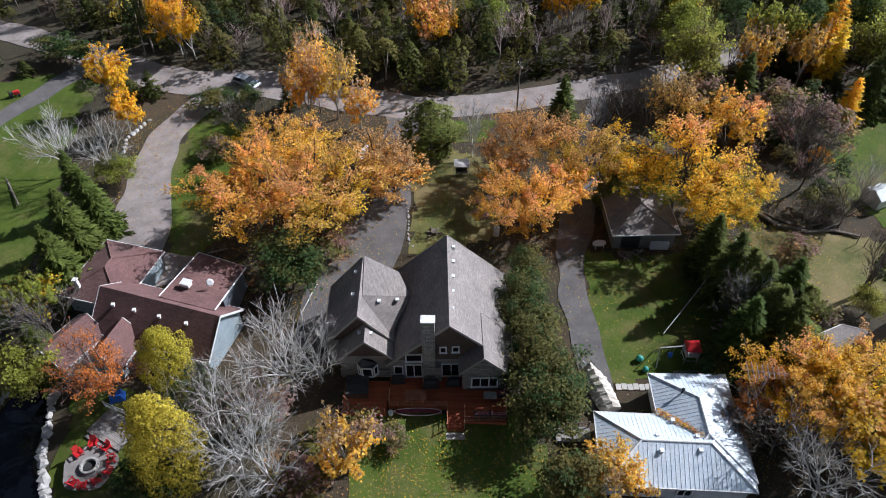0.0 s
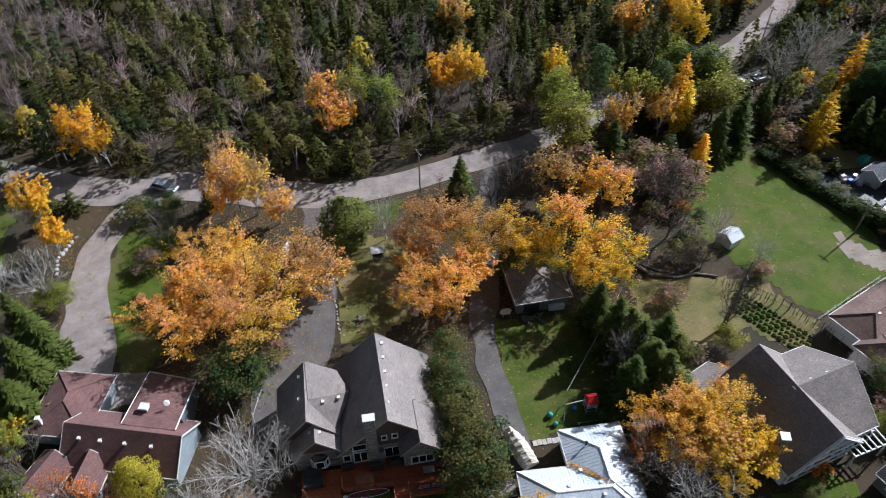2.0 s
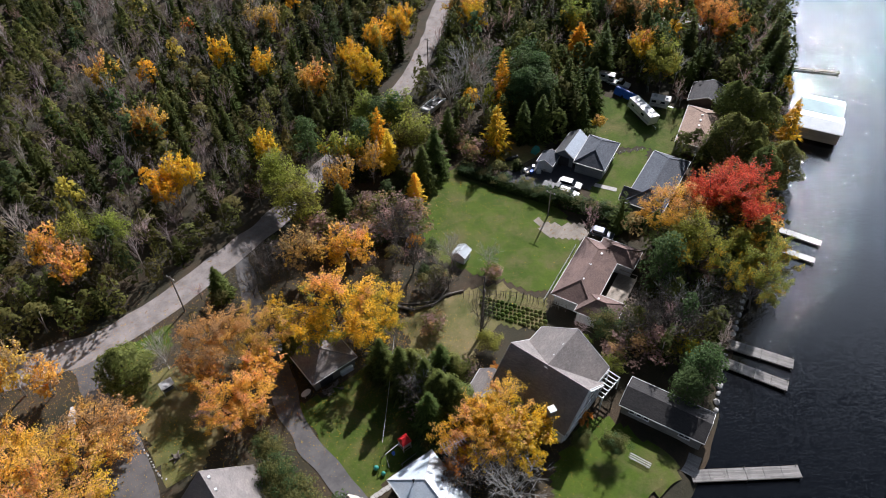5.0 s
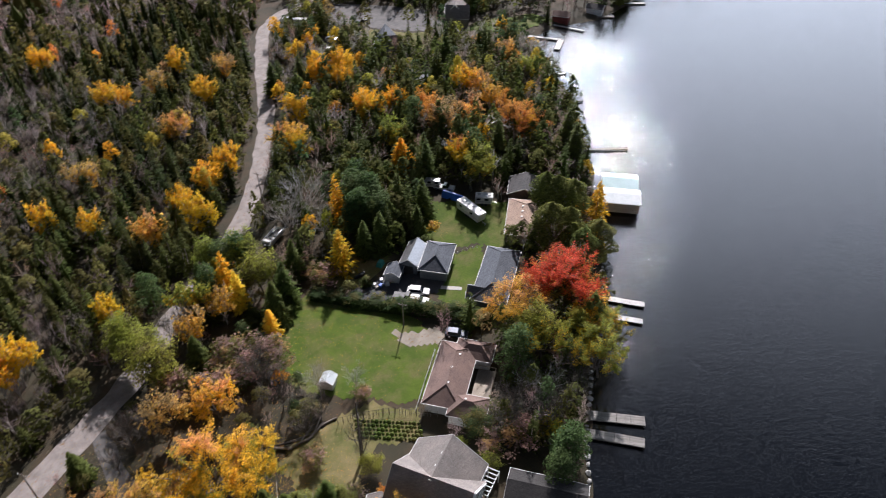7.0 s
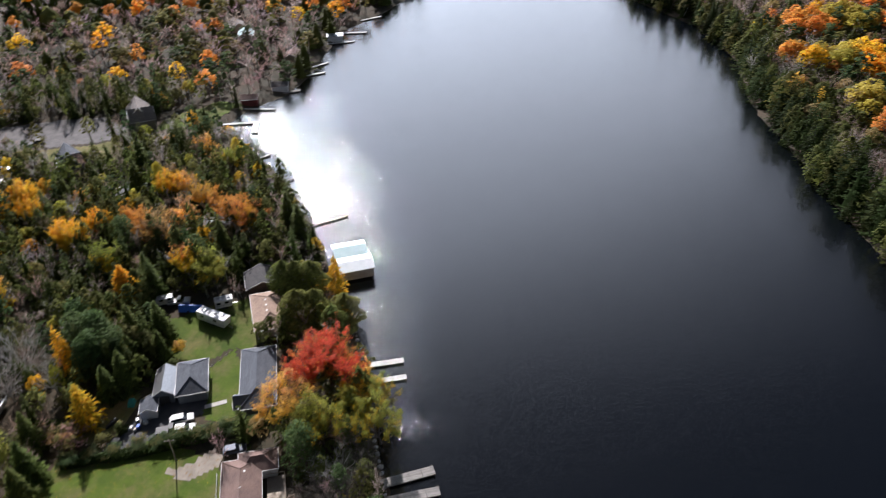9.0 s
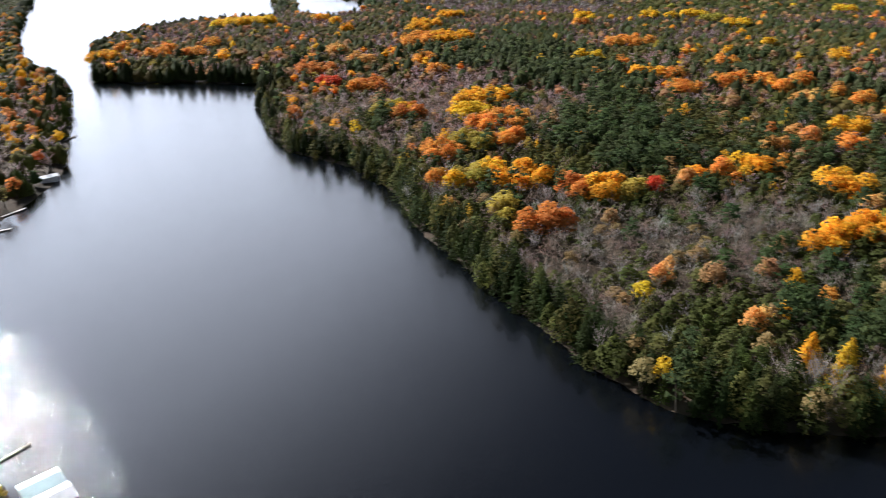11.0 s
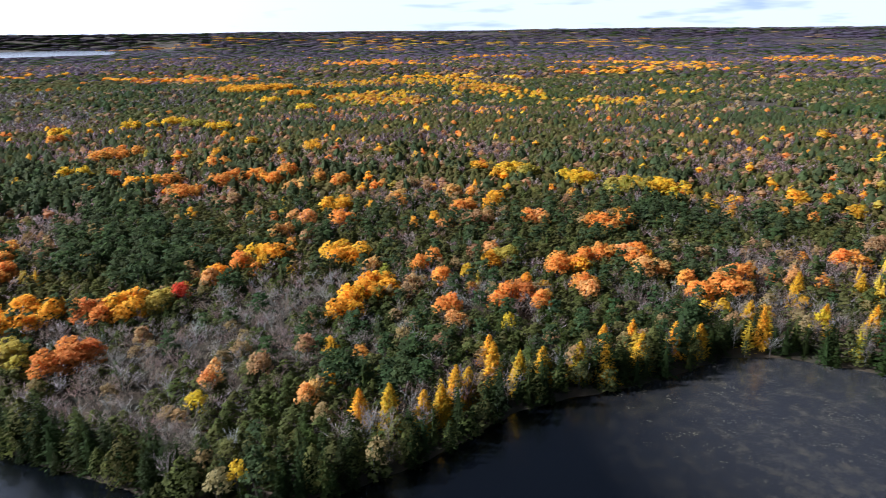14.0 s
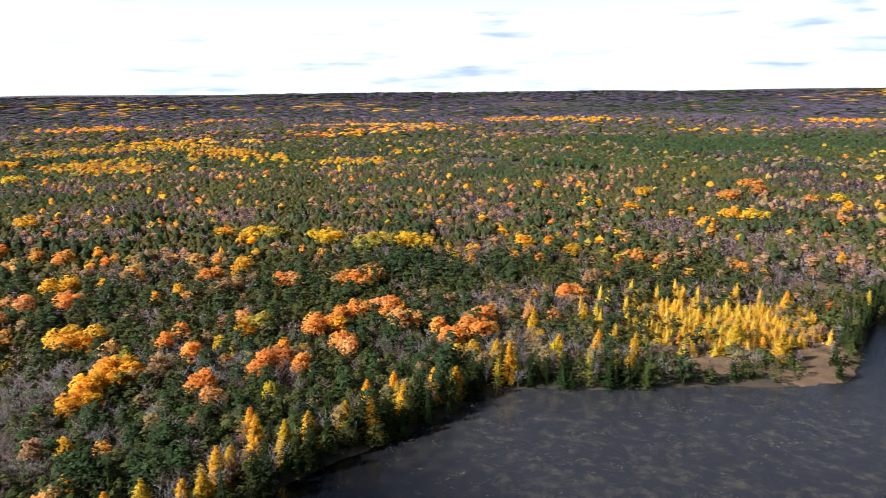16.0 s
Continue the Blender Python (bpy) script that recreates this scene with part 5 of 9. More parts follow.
        if kind == "maple":
            keep = rg.uniform(0, 1, len(tris)) < 0.74
            tris, t = tris[keep], t[keep]
        if kind in ("birch", "maple_pink", "oak", "rusty_oak"):
            keep = rg.uniform(0, 1, len(tris)) < {"oak": 0.75, "rusty_oak": 0.4}.get(kind, 0.55)
            tris, t = tris[keep], t[keep]
        col = tints([T[n] for n in names], share, len(tris), t, rg)
        mat_, bark, bt = M["leaf"], M["pale_bark" if kind in ("birch", "aspen") else "bark"], BARK
    normals = None
    if kind not in ("bare_tree", "pale_tree"):
        slim = kind in ("spruce", "cedar", "tamarack", "larch", "gold_larch")
        tris, normals = rounded(tris, np.array([0, 0, 4.2]), 0.4 if slim else 0.3, 0.25 if slim else 1.0)
    PROTOS[key] = (mesh_of("trunk", wood, np.tile(bt, (len(wood), 1)), bark), mesh_of("crown", tris, col, mat_, normals))
    return PROTOS[key]


LABELS = {
    "maple": "tall maple in full orange and gold leaf", "maple_pink": "half-bare maple with pinkish tan leaves", "yellow_maple": "large maple with yellow and gold leaves",
    "red_maple": "maple with bright scarlet autumn leaves", "birch": "slender birch with thin orange-gold leaves", "aspen": "slim aspen with clear yellow leaves",
    "willow": "feathery yellow-green tree in thin leaf", "larch": "tall feathery tree in yellow-green autumn leaf", "gold_larch": "broad golden larch with feathery needles", "ash": "thin-leaved ash turning from green to yellow", "oak": "oak with dry rust-brown leaves", "rusty_oak": "half-bare oak with withered rust leaves", "green_tree": "broad tree still in dull green leaf", "lime_tree": "tree turning from green to yellow",
    "shrub": "dense low green garden shrub", "brown_shrub": "scrubby bush with brown leaves", "spruce": "dark green spruce tree with drooping boughs", "cedar": "dense olive-green cedar with upswept foliage", "pine": "tall pine with blue-green boughs",
    "tamarack": "slender golden tamarack in autumn needles", "bare_tree": "bare grey tree with fine twigs", "pale_tree": "leafless tree with pale grey bark"}
grove = {}


def tree(kind, x, y, height, radius, variant=None):
    n = grove[kind] = grove.get(kind, -1) + 1
    trunk, crown = proto(kind, n % 3 if variant is None else variant, 2 if radius > 4.3 else 1 if radius > 3.0 else 0)
    name = "shrub" if "shrub" in kind else "tree"
    top = thing(name, x, y, float(land_height(x, y)) - 0.05, (n * 137.5 + x * 7) % 360, LABELS[kind], name)
    base_r = 2.2 if kind in ("spruce", "cedar", "pine", "tamarack") else 3.6
    radius *= 1.15 if "maple" in kind else 1.0
    top.scale = (radius / base_r, radius / base_r, height / 10)
    for nm, me in (("trunk", trunk), ("crown", crown)):
        o = new(nm, me)
        o.parent = top
    return top


# ---- woods: joined stands ----
def blob(rg, rad, zs, sides, jit, top):
    """A closed, dented shell of rings: the dense heart of a crown."""
    ring = []
    for k, (z, r) in enumerate(zs):
        a = np.arange(sides) * 2 * math.pi / sides + k * 0.5
        ring.append(np.stack([np.cos(a) * r * rad, np.sin(a) * r * rad, 0 * a + z], 1) * (1 + rg.normal(0, 1, (sides, 1)) * (jit, jit, jit * 0.3)))
    tri = []
    for lo, hi in zip(ring, ring[1:]):
        for k in range(sides):
            j = (k + 1) % sides
            tri += [(lo[k], lo[j], hi[j]), (lo[k], hi[j], hi[k])]
    apex = np.array([rg.normal(0, 0.1), rg.normal(0, 0.1), top])
    tri += [(ring[-1][k], ring[-1][(k + 1) % sides], apex) for k in range(sides)]
    return np.array(tri)


def haze(rg, height, radius, limbs, twigs, width):
    """A leafless crown: flat limbs and thin twigs, one triangle each."""
    a = np.stack([rg.normal(0, 0.1, limbs), rg.normal(0, 0.1, limbs), rg.uniform(0.2, 0.6, limbs) * height], 1)
    az = rg.uniform(0, 2 * math.pi, limbs)
    out = rg.uniform(0.25, 0.85, limbs) * radius
    b = np.stack([np.cos(az) * out, np.sin(az) * out, a[:, 2] + height * rg.uniform(0.2, 0.42, limbs)], 1)
    w = unit(np.cross(b - a, rg.normal(0, 1, a.shape))) * width * 1.4
    lim = np.stack([a - w, a + w, b], 1)
    k = rg.integers(0, limbs, twigs)
    s = a[k] + (b - a)[k] * rg.uniform(0.3, 1.0, (twigs, 1))
    e = s + unit((b - a)[k] / height * 2 + rg.normal(0, 0.55, (twigs, 3)) + (0, 0, 0.45)) * rg.uniform(0.09, 0.2, (twigs, 1)) * height
    w = unit(np.cross(e - s, rg.normal(0, 1, s.shape))) * width
    trunk = strut_tris(np.zeros((1, 3)), np.array([[0, 0, height * 0.6]]), height * 0.013, height * 0.006, 3)
    return np.concatenate([trunk, lim]), np.stack([s - w, s + w, e], 1)


def puffs(rg, centres, rad, each, size, flat=1.0, spread=0.28):
    """Leaf clumps on the upper side of rounded tufts."""
    c = np.repeat(np.asarray(centres, float), each, 0)
    d = unit(rg.normal(0, 1, c.shape) + (0, 0, 0.35))
    return leaf_tris(c + d * np.array([1, 1, flat]) * rad * rg.uniform(0.75, 1.1, (len(c), 1)), size, d, rg, spread)


def column(rg, n, radius, size):
    """A dense flame-shaped crown of upswept sprays."""
    h = rg.uniform(0.03, 1.0, n) ** 0.9
    az = rg.uniform(0, 2 * math.pi, n)
    r = radius * np.sin(np.clip(h * 0.9 + 0.12, 0, 1) * math.pi) ** 0.7 * rg.uniform(0.75, 1.1, n) * (1 + 0.2 * np.sin(3 * az + 14 * h))
    d = np.stack([np.cos(az), np.sin(az), 0.25 + 0 * az], 1)
    return leaf_tris(np.stack([np.cos(az) * r, np.sin(az) * r, h * 9.7], 1), size, d, rg, 0.4)


def crown_spots(rg, n, r=2.5, lo=4.6, hi=8.9):
    """Middles of the leaf tufts of a round-topped crown."""
    a, q = np.arange(n) * 2.4 + rg.uniform(0, 6), np.sqrt((np.arange(n) + 0.5) / n)
    return np.stack([np.cos(a) * q * r, np.sin(a) * q * r, lo + (hi - lo) * (1 - q**2.2) * rg.uniform(0.8, 1.05, n) + rg.normal(0, 0.35, n)], 1)


def tier_spots(rg, n, wide):
    """Middles of the tufts of a tiered pine."""
    z, a = np.linspace(2.4, 9.2, n), np.arange(n) * 2.4 + rg.uniform(0, 6)
    r = (1.0 - z / 11.0) * wide
    return np.stack([np.cos(a) * r, np.sin(a) * r, z], 1)


def stems(rg, n, top=7.0):
    """A few slim trunks from one root."""
    b = np.concatenate([rg.normal(0, 0.9, (n, 2)), rg.uniform(0.8, 1.0, (n, 1)) * top], 1)
    return strut_tris(rg.normal(0, 0.25, (n, 3)) * (1, 1, 0), b, 0.15, 0.07, 3)


def lod_protos(level):
    """Small sets of triangle trees for the woods, coarser with distance. Each: triangles, and whether they are wood."""
    rg = np.random.default_rng(100 + level)
    out = {}
    none = np.zeros((0, 3, 3))
    for v in range(6):
        if level == 3:
            sets = {"broad": (stems(rg, 2), puffs(rg, crown_spots(rg, 14), 0.95, 26, 0.46, 1.0, 0.5)), "spire": (stems(rg, 1), boughs(rg, 10, 2.2, 20, 7, 4, 0.35, 0.35, 0.03, 0.85, 0.3)[1]),
                    "fine": (none, boughs(rg, 10, 2.1, 20, 7, 4, 0.4, 0.3, 0.02, 0.85, 0.3)[1]), "bare": haze(rg, 10, 3.0, 20, 200, 0.026),
                    "pine": (stems(rg, 1), puffs(rg, tier_spots(rg, 15, 2.4), 0.95, 26, 0.44, 0.5, 0.6)), "column": (none, column(rg, 340, 1.9, 0.42))}
        elif level == 4:
            sets = {"broad": (stems(rg, 3), puffs(rg, crown_spots(rg, 12), 0.95, 17, 0.64, 1.0, 0.5)), "spire": (none, np.concatenate([boughs(rg, 10, 2.3, 16, 7, 2, 0.35, 0.3, 0.03, 0.7, 0.36)[1], blob(rg, 0.9, [(0.5, 1.0)], 4, 0.1, 8.5)])),
                    "fine": (none, np.concatenate([boughs(rg, 10, 2.3, 16, 7, 2, 0.4, 0.25, 0.02, 0.75, 0.34)[1], blob(rg, 0.9, [(0.3, 1.0)], 4, 0.1, 8.5)])), "bare": haze(rg, 10, 3.3, 14, 130, 0.042),
                    "pine": (stems(rg, 1), puffs(rg, tier_spots(rg, 12, 2.4), 0.95, 14, 0.64, 0.5, 0.6)), "column": (none, column(rg, 150, 1.9, 0.62))}
        elif level == 0:
            sets = {"broad": (stems(rg, 2), puffs(rg, crown_spots(rg, 10), 1.0, 9, 0.95, 1.0, 0.45)), "spire": (none, np.concatenate([boughs(rg, 10, 2.3, 12, 6, 1, 0.35, 0.3, 0.05, 0.7, 0.55)[1], blob(rg, 1.2, [(0.5, 1.0), (4.5, 0.6)], 4, 0.12, 9.6)])),
                    "fine": (none, np.concatenate([boughs(rg, 10, 2.1, 12, 5, 1, 0.4, 0.25, 0.03, 0.9, 0.5)[1], blob(rg, 1.1, [(0.3, 1.0), (4.5, 0.6)], 4, 0.12, 9.6)])), "bare": haze(rg, 10, 3.3, 9, 70, 0.07),
                    "pine": (stems(rg, 1), puffs(rg, tier_spots(rg, 9, 2.3), 1.05, 9, 0.9, 0.5, 0.5)), "column": (none, column(rg, 70, 1.9, 0.92))}
        elif level == 1:
            sets = {"broad": (none, np.concatenate([blob(rg, 2.3, [(4.6, 0.6), (6.8, 0.95)], 5, 0.16, 8.8), puffs(rg, crown_spots(rg, 7), 0.9, 3, 1.3)])), "spire": (none, np.concatenate([blob(rg, 1.8, [(0.6, 1.0), (5.0, 0.72)], 5, 0.15, 10), boughs(rg, 10, 2.1, 5, 4, 1, 0.4, 0.3, 0.1, 0.8, 0.5)[1]])),
                    "bare": haze(rg, 10, 3.1, 7, 34, 0.14), "pine": (none, np.concatenate([blob(rg, 1.7, [(2.4, 1.0), (6.0, 0.8)], 5, 0.2, 9.4), puffs(rg, tier_spots(rg, 6, 2.0), 1.0, 3, 1.25, 0.6)])),
                    "column": (none, np.concatenate([blob(rg, 1.9, [(0.8, 0.8), (4.0, 1.0), (7.2, 0.8)], 5, 0.18, 9.6), column(rg, 9, 1.9, 1.2)]))}
            sets["fine"] = sets["spire"]
        else:
            sets = {"broad": (none, blob(rg, 3.2, [(2.0, 0.85), (6.0, 0.95), (8.4, 0.6)], 5, 0.2, 9.8)), "spire": (none, blob(rg, 2.4, [(0.2, 1.0), (5.5, 0.8)], 5, 0.2, 10)), "bare": haze(rg, 10, 3.0, 4, 14, 0.3),
                    "pine": (none, blob(rg, 2.6, [(0.5, 1.0), (6.0, 0.85)], 4, 0.25, 9.8)), "column": (none, blob(rg, 2.3, [(0.5, 1.0), (6.5, 0.95)], 5, 0.22, 9.6)), "mound": (none, blob(rg, 2.6, [(0.0, 1.1), (5.0, 0.85)], 5, 0.15, 8.5))}
            sets["fine"] = sets["spire"]
        for key, (a, b) in sets.items():
            out.setdefault(key, []).append((np.concatenate([a, b]), np.r_[np.ones(len(a), bool), np.zeros(len(b), bool)]))
    return out


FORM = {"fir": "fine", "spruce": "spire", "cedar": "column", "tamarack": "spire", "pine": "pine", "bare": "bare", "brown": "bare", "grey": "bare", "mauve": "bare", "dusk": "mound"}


def stand(name, kinds, x, y, height, radius, level, label, pale=0.25, up=0.3, shape=""):
    """One joined stand of trees, kind by kind."""
    rg = np.random.default_rng(len(x) + level)
    protos = lod_protos(level)
    tris, cols, norms = [], [], []
    z = land_height(x, y)
    for kind in sorted(set(kinds)):
        who = np.nonzero(kinds == kind)[0]
        form = shape or FORM.get(kind, "broad")
        base_r = {"mound": 2.8, "fine": 2.0, "spire": 2.0, "column": 2.0, "pine": 2.7, "bare": 3.0, "broad": 3.4}[form]
        for v, (tri, wood) in enumerate(protos[form]):
            me = who[v::6]
            if not len(me):
                continue
            tri, nrm = rounded(tri, np.array([0, 0, 5.0]), 0.75 if level == 2 else {"bare": 0.45, "fine": 0.5, "spire": 0.5}.get(form, 0.6), 0.25 if form in ("spire", "column", "fine") else 1.0, up)
            a = rg.uniform(0, 2 * math.pi, len(me))
            c, s = np.cos(a)[:, None, None], np.sin(a)[:, None, None]
            sx, sz = (radius[me] / base_r)[:, None, None], (height[me] / 10)[:, None, None]
            X = (tri[None, :, :, 0] * c - tri[None, :, :, 1] * s) * sx + x[me][:, None, None]
            Y = (tri[None, :, :, 0] * s + tri[None, :, :, 1] * c) * sx + y[me][:, None, None]
            Z = tri[None, :, :, 2] * sz + z[me][:, None, None] - 0.1
            tris.append(np.stack([X, Y, Z], -1).reshape(-1, 3, 3))
            norms.append(np.stack([nrm[None, :, :, 0] * c - nrm[None, :, :, 1] * s, nrm[None, :, :, 0] * s + nrm[None, :, :, 1] * c, nrm[None, :, :, 2] + 0 * c], -1).reshape(-1, 3, 3))
            vary = (0.12, 0.1, 0.1, 0.24, 0.14)[level]
            own = np.array(TINTS[kind]) * rg.uniform(1 - vary, 1 + vary, (len(me), 1)) * (1 + rg.normal(0, 0.05, (len(me), 3)))
            bark = np.where(rg.uniform(0, 1, (len(me), 1)) < pale, np.array(PALE) * 0.8, np.array(BARK))
            tc = np.where(wood[None, :, None], bark[:, None], own[:, None] * rg.uniform(0.92, 1.08, (len(me), len(tri), 1)))
            cols.append(tc.reshape(-1, 3))
    me = mesh_of(name, np.concatenate(tris), np.concatenate(cols), M["wood_leaf"], np.concatenate(norms))
    return tagged(new(name, me), label, "woods", kind="stuff")


def scatter(x0, x1, y0, y1, step, rg):
    X, Y = np.meshgrid(np.arange(x0, x1, step), np.arange(y0, y1, step))
    X, Y = X.ravel(), Y.ravel()
    return X + rg.uniform(-0.48, 0.48, len(X)) * step, Y + rg.uniform(-0.48, 0.48, len(X)) * step


def chosen(x, y, rg, weights, pure=1.0):
    """A kind for each tree: weights maps kinds to fields of weight."""
    names = list(weights)
    w = np.stack([np.broadcast_to(weights[k], x.shape) for k in names], 1).clip(0) ** pure
    c = np.cumsum(w, 1) / w.sum(1, keepdims=True)
    return np.array(names, dtype=object)[(rg.uniform(0, 1, (len(x), 1)) > c).sum(1).clip(0, len(names) - 1)]


def near_line(x, y, line):
    p = np.array(line, float)
    best = np.full(x.shape, 1e9)
    for (ax, ay), (bx, by) in zip(p, p[1:]):
        dx, dy = bx - ax, by - ay
        s = np.clip(((x - ax) * dx + (y - ay) * dy) / (dx * dx + dy * dy), 0, 1)
        best = np.minimum(best, np.hypot(x - ax - s * dx, y - ay - s * dy))
    return best


ROAD = [(-140, 128), (-62, 106), (-45, 97.5), (-33, 98), (-4, 90.6), (22, 97.5), (47, 108), (74, 120.5), (105.5, 147), (138, 185.5), (158, 208), (174, 216), (208, 218.5), (240, 250), (270, 300)]


def within(x, y, cx, cy, r):
    return np.exp(-((x - cx) ** 2 + (y - cy) ** 2) / (r * r))


def chance(ix, iy, seed):
    v = np.sin(ix * 127.1 + iy * 311.7 + seed) * 43758.5453
    return v - np.floor(v)


def patches(x, y, step, seeds):
    """Irregular cells about step metres wide: random numbers shared by all the trees of a cell."""
    gx, gy = np.floor(x / step), np.floor(y / step)
    best = np.full(x.shape, 1e9)
    bx, by = gx.copy(), gy.copy()
    for i in (-1, 0, 1):
        for j in (-1, 0, 1):
            cx, cy = gx + i, gy + j
            d = np.hypot(x / step - cx - chance(cx, cy, 1.0), y / step - cy - chance(cx, cy, 2.0))
            hit = d < best
            best = np.where(hit, d, best)
            bx, by = np.where(hit, cx, bx), np.where(hit, cy, by)
    return [chance(bx, by, s) for s in seeds]


# woods north of the road
rg = np.random.default_rng(11)
x, y = scatter(-170, 250, 92, 330, 3.7, rg)
north = np.interp(x, [p[0] for p in ROAD[:12]], [p[1] for p in ROAD[:12]])
ok = (y > north + 3.5) & (near_line(x, y, ROAD) > 3.9) & (x > -0.85 * y - 10) & (x < 250) & (y < 215 + 0.6 * x) & ((x < 150) | (y > x + 55))
x, y = x[ok], y[ok]
edge = near_line(x, y, ROAD)
f1, f2, f3 = wobble(x, y, 21, 1.0), wobble(x, y, 13, 4.0), wobble(x, y, 9, 2.0)
u, v = patches(x + rg.normal(0, 3, len(x)), y + rg.normal(0, 3, len(x)), 26.0, (3.0, 5.0))
open_ = np.maximum((u < 0.24) * 1.0, np.maximum(within(x, y, 18, 116, 13), within(x, y, 58, 184, 18)))
kinds = chosen(x, y, rg, {
    "bare": 1.3 * smooth(15, -25, x), "spruce": (1.6 + 1.2 * f1) * (1 - 0.75 * open_), "fir": (0.25 + 1.6 * smooth(25, 80, x) - 0.8 * (edge < 26)).clip(0.1) * (1 - 0.7 * open_), "cedar": (1.0 + 0.6 * f2 + 0.5 * (edge < 16) + 1.6 * smooth(15, -25, x)) * (1 - 0.7 * open_), "pine": 0.15 + 0.15 * f3, "grey": 0.6 - 0.4 * f1 + 2.8 * open_ + 0.6 * (edge < 26) * (x < 50), "brown": 0.15 - 0.1 * f1 + 0.8 * open_ * (v > 0.4), "olive": 0.25 + 0.3 * (edge < 14) + 0.6 * smooth(15, -25, x),
    "gold": 0.012, "tan": 0.03, "lime": 0.04, "rust": 0.015 * (x > 20)})
h = rg.uniform(5.5, 12.5, len(x)) * np.where(np.isin(kinds, ["brown", "olive"]), 0.65, 1.0)
r = rg.uniform(1.6, 2.7, len(x)) * np.where(np.isin(kinds, ["spruce", "cedar", "fir"]), 0.95, 1.15)
front = (edge < 24) & (x > -75) & (x < 80)
back = np.hypot(x, y) > 235
for flag, lv in ((front, 3), (~front & ~back, 4), (~front & back, 0)):
    stand("woods", kinds[flag], x[flag], y[flag], h[flag], r[flag], lv, "mixed woods of dark spruce and bare grey birch", 0.6)

x, y = scatter(-330, 330, 150, 560, 6.0, rg)
ok = (near_line(x, y, ROAD) > 6.0) & (x > -0.85 * y - 10) & ((y > 214 + 0.6 * x) | (x >= 250)) & (y > x + 55) & (y < 300 + 0.75 * x)
x, y = x[ok], y[ok]
f1 = wobble(x, y, 27, 1.0)
kinds = chosen(x, y, rg, {"spruce": 1.6 + f1, "cedar": 0.8 + 0 * x, "bare": 1.6 - f1, "brown": 1.0 - 0.4 * f1, "gold": 0.1 + 0 * x, "orange": 0.06 + 0 * x, "tan": 0.15 + 0 * x})
stand("woods", kinds, x, y, rg.uniform(7, 12, len(x)), rg.uniform(2.6, 3.8, len(x)), 1, "mixed spruce and bare woods stretching away from the road")

HEDGE = [(69.3, 90), (73, 81), (77, 73), (82, 64), (86.8, 55.3)]

# scrub and trees between the cottages, clear of lawns, drives and houses
x, y = scatter(-100, 235, 24, 215, 3.3, rg)
north = np.interp(x, [p[0] for p in ROAD[:12]], [p[1] for p in ROAD[:12]])
d = shore_distance(x, y)
ok = (y < north - 4) & (d > 1.0) & (near_line(x, y, ROAD) > 4.6)
for poly in YARDS:
    ok &= ~inside(np.array(poly, float), x, y)
for line in LANES:
    ok &= near_line(x, y, [q[:2] for q in line]) > 3.6
for cx, cy, r in HOMES + [(180, 166, 6), (198, 147, 6), (220, 140, 13), (77.4, 111.2, 6), (74.5, 106.5, 6.5), (169, 203, 7), (167.5, 181.5, 4), (160.5, 176, 4), (205, 162, 9), (83.5, 70.5, 5), (104.9, 69.9, 4), (110, 80, 12), (88, 91, 5), (117, 92, 5)]:
    ok &= np.hypot(x - cx, y - cy) > r
clear = (x > -60) & (x < 36) & (y < 88) | (x > 36) & (x < 62) & (y > 15) & (y < 66)
ok &= near_line(x, y, HEDGE) > 3.0
ok &= ~clear | (rg.uniform(0, 1, len(x)) < 0.06)
ok &= (x > 60) | (rg.uniform(0, 1, len(x)) < 0.7)
x, y, d = x[ok], y[ok], d[ok]
f1, f2 = wobble(x, y, 17, 1.0), wobble(x, y, 11, 4.0)
kinds = chosen(x, y, rg, {"spruce": 0.6 + 0.5 * f1 + 0.9 * (x > 75), "cedar": 0.7 + 0.4 * f2 + 0.8 * (x > 90), "pine": 0.2 - 0.1 * f1, "bare": 0.9 - 0.5 * f1, "brown": 1.0 - 0.3 * f2, "olive": 0.6 + 0 * x, "tan": 0.05 + 0 * x, "gold": 0.05 + 0.14 * (x > 100), "orange": 0.08 * (x > 100), "lime": 0.06 + 0.15 * (x > 90), "rust": 0.05 * (x > 100)})
low = (x < 62) | (rg.uniform(0, 1, len(x)) < 0.3)
h, r, front = np.where(low, rg.uniform(2.5, 5, len(x)), rg.uniform(6, 11.5, len(x)) * np.where((x > 92) & np.isin(kinds, ["spruce", "cedar", "pine"]), 1.2, 1.0)), rg.uniform(1.5, 2.5, len(x)) * np.where(x > 90, 1.25, 1.0), x < 75
for flag, lv in ((front, 3), (~front, 4)):
    stand("woods", kinds[flag], x[flag], y[flag], h[flag], r[flag], lv, "spruce, bare birch and brown scrub between the cottages", 0.35)

# woods beyond, along the lake's near side
x, y = scatter(150, 1300, 100, 900, 7.5, rg)
d = shore_distance(x, y)
ok = (d > 1.5) & (near_line(x, y, ROAD) > 6) & (y < 140 + 0.75 * x) & ~((x < 236) & (y < 216)) & (x > 120) & (np.hypot(x, y) < 1150)
x, y, d = x[ok], y[ok], d[ok]
f1, f2 = wobble(x, y, 40, 1.0), wobble(x, y, 24, 4.0)
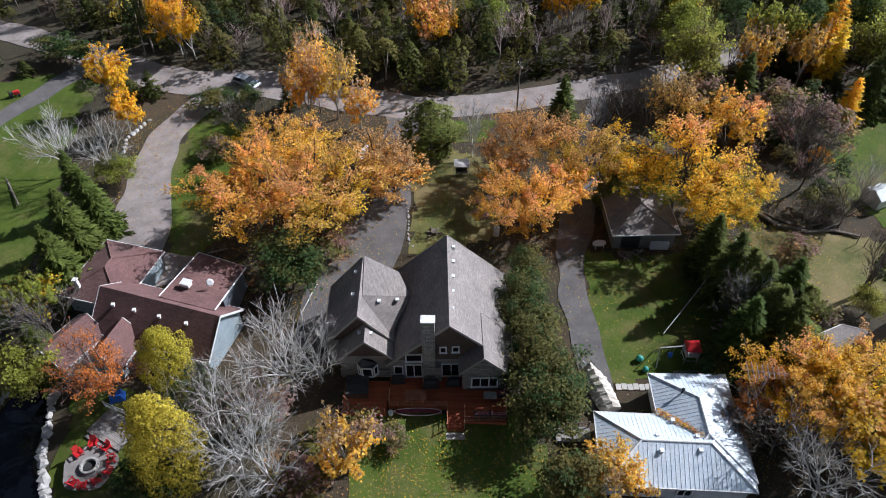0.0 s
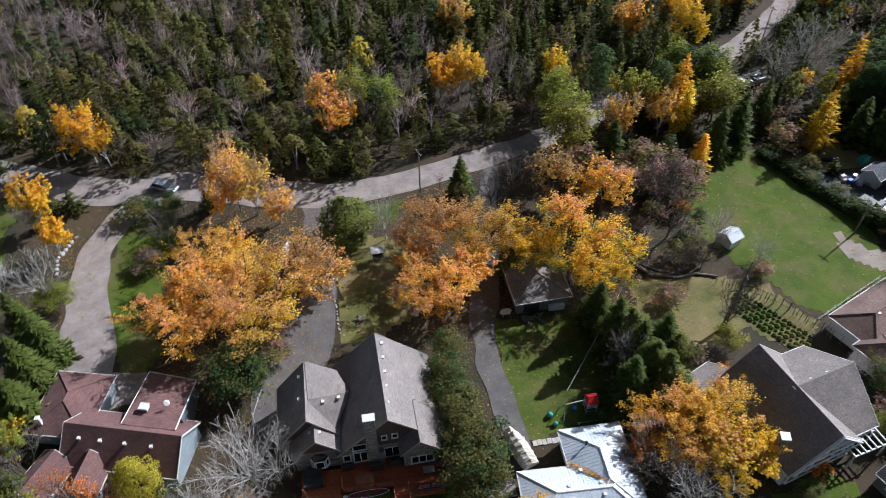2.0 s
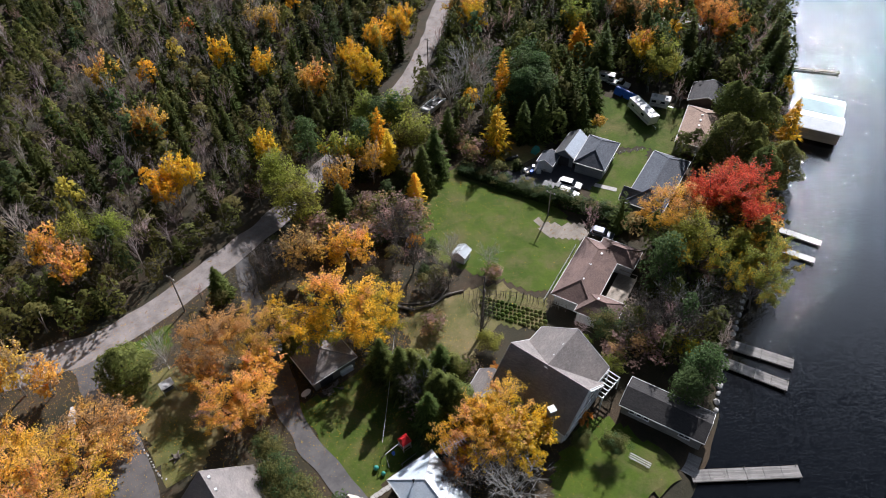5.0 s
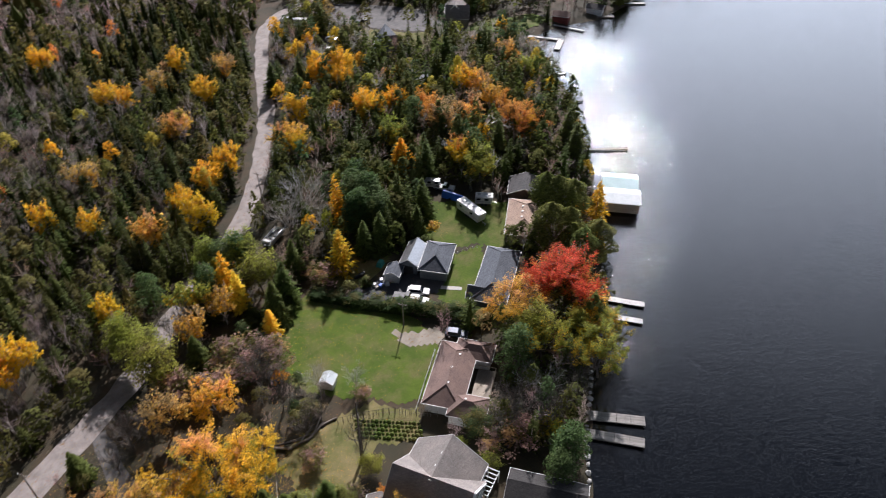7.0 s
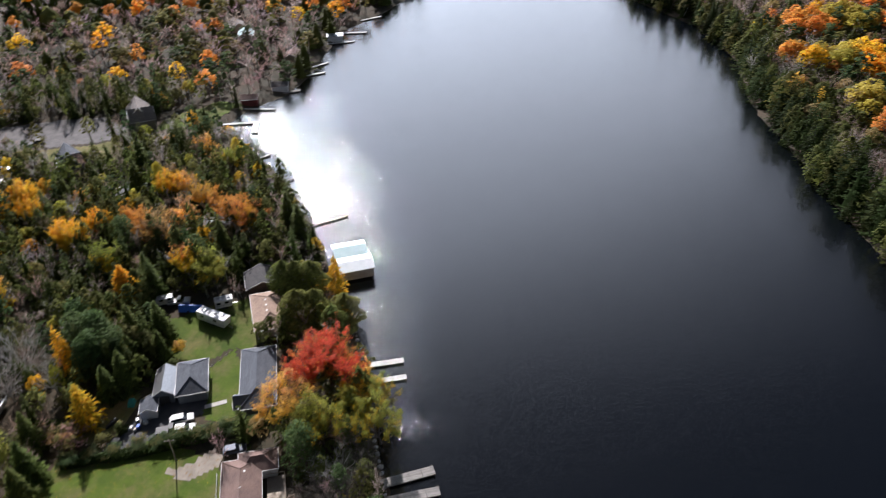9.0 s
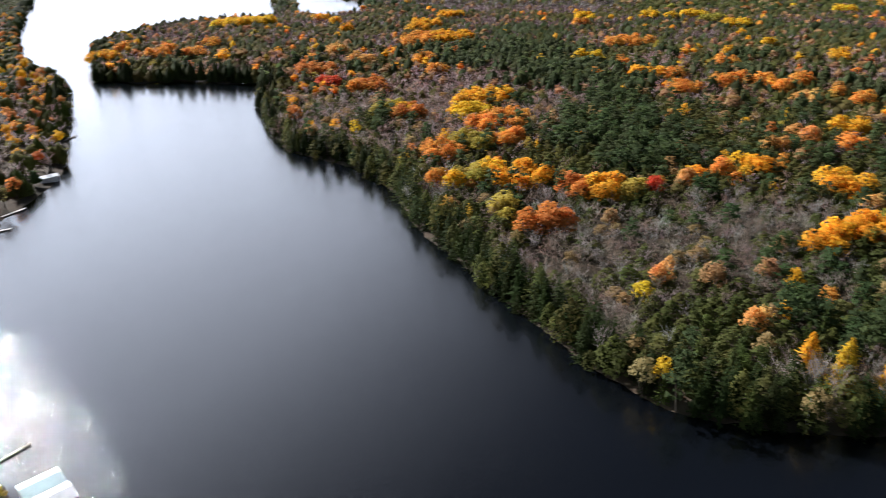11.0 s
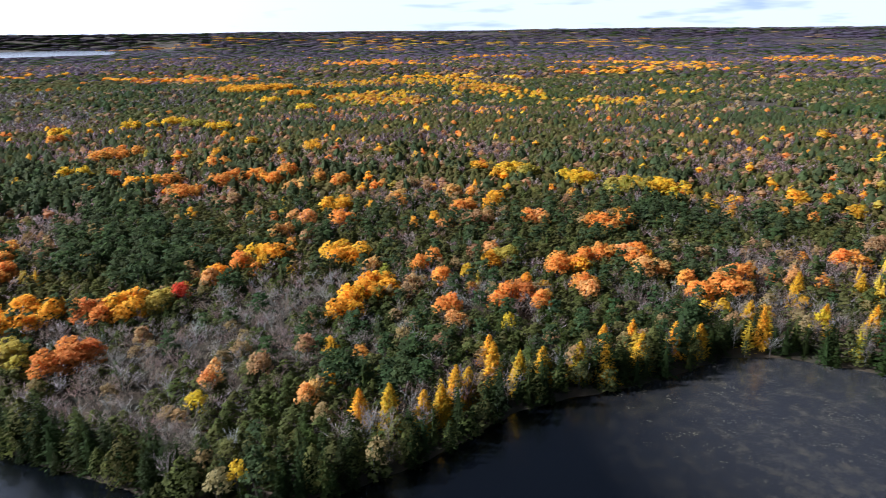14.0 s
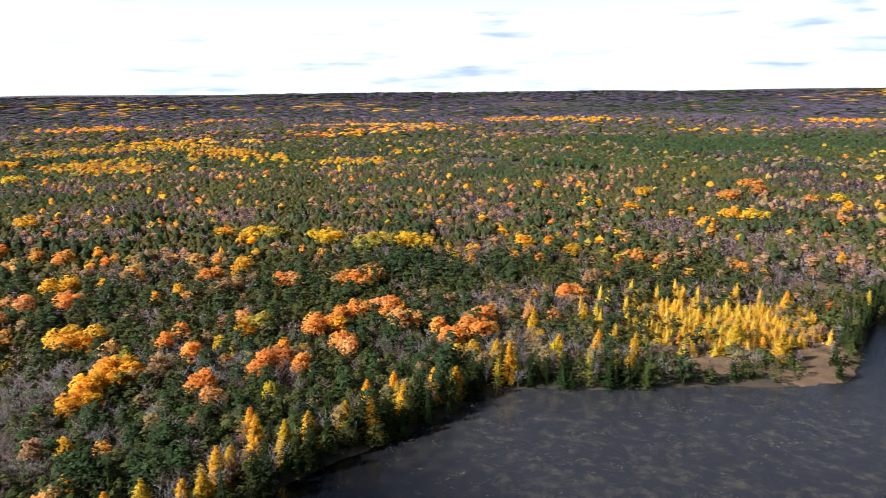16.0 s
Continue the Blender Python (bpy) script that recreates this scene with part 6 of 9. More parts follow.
kinds = chosen(x, y, rg, {"spruce": 0.8 + 3.0 * (d < 16) + 0.5 * f1, "bare": 1.2 - 0.5 * f1, "brown": 1.6 - 0.4 * f1, "orange": 0.14 - 0.2 * f2 + 0.12 * (x > 420), "gold": 0.16 + 0.25 * f2 + 0.1 * (x > 420), "yellow": 0.15 + 0.2 * f2, "rust": 0.15 - 0.2 * f2 + 0.2 * (x > 480), "olive": 0.5, "pine": 0.6, "cedar": 0.4})
near = np.hypot(x, y) < 380
mid = np.hypot(x, y) < 640
for flag, lv in ((near, 0), (mid & ~near, 1), (~mid, 2)):
    stand("woods", kinds[flag], x[flag], y[flag], rg.uniform(8, 13, flag.sum()), rg.uniform(3.9, 5.6, flag.sum()), lv, "autumn woods above the far bend of the shore")

# across the lake
POND = [(1363, -100), (1286, -146), (1100, -186), (985, -158), (975, -112), (1030, -80)]
bm = bmesh.new()
faces(bm, [(px_, py_, float(land_height(np.array(px_ * 1.0), np.array(py_ * 1.0))) + 0.8) for px_, py_ in POND], [tuple(range(len(POND)))])
bmesh.ops.recalc_face_normals(bm, faces=bm.faces[:])
if any(f.normal.z < 0 for f in bm.faces):
    bmesh.ops.reverse_faces(bm, faces=bm.faces[:])
tagged(part("pond", bm, M["water"]), "still pond shining in the far woods", "pond", kind="structure")
bm = bmesh.new()
faces(bm, [(px_, py_, 20.0) for px_, py_ in TARN[::-1]], [tuple(range(len(TARN)))])
tagged(part("lake", bm, M["far_water"]), "pale strip of lake shining near the horizon", "lake", kind="structure")
FIELD = [(30, -1010), (110, -1045), (190, -1120), (260, -1190)]


PINES = [(647, -255, 42), (517, -244, 35), (611, -203, 29), (368, -216, 22), (321, -197, 20), (754, -312, 33), (430, -237, 15), (140, -433, 23), (97, -1101, 44), (188, -937, 48), (-140, -1461, 103), (-324, -1635, 133), (-434, -1648, 119), (21, -1595, 80)]
CEDARS = [(328, -244, 23), (353, -306, 19), (274, -294, 21), (266, -326, 24), (218, -307, 23), (180, -342, 24), (172, -379, 22), (285, -230, 15), (117, -415, 31), (142, -363, 20), (208, -330, 20)]
# four far spots from (960, -442): a cloud shadow's purple, set as leafless woods
BARES = [(233, -142, 18), (238, -181, 19), (227, -118, 14), (201, -172, 17), (229, -211, 16), (471, -122, 30), (413, -113, 18), (1071, -291, 56), (985, -326, 52), (472, -221, 11), (270, -124, 13), (207, -151, 14), (222, -205, 15), (206, -140, 15), (214, -122, 13), (204, -158, 15), (208, -99, 12), (227, -90, 12), (254, -116, 12), (526, -139, 40), (454, -111, 28), (433, -202, 16), (960, -442, 70), (1239, -407, 100), (1350, -574, 90), (1040, -296, 70), (466, -57, 29), (433, -110, 23), (392, -66, 16), (-90, -554, 29), (-41, -612, 37), (-230, -898, 56), (-203, -1005, 62)]
GOLDEN = [(1032, -1042, 40), (1030, -1134, 40), (950, -1145, 40), (933, -1238, 45), (875, -1288, 45), (729, -1177, 40), (640, -1122, 50), (725, -1703, 60), (636, -1711, 60), (554, -1837, 70), (395, -1273, 30), (363, -2512, 110), (226, -2515, 110), (106, -2396, 90), (-187, -1974, 50), (-284, -1982, 50)]
GOLDEN_EAST = [(665, -918, 26), (824, -892, 26), (2451, -681, 110), (2411, -778, 110), (2191, -796, 100), (1900, -771, 90), (672, -1912, 60), (597, -1964, 60), (855, -1215, 40), (973, -1182, 40), (-1209, -4162, 300), (2706, -3088, 300)]


def field(x, y, spots):
    """How far each place lies inside any of the round spots: 1 in the middle, 0 well outside."""
    best = np.zeros(x.shape)
    for cx, cy, r in spots:
        best = np.maximum(best, np.exp(-(((x - cx) ** 2 + (y - cy) ** 2) / (1.2 * r * r)) ** 2))
    return best


def far_kinds(x, y, d, rg, size=27.0, strays=1.0, lively=0.0, green=0.0):
    """Woods in patches: leafless stands, pines, young cedar and mixed growth, with bright hardwoods here and there."""
    jx, jy = x + rg.normal(0, size * 0.2, len(x)), y + rg.normal(0, size * 0.2, len(x))
    u, v, q = patches(jx, jy, size, (3.0, 5.0, 7.0))
    pines, cedars, bares, golden = field(jx, jy, [(a, b, 1.25 * c) for a, b, c in PINES]), field(jx, jy, CEDARS), field(jx, jy, BARES), field(jx, jy, GOLDEN + GOLDEN_EAST)
    tam = within(x, y, -40, -366, 34) * 4 + 0.1 * (d < 16) * (y < -150)
    marsh = within(x, y, -36, -316, 18) + within(x, y, -88, -336, 18) + within(x, y, -80, -307, 18)
    edge = smooth(15, 4, d) * (1 - 0.85 * marsh.clip(0, 1))
    base = (1 - np.maximum.reduce([pines, cedars, bares, 0.45 * golden])).clip(0) / (1 + 1.5 * tam + 5 * edge)
    bright = (q < lively) * 1.0
    m1 = (u < 0.3 - green) * (1 - bright)
    m2 = ((u >= 0.3 - green) & (u < 0.62)) * (1 - bright)
    m3 = (u >= 0.62) * (1 - bright)
    cut = 1 / (1 + 4 * edge)
    pines, cedars, bares, golden = pines * cut, cedars * cut, bares * cut, golden * cut
    return chosen(x, y, rg, {
        "cedar": base * (0.4 * m1 + 3.0 * m2 + 1.7 * m3 + 0.5 * bright) + 4.0 * cedars + 0.5 * pines + 0.25 * bares + 0.7 * edge, "fir": 3.0 * edge,
        "pine": base * (0.1 + 3.0 * m2 * (v < 0.3) + 0.3 * m3) + 0.7 * cedars + 4.0 * pines + 0.05 * edge,
        "spruce": base * (0.2 * m1 + 0.5 * m2 + 0.9 * m3) + 0.4 * cedars + 0.6 * pines + 0.1 * bares + 0.7 * edge,
        "bare": base * (1.8 * m1 + 0.08 * m2 + 0.5 * m3 + 0.4 * bright) + 0.08 * cedars + 3.0 * bares + 0.15 * edge + 2.0 * marsh * (d < 14),
        "brown": base * (1.7 * m1 + 0.08 * m2 + 0.35 * m3 + 0.3 * bright) + 2.8 * bares + 0.6 * marsh,
        "tan": base * (0.4 * m1 + 0.3 * m3 + 0.3 * bright) + 0.3 * bares + 0.04 * cedars, "olive": base * (0.3 * m2 + 0.5 * m3),
        "gold": base * (strays * 0.09 + 2.0 * bright) + 1.3 * golden + 0.02 * cedars, "orange": base * (strays * 0.08 + 1.4 * bright * (v > 0.4)) + 0.9 * golden + 0.03 * cedars,
        "yellow": base * (strays * 0.07 + 1.6 * bright * (v <= 0.4)) + 0.35 * golden, "rust": base * (strays * 0.02 + 0.3 * bright * (v > 0.7)), "lime": base * (strays * 0.04 + 0.3 * bright),
        "tamarack": 0.002 + tam})


def seen_wedge(x, y):
    a = np.degrees(np.arctan2(x, y))
    return (a > 62) & (a < 204) | (a < -156)


def far_height(kinds, rg):
    """Evergreen growth stands low and even; hardwoods rise above it."""
    return rg.uniform(0, 1, len(kinds)) * np.where(np.isin(kinds, ["cedar", "olive"]), 3.0, 4.5) + np.where(np.isin(kinds, ["cedar", "olive"]), 7.0, np.where(np.isin(kinds, ["spruce", "bare", "brown", "tan"]), 8.0, 9.5))


SLIM = ["spruce", "cedar", "tamarack"]
for near, far, step, level, text in ((0, 330, 5.3, 4, "dense mixed autumn woods along the far shore"), (330, 500, 5.5, 0, "mixed autumn woods behind the far shore"), (500, 700, 6.0, 1, "rolling autumn woods of gold, green and grey")):
    x, y = scatter(-420, 720, -720, 140, step, rg)
    d = shore_distance(x, y)
    rad = np.hypot(x, y)
    ok = (d > 0.4) & (rad >= near) & (rad < far) & seen_wedge(x, y) & ((y < 140) & ((x > 560) | (y < 30))) & ((x > 300) | (y < -50))
    marsh = within(x, y, -36, -316, 18) + within(x, y, -88, -336, 18) + within(x, y, -80, -307, 18) + within(x, y, -112, -459, 24)
    ok &= rg.uniform(0, 1, len(x)) > 0.9 * marsh
    x, y, d = x[ok], y[ok], d[ok]
    kinds = far_kinds(x, y, d, rg, 32.0 if near < 330 else 40.0, 0.32)
    h = far_height(kinds, rg) * np.where(d < 18, 1.2, 1.0) * np.where(kinds == "pine", 1.2, 1.0) * np.where(within(x, y, -50, -350, 60) > 0.4, 0.72, 1)
    r = rg.uniform(0.6, 0.84, len(x)) * step * np.where(np.isin(kinds, SLIM), 0.95, np.where(kinds == "pine", 1.4, 1.08))
    stand("woods", kinds, x, y, h, r, level, text, 0.15, 1.4)

GROVE = [(6, -347), (-23, -338), (-48, -333), (-74, -338), (-98, -366), (-92, -410), (-58, -394), (-23, -386), (0, -362)]
x, y = scatter(-105, 12, -415, -325, 3.3, rg)
ok = inside(np.array(GROVE, float), x + 4 * wobble(x, y, 7.0), y + 4 * wobble(x, y, 6.0, 2.0)) & (shore_distance(x, y) > 2) & (rg.uniform(0, 1, len(x)) < 0.85)
x, y = x[ok], y[ok]
kinds = chosen(x, y, rg, {"tamarack": 1.0 + 0 * x, "lime": 0.06 + 0 * x, "bare": 0.05 + 0 * x})
stand("woods", kinds, x, y, rg.uniform(5.0, 8.5, len(x)), rg.uniform(1.9, 2.8, len(x)), 4, "grove of small golden tamaracks behind the marsh", 0.3)
for text, outline in (("russet sedge marsh at the head of the bay", [(-8, -306), (-30, -303), (-56, -306), (-76, -300), (-98, -316), (-104, -340), (-96, -362), (-76, -338), (-50, -328), (-22, -332), (-4, -322)]), ("brown boggy clearing among spruces", [(-96, -440), (-112, -438), (-132, -458), (-128, -476), (-108, -476), (-96, -458)])):
    patch("marsh", outline, M["sedge"], text, "marsh", 0.12, 1.6, 1.2)

for near, far, step, wide, text in ((700, 1050, 6.4, 3.6, "rolling autumn woods beyond the lake"), (1050, 1650, 10.0, 5.6, "distant autumn woods"), (1650, 2800, 19.0, 11.0, "hazy far woods in dull autumn colours"), (2800, 3700, 38.0, 28.0, "far level woods in patches of dull purple, green and gold"), (3700, 4900, 54.0, 42.0, "wooded skyline on the horizon")):
    x, y = scatter(-far, far, -far, far * 0.5, step, rg)
    d = shore_distance(x, y)
    rad = np.hypot(x, y)
    ok = (d > 3) & (rad >= near) & (rad < far) & seen_wedge(x, y) & ((y < 140) & ((x > 560) | (y < 10)) | (rad > 1000)) & (near_line(x, y, FIELD) > 26) & ~inside(np.array(POND, float), x, y) & ~inside(np.array(TARN, float), x, y)
    x, y, d, rad = x[ok], y[ok], d[ok], rad[ok]
    kinds = far_kinds(x, y, d, rg, {700: 60, 1050: 95, 1650: 190, 2800: 300, 3700: 450}[near], {700: 0.2}.get(near, 0.08), {700: 0.0, 1050: 0.02, 1650: 0.06}.get(near, 0.12), 0.04)
    # haze by tint: with distance more trees turn mauve, then dusky purple
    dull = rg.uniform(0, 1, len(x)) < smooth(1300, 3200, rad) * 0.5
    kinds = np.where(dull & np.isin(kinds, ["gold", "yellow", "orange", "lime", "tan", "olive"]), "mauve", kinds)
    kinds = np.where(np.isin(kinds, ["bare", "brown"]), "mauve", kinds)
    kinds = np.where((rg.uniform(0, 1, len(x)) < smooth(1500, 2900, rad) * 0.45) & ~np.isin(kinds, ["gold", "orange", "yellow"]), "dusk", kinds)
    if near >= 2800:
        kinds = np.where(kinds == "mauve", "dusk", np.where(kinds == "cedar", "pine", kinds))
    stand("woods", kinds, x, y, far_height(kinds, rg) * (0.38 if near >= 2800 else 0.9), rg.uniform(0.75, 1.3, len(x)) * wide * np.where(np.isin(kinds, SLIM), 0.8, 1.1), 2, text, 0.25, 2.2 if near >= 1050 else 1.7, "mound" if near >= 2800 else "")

LARCHES = [(135, -144), (126, -148), (118, -155), (116, -162), (117, -171), (116, -177), (124, -203), (115, -191), (102, -203), (105, -192), (92, -212), (84, -216), (92, -233), (84, -241), (77, -232), (70, -248), (63, -256), (27, -304), (19, -353), (10, -308), (42, -331), (45, -276), (53, -291), (-6, -305), (-52, -337), (-69, -326), (-84, -396)]

# a close rank of spruce and cedar at the far water's edge
x, y = scatter(-150, 640, -430, 30, 5.4, rg)
d = shore_distance(x, y)
ok = (d > -1.2) & (d < 9.5) & (np.min([np.hypot(x - a - 0.03 * a, y - b - 0.03 * b) for a, b in LARCHES], axis=0) > 4.0) & (np.min([np.hypot(x - a * 0.97, y - b * 0.97) for a, b in LARCHES], axis=0) > 5.0) & (y < 30) & ((x > 300) | (y < -50)) & ((y > -268) | (rg.uniform(0, 1, len(x)) < 0.4 - 0.3 * within(x, y, -45, -352, 60)))
x, y, d = x[ok], y[ok], d[ok]
kinds = chosen(x, y, rg, {"fir": 2.6 + 0 * x, "spruce": 0.6 + 0 * x, "cedar": 0.8 + 0 * x, "pine": 0.06 + 0 * x, "bare": 0.14 + 0 * x, "tamarack": 0.2 * (y < -150)})
h = rg.uniform(9, 19, len(x)) * smooth(-4, 2.5, d).clip(0.6, 1) * np.where((y > -40) | (y < -268), 0.75, 1.0)
r = h * rg.uniform(0.17, 0.27, len(x)) + 0.6
near = np.hypot(x, y) < 310
for flag, lv in ((near, 3), (~near, 4)):
    stand("woods", kinds[flag], x[flag], y[flag], h[flag], r[flag], lv, "close rank of spruce and cedar at the water's edge", 0.5)


HEROES = []


def hero(kind, spots):
    """Bright trees that stand out of the woods in clumps of the given radius."""
    rg = np.random.default_rng(len(spots) + ord(kind[0]))
    for cx, cy, size in spots:
        each = min(max(size * 1.3, 3.6), 7.0)
        for k in range(max(1, round((size / each) ** 2 * 6.5 - 0.6))):
            a, q = rg.uniform(0, 6.3), math.sqrt(rg.uniform(0, 1)) * max(0.0, size * 1.5 - each * 0.5)
            off = (q * math.cos(a), q * math.sin(a))
            HEROES.append((kind, cx + off[0], cy + off[1], rg.uniform(11.5, 15.5), each * rg.uniform(0.8, 1.1)))


hero("orange", [(350, -95, 9), (395, -142, 14), (361, -136, 9), (307, -83, 5), (278, -215, 5), (479, -313, 7), (434, -297, 9), (443, -333, 9), (449, -352, 8), (436, -357, 8), (416, -358, 7), (504, -377, 9), (424, -387, 8), (390, -386, 5), (630, -356, 13), (631, -374, 8), (535, -302, 7), (498, -262, 5), (778, -383, 8), (717, -179, 17), (607, -150, 10), (564, -150, 7), (294, -306, 6), (363, -383, 6), (203, -265, 4), (203, -277, 3), (182, -257, 4), (248, -371, 7), (264, -409, 4), (202, -375, 5)])
hero("orange", [(157, -390, 9), (158, -416, 5), (147, -399, 4), (143, -304, 8), (139, -320, 4), (132, -332, 6), (118, -339, 7), (125, -284, 5), (145, -251, 6), (130, -257, 4), (86, -312, 4), (80, -305, 4), (69, -337, 5), (158, -227, 4), (69, -319, 6), (74, -305, 4), (29, -389, 6), (-5, -489, 5), (-71, -471, 4), (-97, -770, 10), (-132, -865, 10), (-178, -767, 6), (512, -75, 7), (638, -62, 6), (761, 112, 7), (716, 78, 8), (745, 67, 6), (704, 42, 9), (750, 30, 7), (689, -168, 13)])
hero("lime", [(358, -116, 11), (308, -100, 8), (263, -101, 7), (269, -161, 8), (753, -537, 12), (176, -303, 7), (261, -487, 8), (181, -484, 13), (447, -88, 8)])
hero("gold", [(453, -146, 11), (460, -162, 12), (300, -121, 11), (273, -151, 8), (156, -153, 2), (278, -202, 5), (274, -236, 5), (491, -297, 7), (483, -304, 6), (543, -407, 4), (490, -478, 8), (1090, -900, 34), (1067, -951, 23), (942, -893, 17), (725, -210, 17), (825, -209, 14), (892, -257, 12), (319, -327, 8), (245, -259, 9), (201, -229, 9), (197, -212, 6), (192, -199, 5), (241, -397, 6), (177, -289, 4), (280, -470, 5), (311, -487, 4), (136, -306, 5), (145, -271, 3), (70, -285, 2), (74, -510, 7)])
hero("gold", [(56, -514, 4), (36, -489, 5), (-64, -619, 6), (-65, -583, 4), (-89, -666, 9), (-4, -680, 5), (-16, -775, 6), (100, -812, 5), (-201, -719, 6), (-137, -509, 3), (444, -97, 7), (715, 124, 12), (680, 19, 5), (908, -98, 9), (866, -108, 7), (802, -112, 7), (709, -197, 11), (797, -192, 11)])
hero("yellow", [(424, -135, 11), (302, -88, 5), (310, -109, 7), (282, -232, 5), (572, -289, 9), (823, -408, 9), (795, -540, 12), (705, -535, 13), (809, -490, 9), (792, -504, 7), (573, -477, 6), (903, -792, 13), (767, -738, 12), (279, -492, 10), (223, -492, 11), (212, -492, 6), (170, -494, 14), (153, -494, 11), (-109, -656, 10), (33, -690, 8), (-202, -771, 6), (893, 8, 17), (899, -17, 19)])
hero("rust", [(241, -110, 9), (279, -139, 7), (632, -186, 6), (434, -98, 9), (140, -261, 5), (-137, -819, 8), (599, -55, 13), (524, -88, 11), (451, -27, 5)])
hero("red", [(266, -173, 3), (2, -452, 2), (540, -59, 8)])
hero("salmon", [(188, -130, 3), (153, -141, 3), (274, -192, 5), (303, -266, 5), (313, -292, 6), (381, -353, 7), (368, -242, 3), (221, -249, 4), (236, -336, 4), (301, -369, 5), (279, -403, 6), (187, -306, 4), (193, -375, 4), (123, -339, 5), (104, -319, 7), (117, -279, 4), (73, -333, 4), (149, -219, 3), (47, -343, 3), (625, -99, 9), (676, -87, 9)])
hero("tan", [(241, -137, 3), (182, -145, 3), (183, -168, 3), (283, -268, 5), (430, -259, 4), (386, -299, 6), (188, -241, 4), (226, -354, 8), (316, -399, 7), (296, -401, 4), (20, -422, 5), (-26, -480, 4), (-46, -498, 4), (408, -33, 3)])
for px_, py_ in LARCHES:
    if shore_distance(np.array([px_ * 1.0]), np.array([py_ * 1.0]))[0] > 1.5:
        tree("gold_larch", px_, py_, 13.5 + (px_ * 7 + py_) % 5, 4.0)
for k, spots in {"yellow": [(15.5, 114), (88, 140), (130, 129), (143, 153), (137, 157), (129, 128), (86, 138), (51, 141), (46, 153)], "gold": [(70, 133), (78, 136), (104, 131), (37, 114), (125, 92), (149, 88)],
                 "orange": [(-4, 104), (20, 162), (58, 128), (90, 163), (-6, 112)], "rust": [(138, 113), (21, 136)], "pine": [(46, 112), (61.5, 108.6), (55, 104.5), (65, 108)], "bare": [(42, 99), (46.5, 100.5)], "ash": [(51, 102), (58, 105.5), (48.5, 104)], "brown": [(53, 98), (45, 97)], "lime": [(36, 106), (36.5, 99.5), (60, 111), (-1, 110), (4, 108)]}.items():
    for px_, py_ in spots:
        tree({"yellow": "aspen", "gold": "aspen", "orange": "maple", "rust": "oak", "lime": "lime_tree", "bare": "bare_tree", "brown": "birch"}.get(k, k), px_, py_, 11.5, 3.4 if px_ > 60 else 2.9)
hk = np.array([q[0] for q in HEROES], dtype=object)
hx, hy, hh, hr = (np.array([q[k] for q in HEROES]) for k in (1, 2, 3, 4))
close = np.hypot(hx, hy) < 430
for flag, lv in ((close, 4), (~close, 0)):
    stand("woods", hk[flag], hx[flag], hy[flag], hh[flag], hr[flag], lv, "bright autumn trees standing out of the woods", 0.6)


for k, spots in {"aspen": [(87.6, 232), (88.3, 193.2), (91, 192), (115.4, 198.6), (107.1, 174.6), (69.5, 126), (19.5, 115), (160.4, 116.9), (117.3, 145), (143.8, 152.1)], "birch": [(102.5, 190.9), (57.4, 129.1), (60.5, 161.4), (21.3, 136.1), (156.8, 104.9), (123, 183.9)],
                 "maple_pink": [(140, 110), (146, 104.5), (136.5, 106), (90.4, 164.2)], "willow": [(123.3, 84.3), (178.2, 106.1), (123, 115.2)], "spruce": [(127.4, 166.9), (133.3, 160.5), (138.7, 89.6), (150.1, 73.1), (118, 98), (121, 101), (132, 98)], "pine": [(103.1, 107.9), (99.7, 100.6), (93, 97.5), (95.8, 94), (97.5, 98.5), (96.5, 103)]}.items():
    for px_, py_ in spots:
        tree(k, px_, py_, 10.5 + (px_ * 3 + py_) % 3.0, 3.8 if k == "aspen" else 3.1 if k == "spruce" else 4.0)


# ---- dark hedge between the field and the parking yard ----
rg = np.random.default_rng(5)
p_ = np.array(HEDGE, float)
n_ = 7000
k_ = rg.integers(0, len(p_) - 1, n_)
f_ = rg.uniform(0, 1, (n_, 1))
a_ = rg.uniform(-0.25, math.pi + 0.25, n_)
along = p_[k_] + (p_[k_ + 1] - p_[k_]) * f_
side = unit(np.stack([(p_[k_ + 1] - p_[k_])[:, 1], -(p_[k_ + 1] - p_[k_])[:, 0]], 1))
tall = 1.3 + 1.1 * smooth(80, 70, along[:, 1]) + 0.35 * wobble(along[:, 0], along[:, 1], 2.2)
wide = (1.1 + 0.25 * wobble(along[:, 0], along[:, 1], 1.7, 3.0)) * rg.uniform(0.75, 1.05, n_)
spot = np.column_stack([along + side * (np.cos(a_) * wide)[:, None], (tall * np.sin(a_).clip(0) ** 0.6 * rg.uniform(0.8, 1.05, n_)).clip(0.05)])
out_ = np.column_stack([side * np.cos(a_)[:, None], np.sin(a_)])
leaves = leaf_tris(spot, 0.3, out_, rg, 0.6)
tagged(new("hedge", mesh_of("hedge", leaves, np.array(TINTS["fir"]) * (1.2, 1.35, 1.2) * rg.uniform(0.75, 1.3, (n_, 1)), M["needle"])), "dense dark green evergreen hedge beside the mown field", "hedge")


# ---- trees among the houses ----
tree("ash", 87.4, 31.5, 13.5, 5.4)
tree("ash", 93.2, 35.2, 12, 4.6)
tree("lime_tree", 84.5, 44.5, 12, 4.2)
tree("ash", 90.6, 37.8, 11, 3.6)
tree("ash", 83.6, 41.7, 14, 4.6)
tree("ash", 70.1, 32.1, 6, 2.6)
tree("aspen", -52.3, 90.2, 10.5, 3)
tree("aspen", -47, 106.4, 13, 3.6)
tree("aspen", -48.1, 83.7, 8, 2.4)
